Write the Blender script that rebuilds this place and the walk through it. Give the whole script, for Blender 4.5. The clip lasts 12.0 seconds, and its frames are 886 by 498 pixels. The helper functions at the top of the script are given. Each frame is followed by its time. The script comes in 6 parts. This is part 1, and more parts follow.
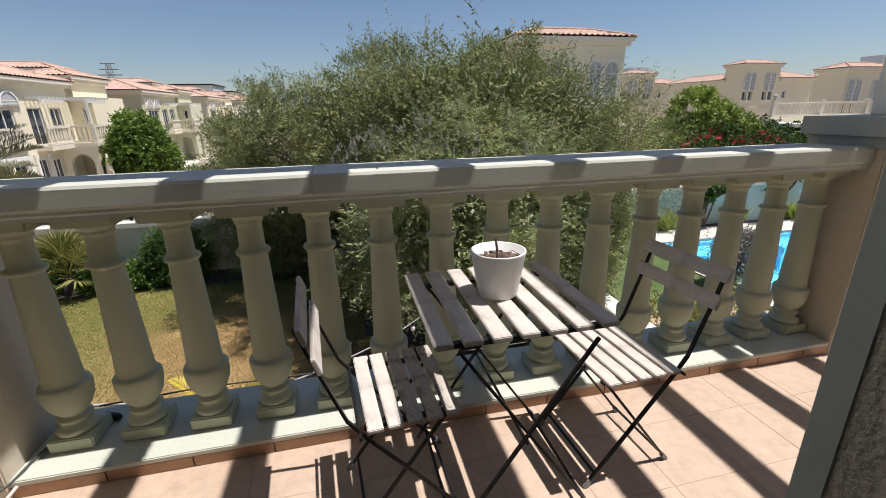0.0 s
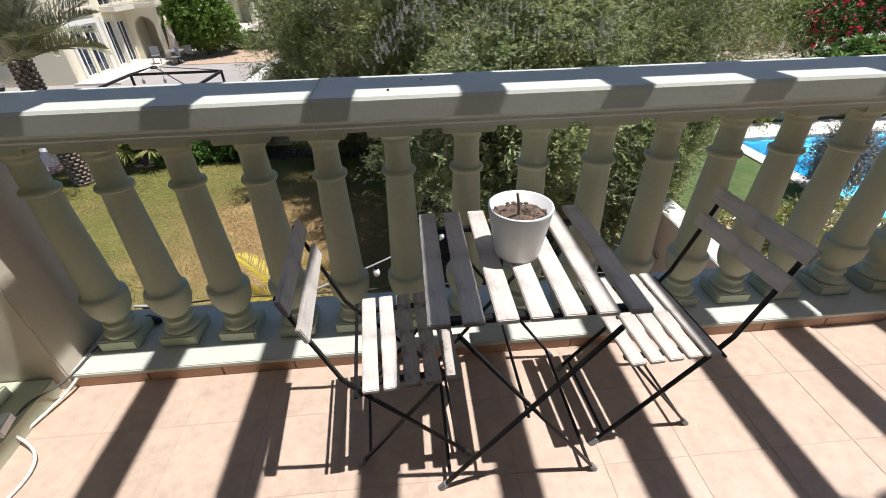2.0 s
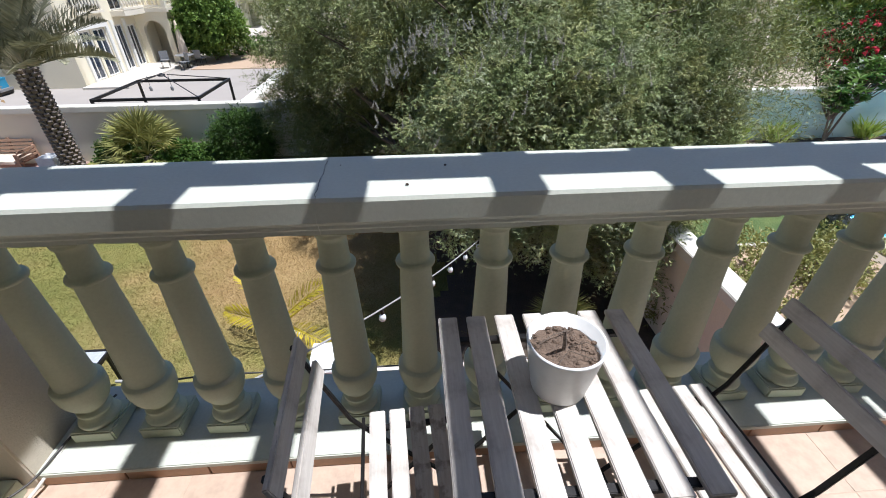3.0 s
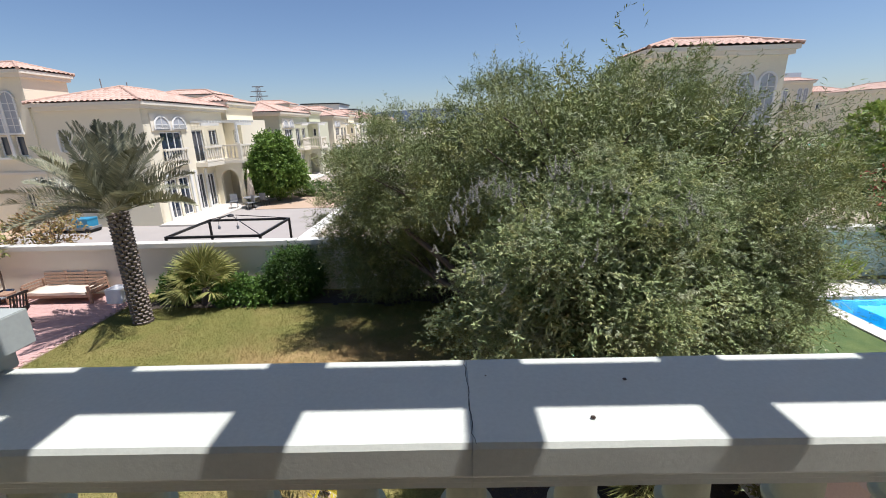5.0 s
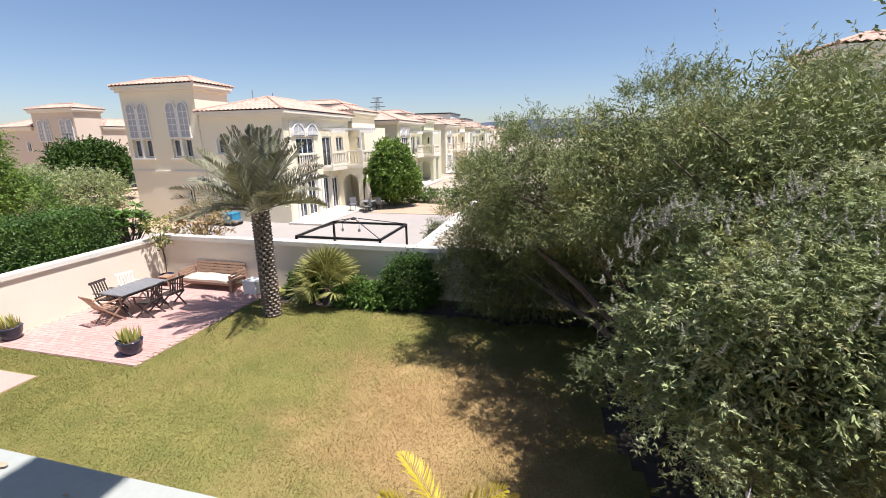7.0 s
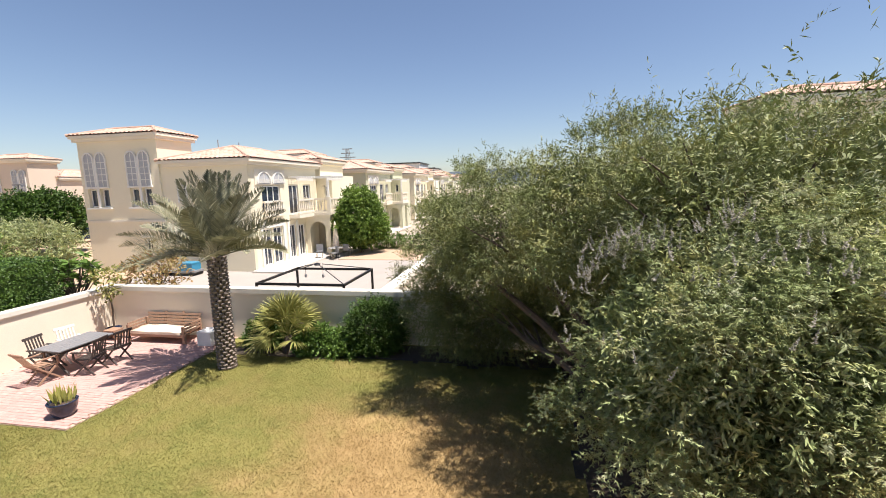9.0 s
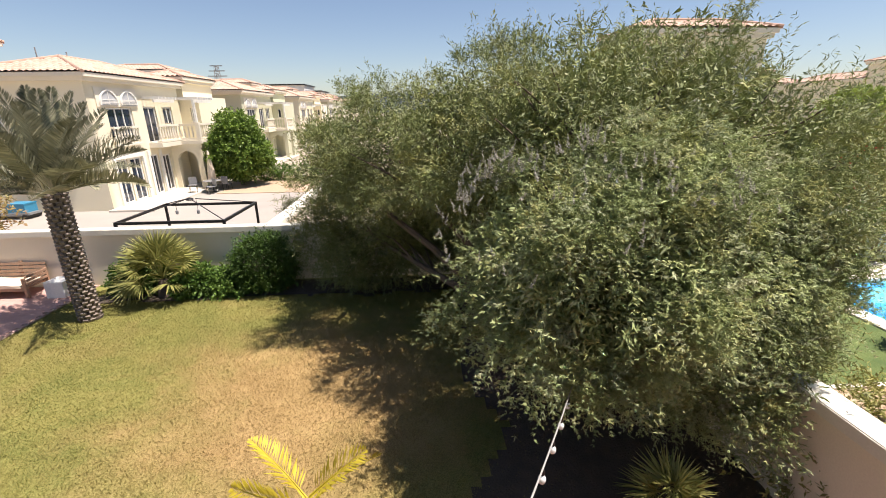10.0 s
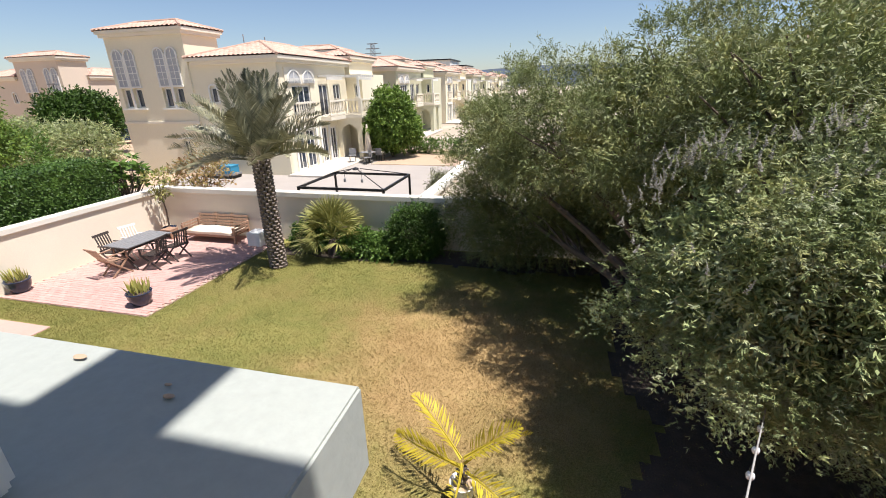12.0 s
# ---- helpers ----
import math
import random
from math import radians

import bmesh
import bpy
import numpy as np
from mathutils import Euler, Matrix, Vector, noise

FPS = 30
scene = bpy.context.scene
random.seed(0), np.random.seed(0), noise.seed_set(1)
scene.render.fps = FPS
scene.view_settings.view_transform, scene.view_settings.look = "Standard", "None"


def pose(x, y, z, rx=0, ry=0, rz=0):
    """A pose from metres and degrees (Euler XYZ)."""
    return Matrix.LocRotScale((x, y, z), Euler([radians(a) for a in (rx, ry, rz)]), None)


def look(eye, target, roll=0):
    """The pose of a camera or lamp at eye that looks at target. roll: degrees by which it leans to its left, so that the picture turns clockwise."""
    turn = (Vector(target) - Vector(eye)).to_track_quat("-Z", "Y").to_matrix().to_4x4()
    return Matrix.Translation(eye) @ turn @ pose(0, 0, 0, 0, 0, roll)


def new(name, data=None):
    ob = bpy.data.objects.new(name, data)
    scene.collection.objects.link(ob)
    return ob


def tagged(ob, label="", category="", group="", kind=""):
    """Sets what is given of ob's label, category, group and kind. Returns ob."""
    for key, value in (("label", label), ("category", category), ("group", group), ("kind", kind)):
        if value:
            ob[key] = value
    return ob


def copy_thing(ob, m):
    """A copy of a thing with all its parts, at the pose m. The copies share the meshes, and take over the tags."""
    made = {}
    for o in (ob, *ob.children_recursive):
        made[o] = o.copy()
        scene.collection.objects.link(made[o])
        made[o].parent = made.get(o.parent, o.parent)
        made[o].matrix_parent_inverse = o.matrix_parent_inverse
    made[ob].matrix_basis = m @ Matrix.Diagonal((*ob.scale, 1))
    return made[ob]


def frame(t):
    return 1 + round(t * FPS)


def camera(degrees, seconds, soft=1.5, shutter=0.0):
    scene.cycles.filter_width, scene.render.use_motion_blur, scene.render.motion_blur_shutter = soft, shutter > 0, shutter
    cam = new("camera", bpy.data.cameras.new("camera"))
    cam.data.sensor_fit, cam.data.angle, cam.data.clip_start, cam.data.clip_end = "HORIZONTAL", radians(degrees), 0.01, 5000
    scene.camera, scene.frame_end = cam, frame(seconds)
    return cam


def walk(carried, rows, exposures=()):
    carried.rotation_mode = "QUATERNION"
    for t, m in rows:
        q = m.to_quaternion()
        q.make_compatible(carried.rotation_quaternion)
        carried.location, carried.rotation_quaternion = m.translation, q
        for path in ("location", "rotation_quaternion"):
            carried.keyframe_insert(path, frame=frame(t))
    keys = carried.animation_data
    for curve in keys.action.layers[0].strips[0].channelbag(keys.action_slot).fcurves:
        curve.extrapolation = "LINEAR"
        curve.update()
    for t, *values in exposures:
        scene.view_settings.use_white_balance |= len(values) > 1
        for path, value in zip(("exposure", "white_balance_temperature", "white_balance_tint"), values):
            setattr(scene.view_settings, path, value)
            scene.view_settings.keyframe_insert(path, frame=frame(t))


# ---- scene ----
cam = camera(92.1, 12.0, 0.95)
PATH = [
    (0, (0.228, 0.429, 1.317), (0.652, 2.282, 0.695), -1.1),
    (0.5, (0.198, 0.367, 1.251), (0.549, 2.153, 0.423), -0.8),
    (1, (0.256, 0.42, 1.293), (0.502, 2.117, 0.263), -1.3),
    (1.5, (0.348, 0.538, 1.362), (0.525, 2.203, 0.27), -1.7),
    (2, (0.411, 0.664, 1.44), (0.531, 2.318, 0.323), -1.5),
    (2.5, (0.421, 0.87, 1.534), (0.51, 2.521, 0.41), -0.9),
    (3, (0.38, 1.014, 1.586), (0.486, 2.683, 0.488), -0.5),
    (3.5, (0.333, 1.07, 1.667), (0.495, 2.836, 0.742), 0.1),
    (5.3, (-0.036, 1.408, 1.65), (-0.145, 3.332, 1.115), -1.4),
    (5.5, (-0.134, 1.448, 1.634), (-0.297, 3.369, 1.105), -1.1),
    (6, (-0.333, 1.655, 1.636), (-0.654, 3.556, 1.103), -1.3),
    (6.5, (-0.547, 1.844, 1.656), (-0.975, 3.724, 1.126), -1.2),
    (7, (-0.65, 2.022, 1.615), (-1.135, 3.895, 1.11), -0.9),
    (8.8, (-0.472, 2.114, 1.472), (-0.928, 4.049, 1.249), -1.6),
    (9, (-0.464, 2.123, 1.47), (-0.826, 4.068, 1.177), -1.4),
    (9.5, (-0.413, 2.105, 1.462), (-0.534, 4.035, 0.954), -0.8),
    (10, (-0.317, 2.08, 1.434), (-0.209, 3.978, 0.815), -0.7),
    (10.5, (-0.306, 2.105, 1.407), (-0.026, 3.969, 0.739), -0.2),
    (11, (-0.461, 2.143, 1.409), (-0.131, 3.991, 0.721), -0.0),
    (11.5, (-0.691, 2.136, 1.453), (-0.541, 4.004, 0.754), -0.8),
    (12, (-0.824, 2.046, 1.491), (-1.296, 3.854, 0.779), -1.4),
]
walk(cam, [(t, look(eye, target, roll)) for t, eye, target, roll in PATH], [(0,.34,6350,14),(0.6,.34,6350,14),(1.1,.46,6250,12),(2.5,.44,5950,14),(3.5,.6,5650,11),(5.5,.5,6000,16),(6.2,.52,6000,16),(7,.82,6250,17),(8.8,.92,6650,16),(10.5,.88,6950,17),(12,.78,6400,15)])

# ---- world, sun, exposure ----
SUN_VEC = Vector((0.374, -0.065, 1.0)).normalized()
world = bpy.data.worlds.new("world")
scene.world = world
world.use_nodes = True
_n, _l = world.node_tree.nodes, world.node_tree.links
sky = _n.new("ShaderNodeTexSky")
sky.sky_type = 'NISHITA'
sky.sun_disc = False
sky.sun_elevation = math.asin(SUN_VEC.z)
sky.sun_rotation = math.atan2(SUN_VEC.x, SUN_VEC.y)
sky.air_density, sky.dust_density, sky.ozone_density = 1.0, 0.5, 3.0
_n["Background"].inputs["Strength"].default_value = 0.07
_l.new(sky.outputs[0], _n["Background"].inputs["Color"])
sun_data = bpy.data.lights.new("sun", 'SUN')
sun_data.energy, sun_data.angle, sun_data.color = 5.0, radians(0.55), (1.0, 0.965, 0.91)
sun = new("sun", sun_data)
sun.matrix_world = look(SUN_VEC * 60, (0, 0, 0))

# ---- helpers of this scene ----
rnd = random.Random(7)
rng = np.random.default_rng(11)
G = -3.25


def part(name, bm, material, parent=None, label="", smooth=False):
    me = bpy.data.meshes.new(name)
    bm.to_mesh(me)
    bm.free()
    return mesh_part(name, me, material, parent, label, smooth)


def mesh_part(name, me, material, parent=None, label="", smooth=False):
    if material is not None and not me.materials:
        me.materials.append(material)
    if smooth:
        me.polygons.foreach_set("use_smooth", [True] * len(me.polygons))
    ob = new(name, me)
    if parent is not None:
        ob.parent = parent
    if label:
        ob["label"] = label
    return ob


def thing(name, place, label, category, group="", kind="", rz=0.0):
    ob = new(name)
    ob.matrix_basis = pose(place[0], place[1], place[2], 0, 0, rz)
    ob.empty_display_size = 0.1
    return tagged(ob, label, category, group, kind)


def box(bm, a, b, m=None, bevel=0.0):
    lo, hi = Vector(a), Vector(b)
    mat = Matrix.Translation((lo + hi) / 2) @ Matrix.Diagonal((*(hi - lo), 1))
    if m is not None:
        mat = m @ mat
    made = bmesh.ops.create_cube(bm, size=1.0, matrix=mat)
    if bevel > 0:
        vs = set(made["verts"])
        es = [e for e in bm.edges if e.verts[0] in vs and e.verts[1] in vs]
        bmesh.ops.bevel(bm, geom=es, offset=bevel, segments=2, affect='EDGES', clamp_overlap=True)
    return bm


def boxes(*specs, bevel=0.0):
    bm = bmesh.new()
    for a, b in specs:
        box(bm, a, b, None, bevel)
    return bm


def bar(bm, p, q, w, h, up=(0, 0, 1), bevel=0.0):
    """A straight bar from p to q, w wide and h high."""
    p, q = Vector(p), Vector(q)
    d = q - p
    z = d.normalized()
    x = Vector(up).cross(z)
    if x.length < 1e-4:
        x = Vector((1, 0, 0)).cross(z)
    x.normalize()
    y = z.cross(x)
    m = Matrix((x, y, z)).transposed().to_4x4()
    m.translation = (p + q) / 2
    return box(bm, (-w / 2, -h / 2, -d.length / 2), (w / 2, h / 2, d.length / 2), m, bevel)


def lathe(bm, profile, segs=24, centre=(0, 0, 0), cap=True):
    rings = []
    for r, z in profile:
        rings.append([bm.verts.new((centre[0] + r * math.cos(2 * math.pi * i / segs), centre[1] + r * math.sin(2 * math.pi * i / segs), centre[2] + z)) for i in range(segs)])
    for a, b in zip(rings, rings[1:]):
        for i in range(segs):
            j = (i + 1) % segs
            bm.faces.new((a[i], a[j], b[j], b[i]))
    if cap:
        bm.faces.new(list(reversed(rings[0])))
        bm.faces.new(rings[-1])
    return bm


def tube(bm, pts, radii, segs=8):
    """A tapered tube along pts."""
    pts = [Vector(p) for p in pts]
    rings = []
    for i, p in enumerate(pts):
        d = (pts[min(i + 1, len(pts) - 1)] - pts[max(i - 1, 0)]).normalized()
        x = d.cross(Vector((0.3, 0.2, 1)) if abs(d.z) < 0.95 else Vector((1, 0, 0))).normalized()
        y = d.cross(x)
        rings.append([bm.verts.new(p + radii[i] * (x * math.cos(2 * math.pi * k / segs) + y * math.sin(2 * math.pi * k / segs))) for k in range(segs)])
    for a, b in zip(rings, rings[1:]):
        for k in range(segs):
            bm.faces.new((a[k], a[(k + 1) % segs], b[(k + 1) % segs], b[k]))
    bm.faces.new(list(reversed(rings[0])))
    bm.faces.new(rings[-1])
    return bm


def cable(name, pts, radius, material, label, category, parent=None):
    cu = bpy.data.curves.new(name, 'CURVE')
    cu.dimensions, cu.bevel_depth, cu.bevel_resolution, cu.resolution_u = '3D', radius, 2, 6
    sp = cu.splines.new('NURBS')
    sp.points.add(len(pts) - 1)
    for k, p in enumerate(pts):
        sp.points[k].co = (*p, 1)
    sp.use_endpoint_u, sp.order_u = True, 3
    cu.materials.append(material)
    ob = new(name, cu)
    if parent is not None:
        ob.parent = parent
        return ob
    return tagged(ob, label, category)


def holed_wall(bm, length, height, thick, holes, m=None):
    """A wall in the local x-z plane from y=0 to y=thick with rectangular holes (x0, z0, x1, z1), as one closed shell."""
    xs = sorted({0, length, *[h[0] for h in holes], *[h[2] for h in holes]})
    zs = sorted({0, height, *[h[1] for h in holes], *[h[3] for h in holes]})
    m = m or Matrix()
    made = {}

    def vert(i, j, k):
        if (i, j, k) not in made:
            made[i, j, k] = bm.verts.new(m @ Vector((xs[i], k * thick, zs[j])))
        return made[i, j, k]

    def solid(i, j):
        if not (0 <= i < len(xs) - 1 and 0 <= j < len(zs) - 1):
            return False
        cx, cz = (xs[i] + xs[i + 1]) / 2, (zs[j] + zs[j + 1]) / 2
        return not any(h[0] < cx < h[2] and h[1] < cz < h[3] for h in holes)

    for i in range(len(xs) - 1):
        for j in range(len(zs) - 1):
            if not solid(i, j):
                continue
            bm.faces.new((vert(i, j, 0), vert(i + 1, j, 0), vert(i + 1, j + 1, 0), vert(i, j + 1, 0)))
            bm.faces.new((vert(i, j, 1), vert(i, j + 1, 1), vert(i + 1, j + 1, 1), vert(i + 1, j, 1)))
            for other, p, q in (((i - 1, j), (i, j), (i, j + 1)), ((i + 1, j), (i + 1, j), (i + 1, j + 1)), ((i, j - 1), (i, j), (i + 1, j)), ((i, j + 1), (i, j + 1), (i + 1, j + 1))):
                if not solid(*other):
                    bm.faces.new((vert(*p, 0), vert(*q, 0), vert(*q, 1), vert(*p, 1)))
    bmesh.ops.recalc_face_normals(bm, faces=bm.faces)
    return bm


# ---- materials ----
def material(name, build):
    ma = bpy.data.materials.new(name)
    ma.use_nodes = True
    nt = ma.node_tree
    build(nt, nt.nodes["Principled BSDF"])
    return ma


def node(nt, kind, **props):
    n = nt.nodes.new(kind)
    for k, v in props.items():
        if k == "noise_dimensions":
            n.noise_dimensions = v
        elif k == "feature":
            n.feature = v
        elif k == "blend_type":
            n.blend_type = v
        elif k == "operation":
            n.operation = v
        else:
            n.inputs[k].default_value = v
    return n


def coords(nt, scale=1.0, obj=True, squash=(1, 1, 1)):
    tc = nt.nodes.new("ShaderNodeTexCoord")
    mp = nt.nodes.new("ShaderNodeMapping")
    mp.inputs["Scale"].default_value = (scale * squash[0], scale * squash[1], scale * squash[2])
    nt.links.new(tc.outputs["Object"], mp.inputs["Vector"])
    return mp.outputs[0]


def noise_at(nt, vec, scale, detail=4.0, rough=0.55):
    n = node(nt, "ShaderNodeTexNoise", Scale=scale, Detail=detail, Roughness=rough)
    nt.links.new(vec, n.inputs["Vector"])
    return n.outputs["Fac"]


def ramp(nt, fac, stops):
    r = nt.nodes.new("ShaderNodeValToRGB")
    el = r.color_ramp.elements
    while len(el) < len(stops):
        el.new(0.5)
    for e, (p, c) in zip(el, stops):
        e.position, e.color = p, (*c, 1)
    nt.links.new(fac, r.inputs[0])
    return r.outputs[0]


def mix(nt, fac, a, b, how='MIX'):
    n = nt.nodes.new("ShaderNodeMixRGB")
    n.blend_type = how
    for sock, v in zip(n.inputs, (fac, a, b)):
        if isinstance(v, (int, float)):
            sock.default_value = v
        elif isinstance(v, tuple):
            sock.default_value = (*v, 1)
        else:
            nt.links.new(v, sock)
    return n.outputs[0]


def bump(nt, bsdf, height, strength, dist):
    b = node(nt, "ShaderNodeBump", Strength=strength, Distance=dist)
    nt.links.new(height, b.inputs["Height"])
    nt.links.new(b.outputs[0], bsdf.inputs["Normal"])


def coat(name, base, dark, rough, grain=60.0, stain=1.3, relief=0.25, dist=0.004, spread=0.5):
    """Paint, plaster or ceramic with stains at one scale and grain at another."""
    def build(nt, b):
        v = coords(nt)
        big = noise_at(nt, v, stain, 5.0, 0.6)
        fine = noise_at(nt, v, grain, 5.0, 0.6)
        c = ramp(nt, big, [(0.5 - spread / 2, dark), (0.5 + spread / 2, base)])
        c = mix(nt, 0.16, c, ramp(nt, fine, [(0.3, tuple(x * 0.6 for x in base)), (0.7, tuple(min(1, x * 1.15) for x in base))]))
        nt.links.new(c, b.inputs["Base Color"])
        b.inputs["Roughness"].default_value = rough
        bump(nt, b, fine, relief, dist)
    return material(name, build)


def pieces(name, base, other, rough, grain=40.0, relief=0.2, dist=0.003, spread=1.0):
    """For tiles, bricks and slats: each piece differs a little."""
    def build(nt, b):
        info = nt.nodes.new("ShaderNodeObjectInfo")
        v = coords(nt)
        off = nt.nodes.new("ShaderNodeVectorMath")
        off.operation = 'ADD'
        nt.links.new(v, off.inputs[0])
        sc = nt.nodes.new("ShaderNodeVectorMath")
        sc.operation = 'SCALE'
        sc.inputs[0].default_value = (17, 31, 7)
        nt.links.new(info.outputs["Random"], sc.inputs["Scale"])
        nt.links.new(sc.outputs[0], off.inputs[1])
        big = noise_at(nt, off.outputs[0], 6.0, 5.0, 0.6)
        fine = noise_at(nt, off.outputs[0], grain, 5.0, 0.65)
        c = ramp(nt, info.outputs["Random"], [(0.0, base), (spread, other)])
        c = mix(nt, 0.28, c, ramp(nt, big, [(0.35, tuple(x * 0.72 for x in base)), (0.65, tuple(min(1, x * 1.2) for x in other))]))
        c = mix(nt, 0.2, c, ramp(nt, fine, [(0.35, tuple(x * 0.6 for x in base)), (0.62, tuple(min(1, x * 1.2) for x in base))]))
        nt.links.new(c, b.inputs["Base Color"])
        b.inputs["Roughness"].default_value = rough
        bump(nt, b, fine, relief, dist)
    return material(name, build)


def foliage(name, a, b_, rough=0.55, trans=0.25, warm=None, grey=None):
    def build(nt, b):
        geo = nt.nodes.new("ShaderNodeNewGeometry")
        v = coords(nt)
        c = ramp(nt, geo.outputs["Random Per Island"], [(0.0, a), (1.0, b_)])
        c = mix(nt, 0.45, c, ramp(nt, noise_at(nt, v, 1.1, 3.0), [(0.35, tuple(x * 0.7 for x in a)), (0.65, tuple(min(1, x * 1.15) for x in b_))]))
        if warm:
            c = mix(nt, ramp(nt, noise_at(nt, v, 1.9, 4.0, 0.6), [(0.5, (0, 0, 0)), (0.64, (0.75, 0.75, 0.75))]), c, warm)
        if grey:
            c = mix(nt, ramp(nt, noise_at(nt, coords(nt, 1.0, True, (1.1, 0.9, 1.2)), 2.7, 4.0, 0.6), [(0.5, (0, 0, 0)), (0.66, (0.6, 0.6, 0.6))]), c, grey)
        nt.links.new(c, b.inputs["Base Color"])
        b.inputs["Roughness"].default_value = rough
        b.inputs["Specular IOR Level"].default_value = 0.25
        tr = nt.nodes.new("ShaderNodeBsdfTranslucent")
        nt.links.new(c, tr.inputs["Color"])
        mx = nt.nodes.new("ShaderNodeMixShader")
        mx.inputs[0].default_value = trans
        nt.links.new(b.outputs[0], mx.inputs[1])
        nt.links.new(tr.outputs[0], mx.inputs[2])
        nt.links.new(mx.outputs[0], nt.nodes["Material Output"].inputs["Surface"])
    return material(name, build)


def plain(name, color, rough=0.5, metal=0.0, var=0.12, grain=30.0, spec=0.5):
    def build(nt, b):
        v = coords(nt)
        f = noise_at(nt, v, grain, 4.0)
        c = ramp(nt, f, [(0.3, tuple(x * (1 - var) for x in color)), (0.7, tuple(min(1, x * (1 + var)) for x in color))])
        nt.links.new(c, b.inputs["Base Color"])
        b.inputs["Roughness"].default_value, b.inputs["Metallic"].default_value = rough, metal
        b.inputs["Specular IOR Level"].default_value = spec
        bump(nt, b, f, 0.08, 0.002)
    return material(name, build)


PAINT = coat("rail_paint", (0.50, 0.515, 0.375), (0.43, 0.445, 0.315), 0.62, 90.0, 2.2, 0.18, 0.003)
RAIL_PAINT = coat("handrail_paint", (0.54, 0.55, 0.47), (0.47, 0.48, 0.405), 0.6, 90.0, 2.2, 0.2, 0.003)
CAP_PAINT = coat("cap_paint", (0.37, 0.39, 0.35), (0.31, 0.33, 0.295), 0.6, 80.0, 2.0, 0.15, 0.003)
TRIM_GREEN = coat("trim_paint", (0.43, 0.47, 0.41), (0.36, 0.40, 0.35), 0.6, 70.0, 3.0, 0.15, 0.003)


def _stucco(nt, b):
    v = coords(nt)
    f = noise_at(nt, v, 95.0, 3.0, 0.5)
    g = noise_at(nt, v, 38.0, 3.0, 0.55)
    big = noise_at(nt, v, 1.6, 4.0)
    c = ramp(nt, big, [(0.3, (0.42, 0.375, 0.285)), (0.7, (0.51, 0.455, 0.35))])
    c = mix(nt, 0.25, c, ramp(nt, f, [(0.35, (0.3, 0.27, 0.21)), (0.6, (0.66, 0.6, 0.48))]))
    nt.links.new(c, b.inputs["Base Color"])
    b.inputs["Roughness"].default_value = 0.9
    s = nt.nodes.new("ShaderNodeMath")
    s.operation = 'ADD'
    nt.links.new(f, s.inputs[0])
    nt.links.new(g, s.inputs[1])
    bump(nt, b, s.outputs[0], 0.9, 0.012)


STUCCO = material("rough_stucco", _stucco)
PILLAR = coat("pillar_plaster", (0.60, 0.53, 0.42), (0.52, 0.46, 0.35), 0.8, 110.0, 1.5, 0.5, 0.006)
FLOOR_TILE = pieces("floor_tile", (0.49, 0.365, 0.272), (0.52, 0.392, 0.296), 0.42, 24.0, 0.08, 0.002)
KERB_TILE = pieces("kerb_tile", (0.42, 0.24, 0.14), (0.48, 0.29, 0.175), 0.5, 30.0, 0.1)
GROUT = coat("grout", (0.49, 0.37, 0.28), (0.44, 0.33, 0.25), 0.9, 120.0, 3.0)
WALL_PLASTER = coat("garden_wall_plaster", (0.76, 0.69, 0.55), (0.69, 0.62, 0.49), 0.85, 45.0, 0.7, 0.3, 0.006)
COPING = coat("coping_paint", (0.72, 0.69, 0.6), (0.62, 0.59, 0.5), 0.75, 40.0, 1.0, 0.2)
POOL_WALL = coat("pool_wall_plaster", (0.48, 0.58, 0.53), (0.42, 0.52, 0.47), 0.85, 40.0, 0.7)
HOUSE_WALL = coat("house_plaster", (0.77, 0.70, 0.53), (0.72, 0.65, 0.48), 0.85, 25.0, 0.4, 0.2)
HOUSE_WALL_B = coat("house_plaster_green", (0.56, 0.55, 0.40), (0.52, 0.51, 0.36), 0.85, 25.0, 0.4, 0.2)
HOUSE_WALL_C = coat("house_plaster_pink", (0.64, 0.53, 0.42), (0.59, 0.49, 0.38), 0.85, 25.0, 0.4, 0.2)
HOUSE_TRIM = coat("house_trim", (0.74, 0.68, 0.56), (0.68, 0.62, 0.5), 0.7, 30.0, 0.6, 0.1)
WHITE_TRIM = coat("white_trim", (0.78, 0.76, 0.7), (0.7, 0.68, 0.62), 0.6, 30.0, 0.8, 0.1)
SCREEN = coat("lattice_screen", (0.42, 0.43, 0.44), (0.38, 0.39, 0.4), 0.7, 30.0, 0.8, 0.1)


def _rooftile(nt, b):
    v = coords(nt)
    cell = node(nt, "ShaderNodeTexVoronoi", Scale=3.2)
    nt.links.new(v, cell.inputs["Vector"])
    c = mix(nt, 0.5, ramp(nt, cell.outputs["Color"], [(0.1, (0.41, 0.25, 0.18)), (0.9, (0.60, 0.42, 0.325))]), ramp(nt, noise_at(nt, v, 1.4, 4.0), [(0.3, (0.40, 0.25, 0.185)), (0.7, (0.56, 0.40, 0.315))]))
    nt.links.new(c, b.inputs["Base Color"])
    b.inputs["Roughness"].default_value = 0.8


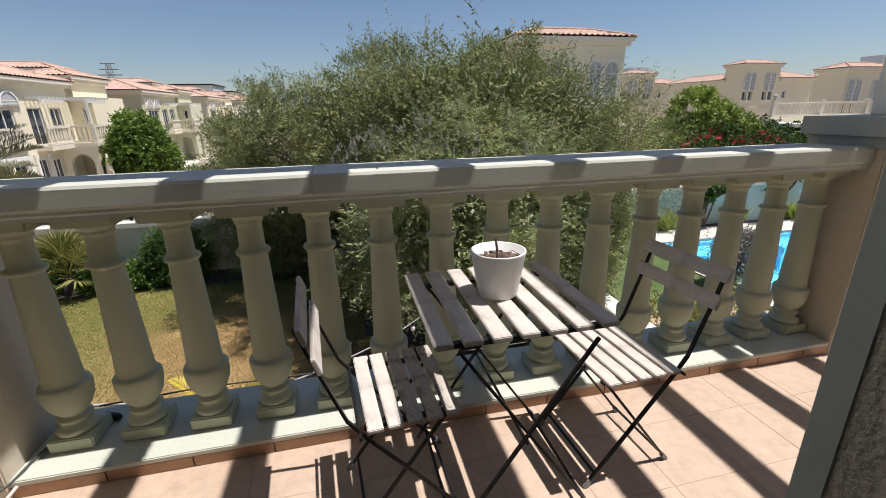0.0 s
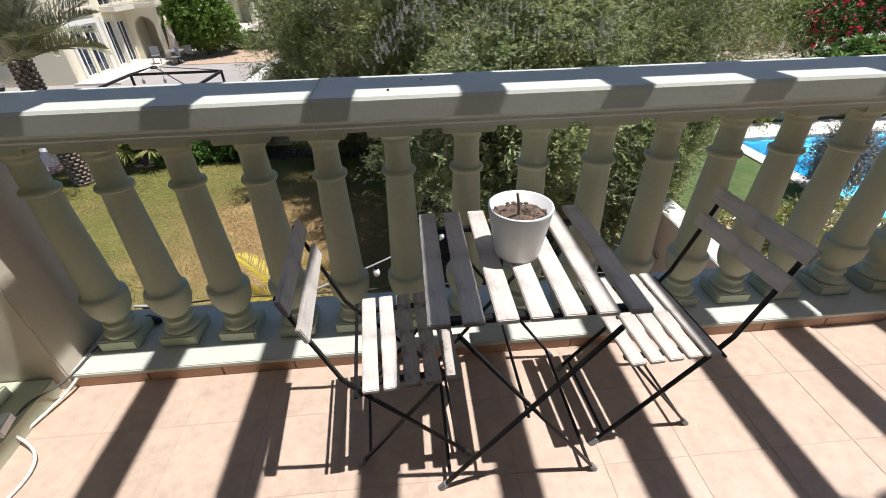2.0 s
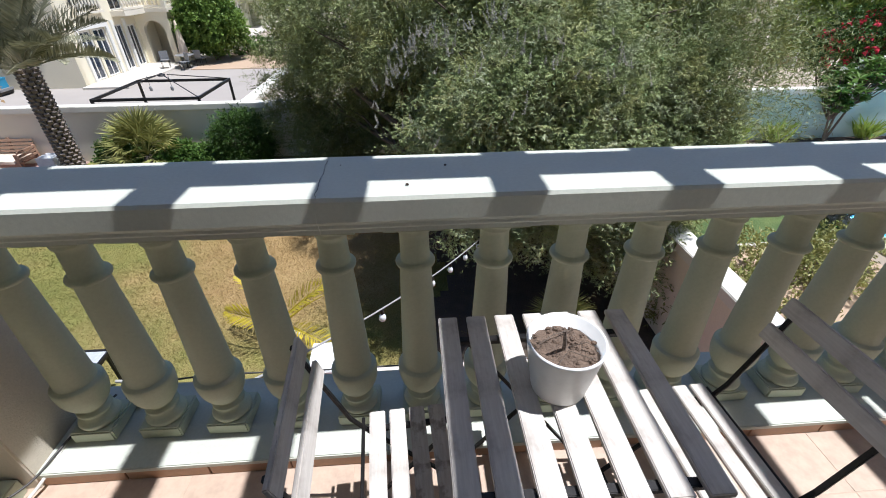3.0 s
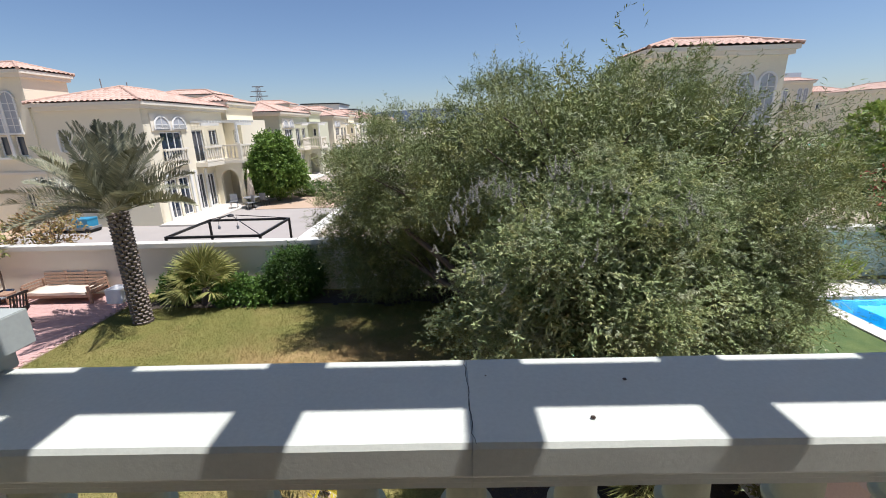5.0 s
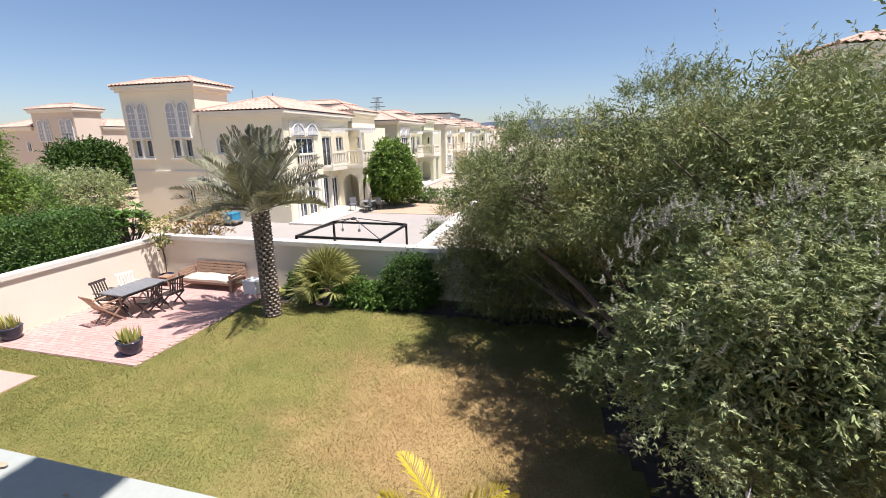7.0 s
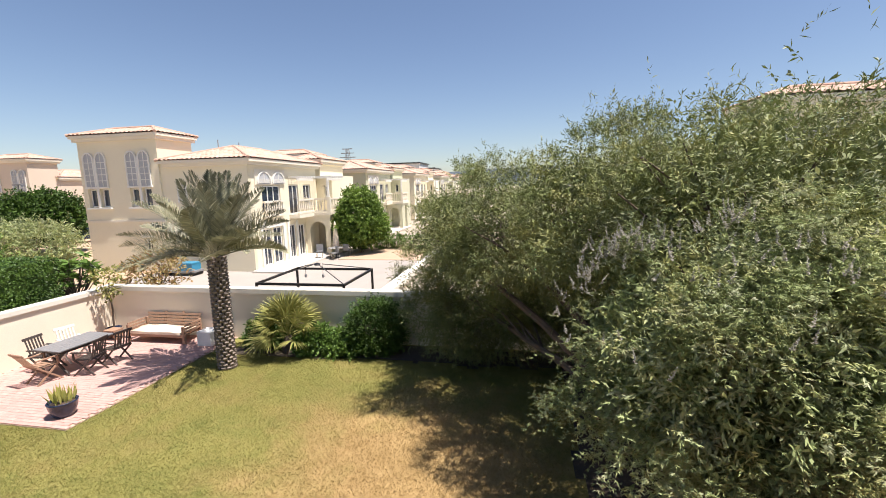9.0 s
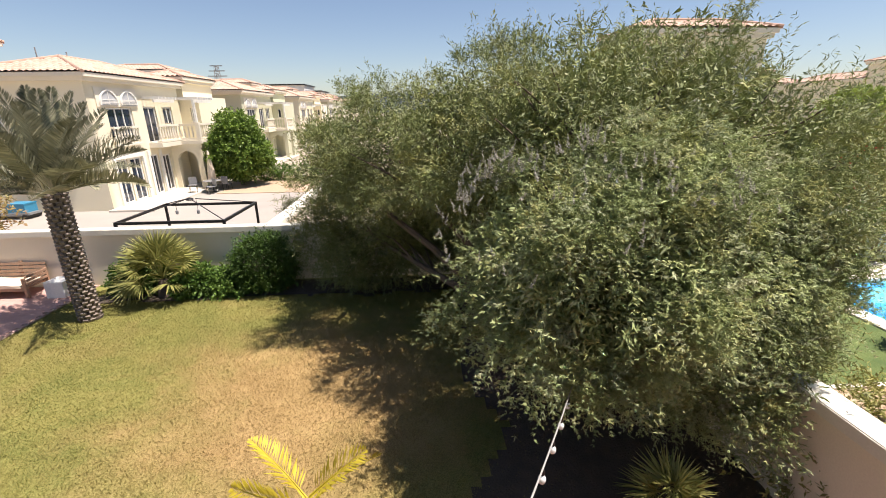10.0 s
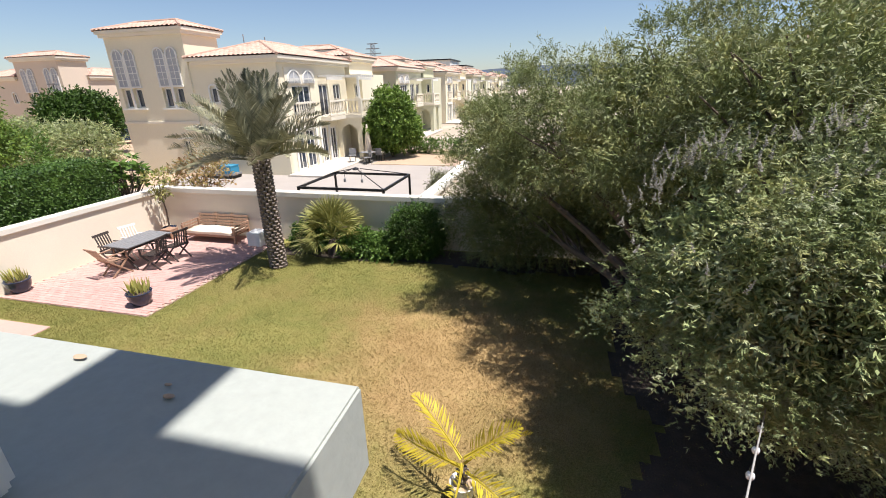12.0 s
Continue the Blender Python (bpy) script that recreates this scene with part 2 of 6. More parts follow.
ROOF = material("roof_tile", _rooftile)
GLASS = plain("window_glass", (0.03, 0.04, 0.06), 0.06, 0.0, 0.1, 3.0, 0.9)
METAL = plain("black_metal", (0.025, 0.023, 0.022), 0.38, 0.5, 0.3, 50.0)
FOOT = plain("grey_plastic", (0.22, 0.22, 0.22), 0.5, 0.0, 0.2, 60.0)
CERAMIC = coat("white_ceramic", (0.76, 0.75, 0.72), (0.70, 0.69, 0.66), 0.35, 30.0, 5.0, 0.05, 0.001)
WHITE_PLASTIC = plain("white_plastic", (0.74, 0.74, 0.71), 0.4, 0.0, 0.06, 20.0)
NAVY = plain("navy_ceramic", (0.015, 0.025, 0.055), 0.2, 0.0, 0.3, 8.0)
SOIL = coat("soil", (0.10, 0.065, 0.045), (0.045, 0.03, 0.022), 0.95, 60.0, 14.0, 1.0, 0.02)


def _slat(nt, b):
    info = nt.nodes.new("ShaderNodeObjectInfo")
    v = coords(nt, 1.0, True, (1, 0.08, 1))
    g = noise_at(nt, v, 120.0, 5.0, 0.6)
    tc = coords(nt)
    st = noise_at(nt, tc, 9.0, 5.0, 0.6)
    c = ramp(nt, info.outputs["Random"], [(0.0, (0.43, 0.385, 0.335)), (1.0, (0.52, 0.475, 0.42))])
    c = mix(nt, 0.45, c, ramp(nt, g, [(0.3, (0.3, 0.25, 0.2)), (0.65, (0.62, 0.57, 0.51))]))
    c = mix(nt, 0.35, c, ramp(nt, st, [(0.38, (0.30, 0.26, 0.225)), (0.52, (0.62, 0.58, 0.52))]))
    nt.links.new(c, b.inputs["Base Color"])
    b.inputs["Roughness"].default_value = 0.75
    bump(nt, b, g, 0.3, 0.002)


SLAT = material("weathered_slat", _slat)


def _slat_dark(nt, b):
    v = coords(nt, 1.0, True, (1, 0.15, 1))
    g = noise_at(nt, v, 100.0, 5.0, 0.6)
    st = noise_at(nt, coords(nt), 16.0, 5.0, 0.65)
    c = ramp(nt, g, [(0.3, (0.26, 0.22, 0.18)), (0.65, (0.48, 0.43, 0.37))])
    c = mix(nt, 0.5, c, ramp(nt, st, [(0.4, (0.13, 0.105, 0.085)), (0.5, (0.5, 0.45, 0.39))]))
    nt.links.new(c, b.inputs["Base Color"])
    b.inputs["Roughness"].default_value = 0.8
    bump(nt, b, g, 0.3, 0.002)


SLAT_DARK = material("dirty_slat", _slat_dark)
TEAK = plain("bleached_teak", (0.30, 0.185, 0.12), 0.7, 0.0, 0.3, 40.0)
DARK_WOOD = plain("dark_stained_wood", (0.05, 0.038, 0.032), 0.55, 0.0, 0.3, 40.0)
GREY_WOOD = plain("grey_tabletop", (0.2, 0.2, 0.2), 0.45, 0.0, 0.2, 20.0)
CLOTH = coat("cream_cloth", (0.66, 0.56, 0.44), (0.56, 0.46, 0.35), 0.9, 40.0, 5.0, 0.4)
BRICK = pieces("paving_brick", (0.435, 0.25, 0.21), (0.54, 0.35, 0.30), 0.85, 30.0, 0.3)
STONE = coat("pale_paving", (0.60, 0.55, 0.47), (0.52, 0.47, 0.4), 0.85, 30.0, 0.8, 0.3)
YARD = coat("yard_paving", (0.36, 0.32, 0.28), (0.30, 0.27, 0.235), 0.9, 20.0, 0.5, 0.3)
SAND = coat("sandy_soil", (0.46, 0.33, 0.22), (0.38, 0.27, 0.18), 0.95, 12.0, 0.6, 0.5, 0.02)
BARK = coat("bark", (0.16, 0.12, 0.09), (0.08, 0.06, 0.045), 0.95, 25.0, 4.0, 1.0, 0.02)
POT_SOIL = coat("pot_soil", (0.24, 0.165, 0.115), (0.10, 0.07, 0.05), 0.95, 90.0, 20.0, 1.0, 0.02)
PALM_SCALE = coat("palm_scale", (0.26, 0.215, 0.175), (0.13, 0.10, 0.08), 0.9, 40.0, 7.0, 0.8, 0.02)
PALM_BARK = coat("palm_bark", (0.10, 0.075, 0.06), (0.05, 0.038, 0.03), 0.95, 30.0, 5.0, 0.8, 0.02)


def _lawn(nt, b):
    v = coords(nt)
    n1 = noise_at(nt, v, 0.22, 3.0, 0.5)
    n2 = noise_at(nt, v, 1.4, 5.0, 0.6)
    n3 = noise_at(nt, v, 55.0, 4.0, 0.7)
    g = ramp(nt, n2, [(0.3, (0.12, 0.15, 0.03)), (0.7, (0.235, 0.225, 0.06))])
    g = mix(nt, ramp(nt, noise_at(nt, v, 0.55, 6.0, 0.65), [(0.48, (0, 0, 0)), (0.68, (0.7, 0.7, 0.7))]), g, (0.27, 0.2, 0.075))
    dry = ramp(nt, n2, [(0.3, (0.31, 0.19, 0.08)), (0.7, (0.46, 0.30, 0.14))])
    # worn dry patch in the middle of the lawn
    tc = nt.nodes.new("ShaderNodeTexCoord")
    mp = nt.nodes.new("ShaderNodeMapping")
    mp.inputs["Location"].default_value = (2.1, -8.5, 3.25)
    nt.links.new(tc.outputs["Object"], mp.inputs["Vector"])
    sc = nt.nodes.new("ShaderNodeVectorMath")
    sc.operation = 'MULTIPLY'
    sc.inputs[1].default_value = (0.165, 0.15, 0.15)
    nt.links.new(mp.outputs[0], sc.inputs[0])
    ln = nt.nodes.new("ShaderNodeVectorMath")
    ln.operation = 'LENGTH'
    nt.links.new(sc.outputs[0], ln.inputs[0])
    sub = nt.nodes.new("ShaderNodeMath")
    sub.operation = 'MULTIPLY_ADD'
    nt.links.new(noise_at(nt, v, 0.8, 6.0, 0.7), sub.inputs[0])
    sub.inputs[1].default_value = 0.85
    nt.links.new(ln.outputs["Value"], sub.inputs[2])
    f = ramp(nt, sub.outputs[0], [(0.6, (1, 1, 1)), (0.95, (0, 0, 0))])
    c = mix(nt, f, g, dry)
    c = mix(nt, 0.35, c, ramp(nt, n3, [(0.38, (0.06, 0.055, 0.02)), (0.64, (0.46, 0.37, 0.16))]))
    nt.links.new(c, b.inputs["Base Color"])
    b.inputs["Roughness"].default_value = 0.95
    b.inputs["Specular IOR Level"].default_value = 0.095
    bump(nt, b, n3, 0.6, 0.03)


LAWN = material("dry_lawn", _lawn)


def _blades(nt, b):
    _lawn(nt, b)
    geo = nt.nodes.new("ShaderNodeNewGeometry")
    src = b.inputs["Base Color"].links[0].from_socket
    c = mix(nt, 0.45, src, ramp(nt, geo.outputs["Random Per Island"], [(0.0, (0.45, 0.45, 0.4)), (1.0, (1.5, 1.45, 1.3))]), 'MULTIPLY')
    nt.links.new(c, b.inputs["Base Color"])


BLADES = material("grass_blades", _blades)


def _green(nt, b):
    v = coords(nt)
    c = ramp(nt, noise_at(nt, v, 2.0, 5.0), [(0.35, (0.06, 0.10, 0.025)), (0.7, (0.115, 0.15, 0.04))])
    nt.links.new(c, b.inputs["Base Color"])
    b.inputs["Roughness"].default_value = 0.95
    bump(nt, b, noise_at(nt, v, 60.0), 0.6, 0.03)


GREEN_LAWN = material("green_lawn", _green)


def _ground(nt, b):
    v = coords(nt)
    c = ramp(nt, noise_at(nt, v, 0.12, 5.0), [(0.35, (0.30, 0.245, 0.18)), (0.65, (0.42, 0.36, 0.28))])
    nt.links.new(c, b.inputs["Base Color"])
    b.inputs["Roughness"].default_value = 0.95


EARTH = material("dry_earth", _ground)
TREE_LEAF = foliage("willow_leaf", (0.105, 0.14, 0.045), (0.25, 0.285, 0.105), 0.55, 0.12, (0.31, 0.30, 0.10), (0.27, 0.28, 0.18))
VITEX_LEAF = foliage("shrub_leaf", (0.18, 0.235, 0.085), (0.39, 0.45, 0.20), 0.55, 0.2, (0.45, 0.44, 0.18), (0.43, 0.44, 0.32))
SPIKE = foliage("flower_spike", (0.34, 0.325, 0.28), (0.47, 0.445, 0.39), 0.8, 0.3)
PALM_LEAF = foliage("date_palm_leaf", (0.095, 0.105, 0.055), (0.38, 0.365, 0.24), 0.4, 0.12)
FAN_LEAF = foliage("fan_palm_leaf", (0.15, 0.18, 0.045), (0.40, 0.37, 0.13), 0.45, 0.2)
YELLOW_LEAF = foliage("yellow_palm_leaf", (0.42, 0.33, 0.03), (0.62, 0.5, 0.05))
HEDGE_LEAF = foliage("hedge_leaf", (0.022, 0.052, 0.008), (0.072, 0.132, 0.02), 0.5, 0.08)
YARD_LEAF = foliage("yard_tree_leaf", (0.06, 0.125, 0.018), (0.2, 0.29, 0.05), 0.5, 0.15)
GLOSSY_LEAF = foliage("broad_leaf", (0.06, 0.13, 0.025), (0.15, 0.24, 0.05), 0.4)
RED_LEAF = foliage("reddish_leaf", (0.36, 0.16, 0.09), (0.34, 0.32, 0.12), 0.6, 0.3)
SNAKE_LEAF = foliage("striped_leaf", (0.3, 0.3, 0.06), (0.5, 0.47, 0.16), 0.4)
RED_FLOWER = foliage("red_bloom", (0.5, 0.03, 0.05), (0.75, 0.08, 0.12), 0.6)
WHITE_FLOWER = foliage("white_bloom", (0.7, 0.68, 0.6), (0.8, 0.78, 0.72), 0.6)


def quads_mesh(name, co):
    """A mesh of loose quads from an array (n, 4, 3)."""
    n = len(co)
    me = bpy.data.meshes.new(name)
    me.vertices.add(n * 4)
    me.vertices.foreach_set("co", np.ascontiguousarray(co, dtype=np.float32).ravel())
    me.loops.add(n * 4)
    me.loops.foreach_set("vertex_index", np.arange(n * 4, dtype=np.int32))
    me.polygons.add(n)
    me.polygons.foreach_set("loop_start", np.arange(0, n * 4, 4, dtype=np.int32))
    me.update(calc_edges=True)
    return me


def unit(v):
    return v / np.maximum(np.linalg.norm(v, axis=-1, keepdims=True), 1e-6)


def leaf_quads(base, way, length, width):
    side = unit(np.cross(way, unit(rng.normal(size=way.shape) * 0.9 + np.array([0.25, -0.1, 0.75]))))
    nrm = np.cross(side, way)
    L, W = length[:, None], width[:, None]
    mid = base + way * L * 0.45 + nrm * L * 0.06
    return np.stack([base, mid + side * W / 2, base + way * L - nrm * L * 0.05, mid - side * W / 2], axis=1)


def sprays(blobs, clumps, twigs, leaves, twig_len, leaf_len, leaf_w, clump_r=0.45, up=0.35, droop=0.25, crest=0.0, gaps=None):
    """Leaves on twigs in clumps over the outside of ellipsoids (x, y, z, rx, ry, rz)."""
    area = np.array([b[3] * b[4] + b[4] * b[5] + b[3] * b[5] for b in blobs])
    count = np.maximum(1, (clumps * area / area.sum()).astype(int))
    cen, out = [], []
    for b, c in zip(blobs, count):
        d = unit(rng.normal(size=(c, 3)) + np.array([0, 0, crest]))
        r = 0.72 + 0.32 * rng.random((c, 1)) ** 0.6
        p = np.array(b[:3]) + d * r * np.array(b[3:])
        inside = np.zeros(c, bool)
        for o in blobs:
            if o is not b:
                inside |= (((p - np.array(o[:3])) / np.array(o[3:])) ** 2).sum(1) < 0.4
        cen.append(p[~inside])
        out.append(unit(d / np.array(b[3:]))[~inside])
    cen, out = np.concatenate(cen), np.concatenate(out)
    if gaps is not None:
        keep = np.array([noise.noise((c[0] * 1.25 + 3, c[1] * 1.25, c[2] * 1.7)) > gaps for c in cen])
        cen, out = cen[keep], out[keep]
    size = clump_r * (0.6 + 0.8 * rng.random(len(cen)))
    base = np.repeat(cen, twigs, 0) + rng.normal(size=(len(cen) * twigs, 3)) * np.repeat(size, twigs)[:, None] * 0.5
    way = unit(np.repeat(out, twigs, 0) * 0.7 + rng.normal(size=base.shape) * 0.55 + np.array([0, 0, up]))
    tl = twig_len * (0.5 + rng.random(len(base)))
    s = np.tile(np.linspace(0.05, 1.0, leaves), len(base))
    b2, w2, t2 = np.repeat(base, leaves, 0), np.repeat(way, leaves, 0), np.repeat(tl, leaves)
    pos = b2 + w2 * (s * t2)[:, None] - np.array([0, 0, 1]) * (droop * t2 * s ** 2)[:, None]
    lw = unit(w2 * 0.7 + rng.normal(size=pos.shape) * 0.55 - np.array([0, 0, 0.15]))
    ll = leaf_len * (0.6 + 0.7 * rng.random(len(pos)))
    return leaf_quads(pos, lw, ll, leaf_w * (0.7 + 0.6 * rng.random(len(pos))))


def fans(blobs, clumps, twigs, nodes, twig_len, leaf_len, leaf_w, clump_r=0.25, fingers=5):
    """Drooping twigs whose nodes carry fans of narrow pointed leaves, in clumps over the outside of ellipsoids."""
    area = np.array([b[3] * b[4] + b[4] * b[5] + b[3] * b[5] for b in blobs])
    count = np.maximum(1, (clumps * area / area.sum()).astype(int))
    cen, out = [], []
    for b, c in zip(blobs, count):
        d = unit(rng.normal(size=(c, 3)) + np.array([0, 0, 0.25]))
        cen.append(np.array(b[:3]) + d * (0.7 + 0.36 * rng.random((c, 1))) * np.array(b[3:]))
        out.append(unit(d / np.array(b[3:])))
    cen, out = np.concatenate(cen), np.concatenate(out)
    base = np.repeat(cen, twigs, 0) + rng.normal(size=(len(cen) * twigs, 3)) * clump_r * 0.5
    way = unit(np.repeat(out, twigs, 0) * 0.8 + rng.normal(size=base.shape) * 0.5 + np.array([0, 0, 0.45]))
    tl = twig_len * (0.5 + rng.random(len(base)))
    s = np.tile(np.linspace(0.15, 1.0, nodes), len(base))
    w2, t2 = np.repeat(way, nodes, 0), np.repeat(tl, nodes)
    pos = np.repeat(base, nodes, 0) + w2 * (s * t2)[:, None] - np.array([0, 0, 1]) * (0.35 * t2 * s ** 2)[:, None]
    a = unit(np.cross(w2, np.array([0.1, 0.05, 1.0])))
    a = a * np.where(rng.random(len(a)) < 0.5, -1, 1)[:, None]
    p, w = np.repeat(pos, fingers, 0), np.repeat(w2, fingers, 0)
    ang = np.tile(np.linspace(-1.1, 1.1, fingers), len(pos)) + rng.normal(size=len(p)) * 0.15
    turn = unit(w * 0.55 + np.repeat(a, fingers, 0) * rng.uniform(0.2, 1.0, (len(p), 1)))
    cross = unit(np.cross(turn, np.array([0, 0, 1.0])))
    lw = unit(turn * np.cos(ang)[:, None] + cross * np.sin(ang)[:, None] + np.repeat(rng.normal(size=pos.shape) * 0.5 - np.array([0, 0, 0.35]), fingers, 0) + rng.normal(size=p.shape) * 0.15)
    ll = leaf_len * (0.6 + 0.6 * rng.random(len(p))) * (1 - 0.3 * np.abs(ang))
    return leaf_quads(p, lw, ll, leaf_w * (0.75 + 0.5 * rng.random(len(p))))


def boughs(blobs, count, size, flat=0.72):
    """Smaller rounded masses over the outside of larger ones."""
    out = []
    area = [b[3] * b[4] + b[4] * b[5] + b[3] * b[5] for b in blobs]
    for b, a in zip(blobs, area):
        for _ in range(max(2, int(count * a / sum(area)))):
            d = unit(rng.normal(size=3))
            p = np.array(b[:3]) + d * np.array(b[3:]) * rng.uniform(0.72, 1.02)
            if any((((p - np.array(o[:3])) / np.array(o[3:])) ** 2).sum() < 0.45 for o in blobs if o is not b):
                continue
            r = size * rng.uniform(0.65, 1.3)
            out.append((*p, r, r, r * flat))
    return out


# ---- ground and garden walls ----
ground = part("ground", boxes(((-1500, -600, G - 0.5), (10.05, 1500, G - 0.06)), ((10.05, -600, G - 0.5), (24, 6.4, G - 0.06)), ((10.05, 12.55, G - 0.5), (24, 1500, G - 0.06)), ((24, -600, G - 0.5), (1500, 1500, G - 0.06))), EARTH)
tagged(ground, "pale dry sandy earth reaching to the horizon", "ground", kind="structure")


def box_leaves(lo, hi, n, size):
    """Leaves over the top and sides of a clipped block."""
    lo, hi = np.array(lo, float), np.array(hi, float)
    d = hi - lo
    areas = np.array([d[0] * d[1], d[1] * d[2], d[1] * d[2], d[0] * d[2], d[0] * d[2]])
    face = rng.choice(5, n, p=areas / areas.sum())
    u = lo + rng.random((n, 3)) * d
    nrm = np.zeros((n, 3))
    for k, (ax, side) in enumerate(((2, 1), (0, 0), (0, 1), (1, 0), (1, 1))):
        sel = face == k
        u[sel, ax] = (hi if side else lo)[ax] + rng.normal(size=sel.sum()) * (0.035 if ax == 2 else 0.07)
        nrm[sel, ax] = 1 if side else -1
    face_n = unit(nrm * 0.55 + np.array([0, 0, 0.6]) + rng.normal(size=(n, 3)) * 0.45)
    way = unit(np.cross(face_n, rng.normal(size=(n, 3))))
    side = np.cross(face_n, way)
    L, W = (size * (0.7 + 0.6 * rng.random(n)))[:, None], size * 0.28
    return np.stack([u, u + way * L * 0.45 + side * W, u + way * L, u + way * L * 0.45 - side * W], 1)


def slab(name, a, b, mat, label, category, bevel=0.0):
    return tagged(part(name, boxes((a, b), bevel=bevel), mat), label, category, kind="structure")


def grid_sheet(x0, x1, y0, y1, step, z, lift):
    nx, ny = int((x1 - x0) / step), int((y1 - y0) / step)
    bm = bmesh.new()
    vs = [[bm.verts.new((x0 + (x1 - x0) * i / nx, y0 + (y1 - y0) * j / ny, z + lift * noise.noise((i * step * 0.6, j * step * 0.6, 3)))) for i in range(nx + 1)] for j in range(ny + 1)]
    for j in range(ny):
        for i in range(nx):
            bm.faces.new((vs[j][i], vs[j][i + 1], vs[j + 1][i + 1], vs[j + 1][i]))
    return bm


WALL_L, WALL_B, WALL_R = -14.17, 14.0, 4.0
lawn = tagged(part("ground_lawn", grid_sheet(WALL_L, WALL_R, -0.2, WALL_B, 0.4, G, 0.02), LAWN), "patchy lawn, green at the edges and straw dry in the middle", "lawn", kind="structure")
slab("wall_garden_back", (WALL_L - 0.2, WALL_B, G - 0.3), (60, WALL_B + 0.2, -1.76), WALL_PLASTER, "cream plastered garden wall at the end of the lawn", "garden wall")
slab("trim_coping_back", (WALL_L - 0.26, WALL_B - 0.06, -1.76), (60, WALL_B + 0.26, -1.6), COPING, "off-white coping on the back garden wall", "coping", 0.012)
slab("wall_garden_left", (WALL_L - 0.2, -0.2, G - 0.3), (WALL_L, WALL_B, -1.78), WALL_PLASTER, "cream plastered garden wall beside the brick patio", "garden wall")
slab("trim_coping_left", (WALL_L - 0.26, -0.2, -1.78), (WALL_L + 0.06, WALL_B - 0.064, -1.63), COPING, "off-white coping on the side garden wall", "coping", 0.012)
slab("wall_garden_right", (WALL_R, -0.2, G - 0.3), (WALL_R + 0.22, WALL_B, -1.76), WALL_PLASTER, "cream plastered wall between lawn and pool garden", "garden wall")
slab("trim_coping_right", (WALL_R - 0.06, -0.2, -1.76), (WALL_R + 0.28, WALL_B - 0.064, -1.6), COPING, "pale coping on the wall beside the pool garden", "coping", 0.012)
slab("wall_yard_side", (-4.62, WALL_B + 0.2, G - 0.3), (-4.4, 36, -1.76), WALL_PLASTER, "cream wall along the neighbouring yard", "garden wall")
slab("trim_coping_yard", (-4.7, WALL_B + 0.262, -1.76), (-4.32, 36, -1.6), COPING, "off-white coping along the neighbouring yard", "coping", 0.012)
slab("ground_yard", (-22, WALL_B + 0.2, G - 0.05), (-4.62, 36, G), YARD, "pale grey paved yard behind the garden wall", "yard")
slab("ground_yard_soil", (-12.5, 28.5, G), (-4.7, 35.8, G + 0.03), SAND, "bare reddish sandy soil in the yard", "soil")



def in_bed(x, y):
    """The bare soil under the tree and along the back wall, darkened for the crown's shade, with a wandering edge."""
    return x > 0.55 + 0.6 * noise.noise((y * 0.6, 2.0, 5.0)) or (y > 12.75 + 0.3 * noise.noise((x * 0.9, 7.0, 1.0)) and x > -8.9)


bm = bmesh.new()
for i in range(86):
    for j in range(58):
        x, y = -8.9 + 0.15 * i, 5.32 + 0.15 * j
        if in_bed(x + 0.075, y + 0.075) and x < WALL_R - 0.15 and y < WALL_B - 0.15:
            bm.faces.new([bm.verts.new((a, b, G + 0.024 + 0.02 * noise.noise((a * 0.6, b * 0.6, 3)) + 0.012 * noise.noise((a * 4, b * 4, 8)))) for a, b in ((x, y), (x + 0.15, y), (x + 0.15, y + 0.15), (x, y + 0.15))])
bmesh.ops.remove_doubles(bm, verts=bm.verts[:], dist=0.001)
# dark brown is soil by walls and trunk, painted tree shade elsewhere
tagged(part("ground_bed", bm, coat("shaded_mulch", (0.095, 0.07, 0.05), (0.05, 0.037, 0.028), 0.95, 30.0, 5.0, 1.0, 0.03), None, "", True), "bare soil with leaf litter under the tree, its shade painted in", "soil bed", kind="structure")

# ---- balcony ----
floor = slab("floor", (-1.75, -3.2, -0.28), (3.3, 1.965, -0.0013), GROUT, "concrete balcony slab under the tiles", "floor")
kerb = slab("floor_kerb", (-1.55, 1.965, -0.28), (3.2, 2.33, 0.05), RAIL_PAINT, "low painted kerb under the balusters", "kerb")
tagged(part("trim_kerb_top", boxes(((-1.04, 1.948, 0.05), (2.72, 2.34, 0.075)), bevel=0.004), RAIL_PAINT), "pale painted sill on which the balusters stand", "sill", kind="structure")
slab("floor_kerb_side", (-1.45, 0.75, -0.0025), (-1.09, 1.94, 0.075), PAINT, "low painted kerb at the balcony's side", "kerb", 0.004)

# rail
rail = tagged(new("handrail"), "pale painted stone balcony handrail with a cracked joint", "handrail", kind="structure")


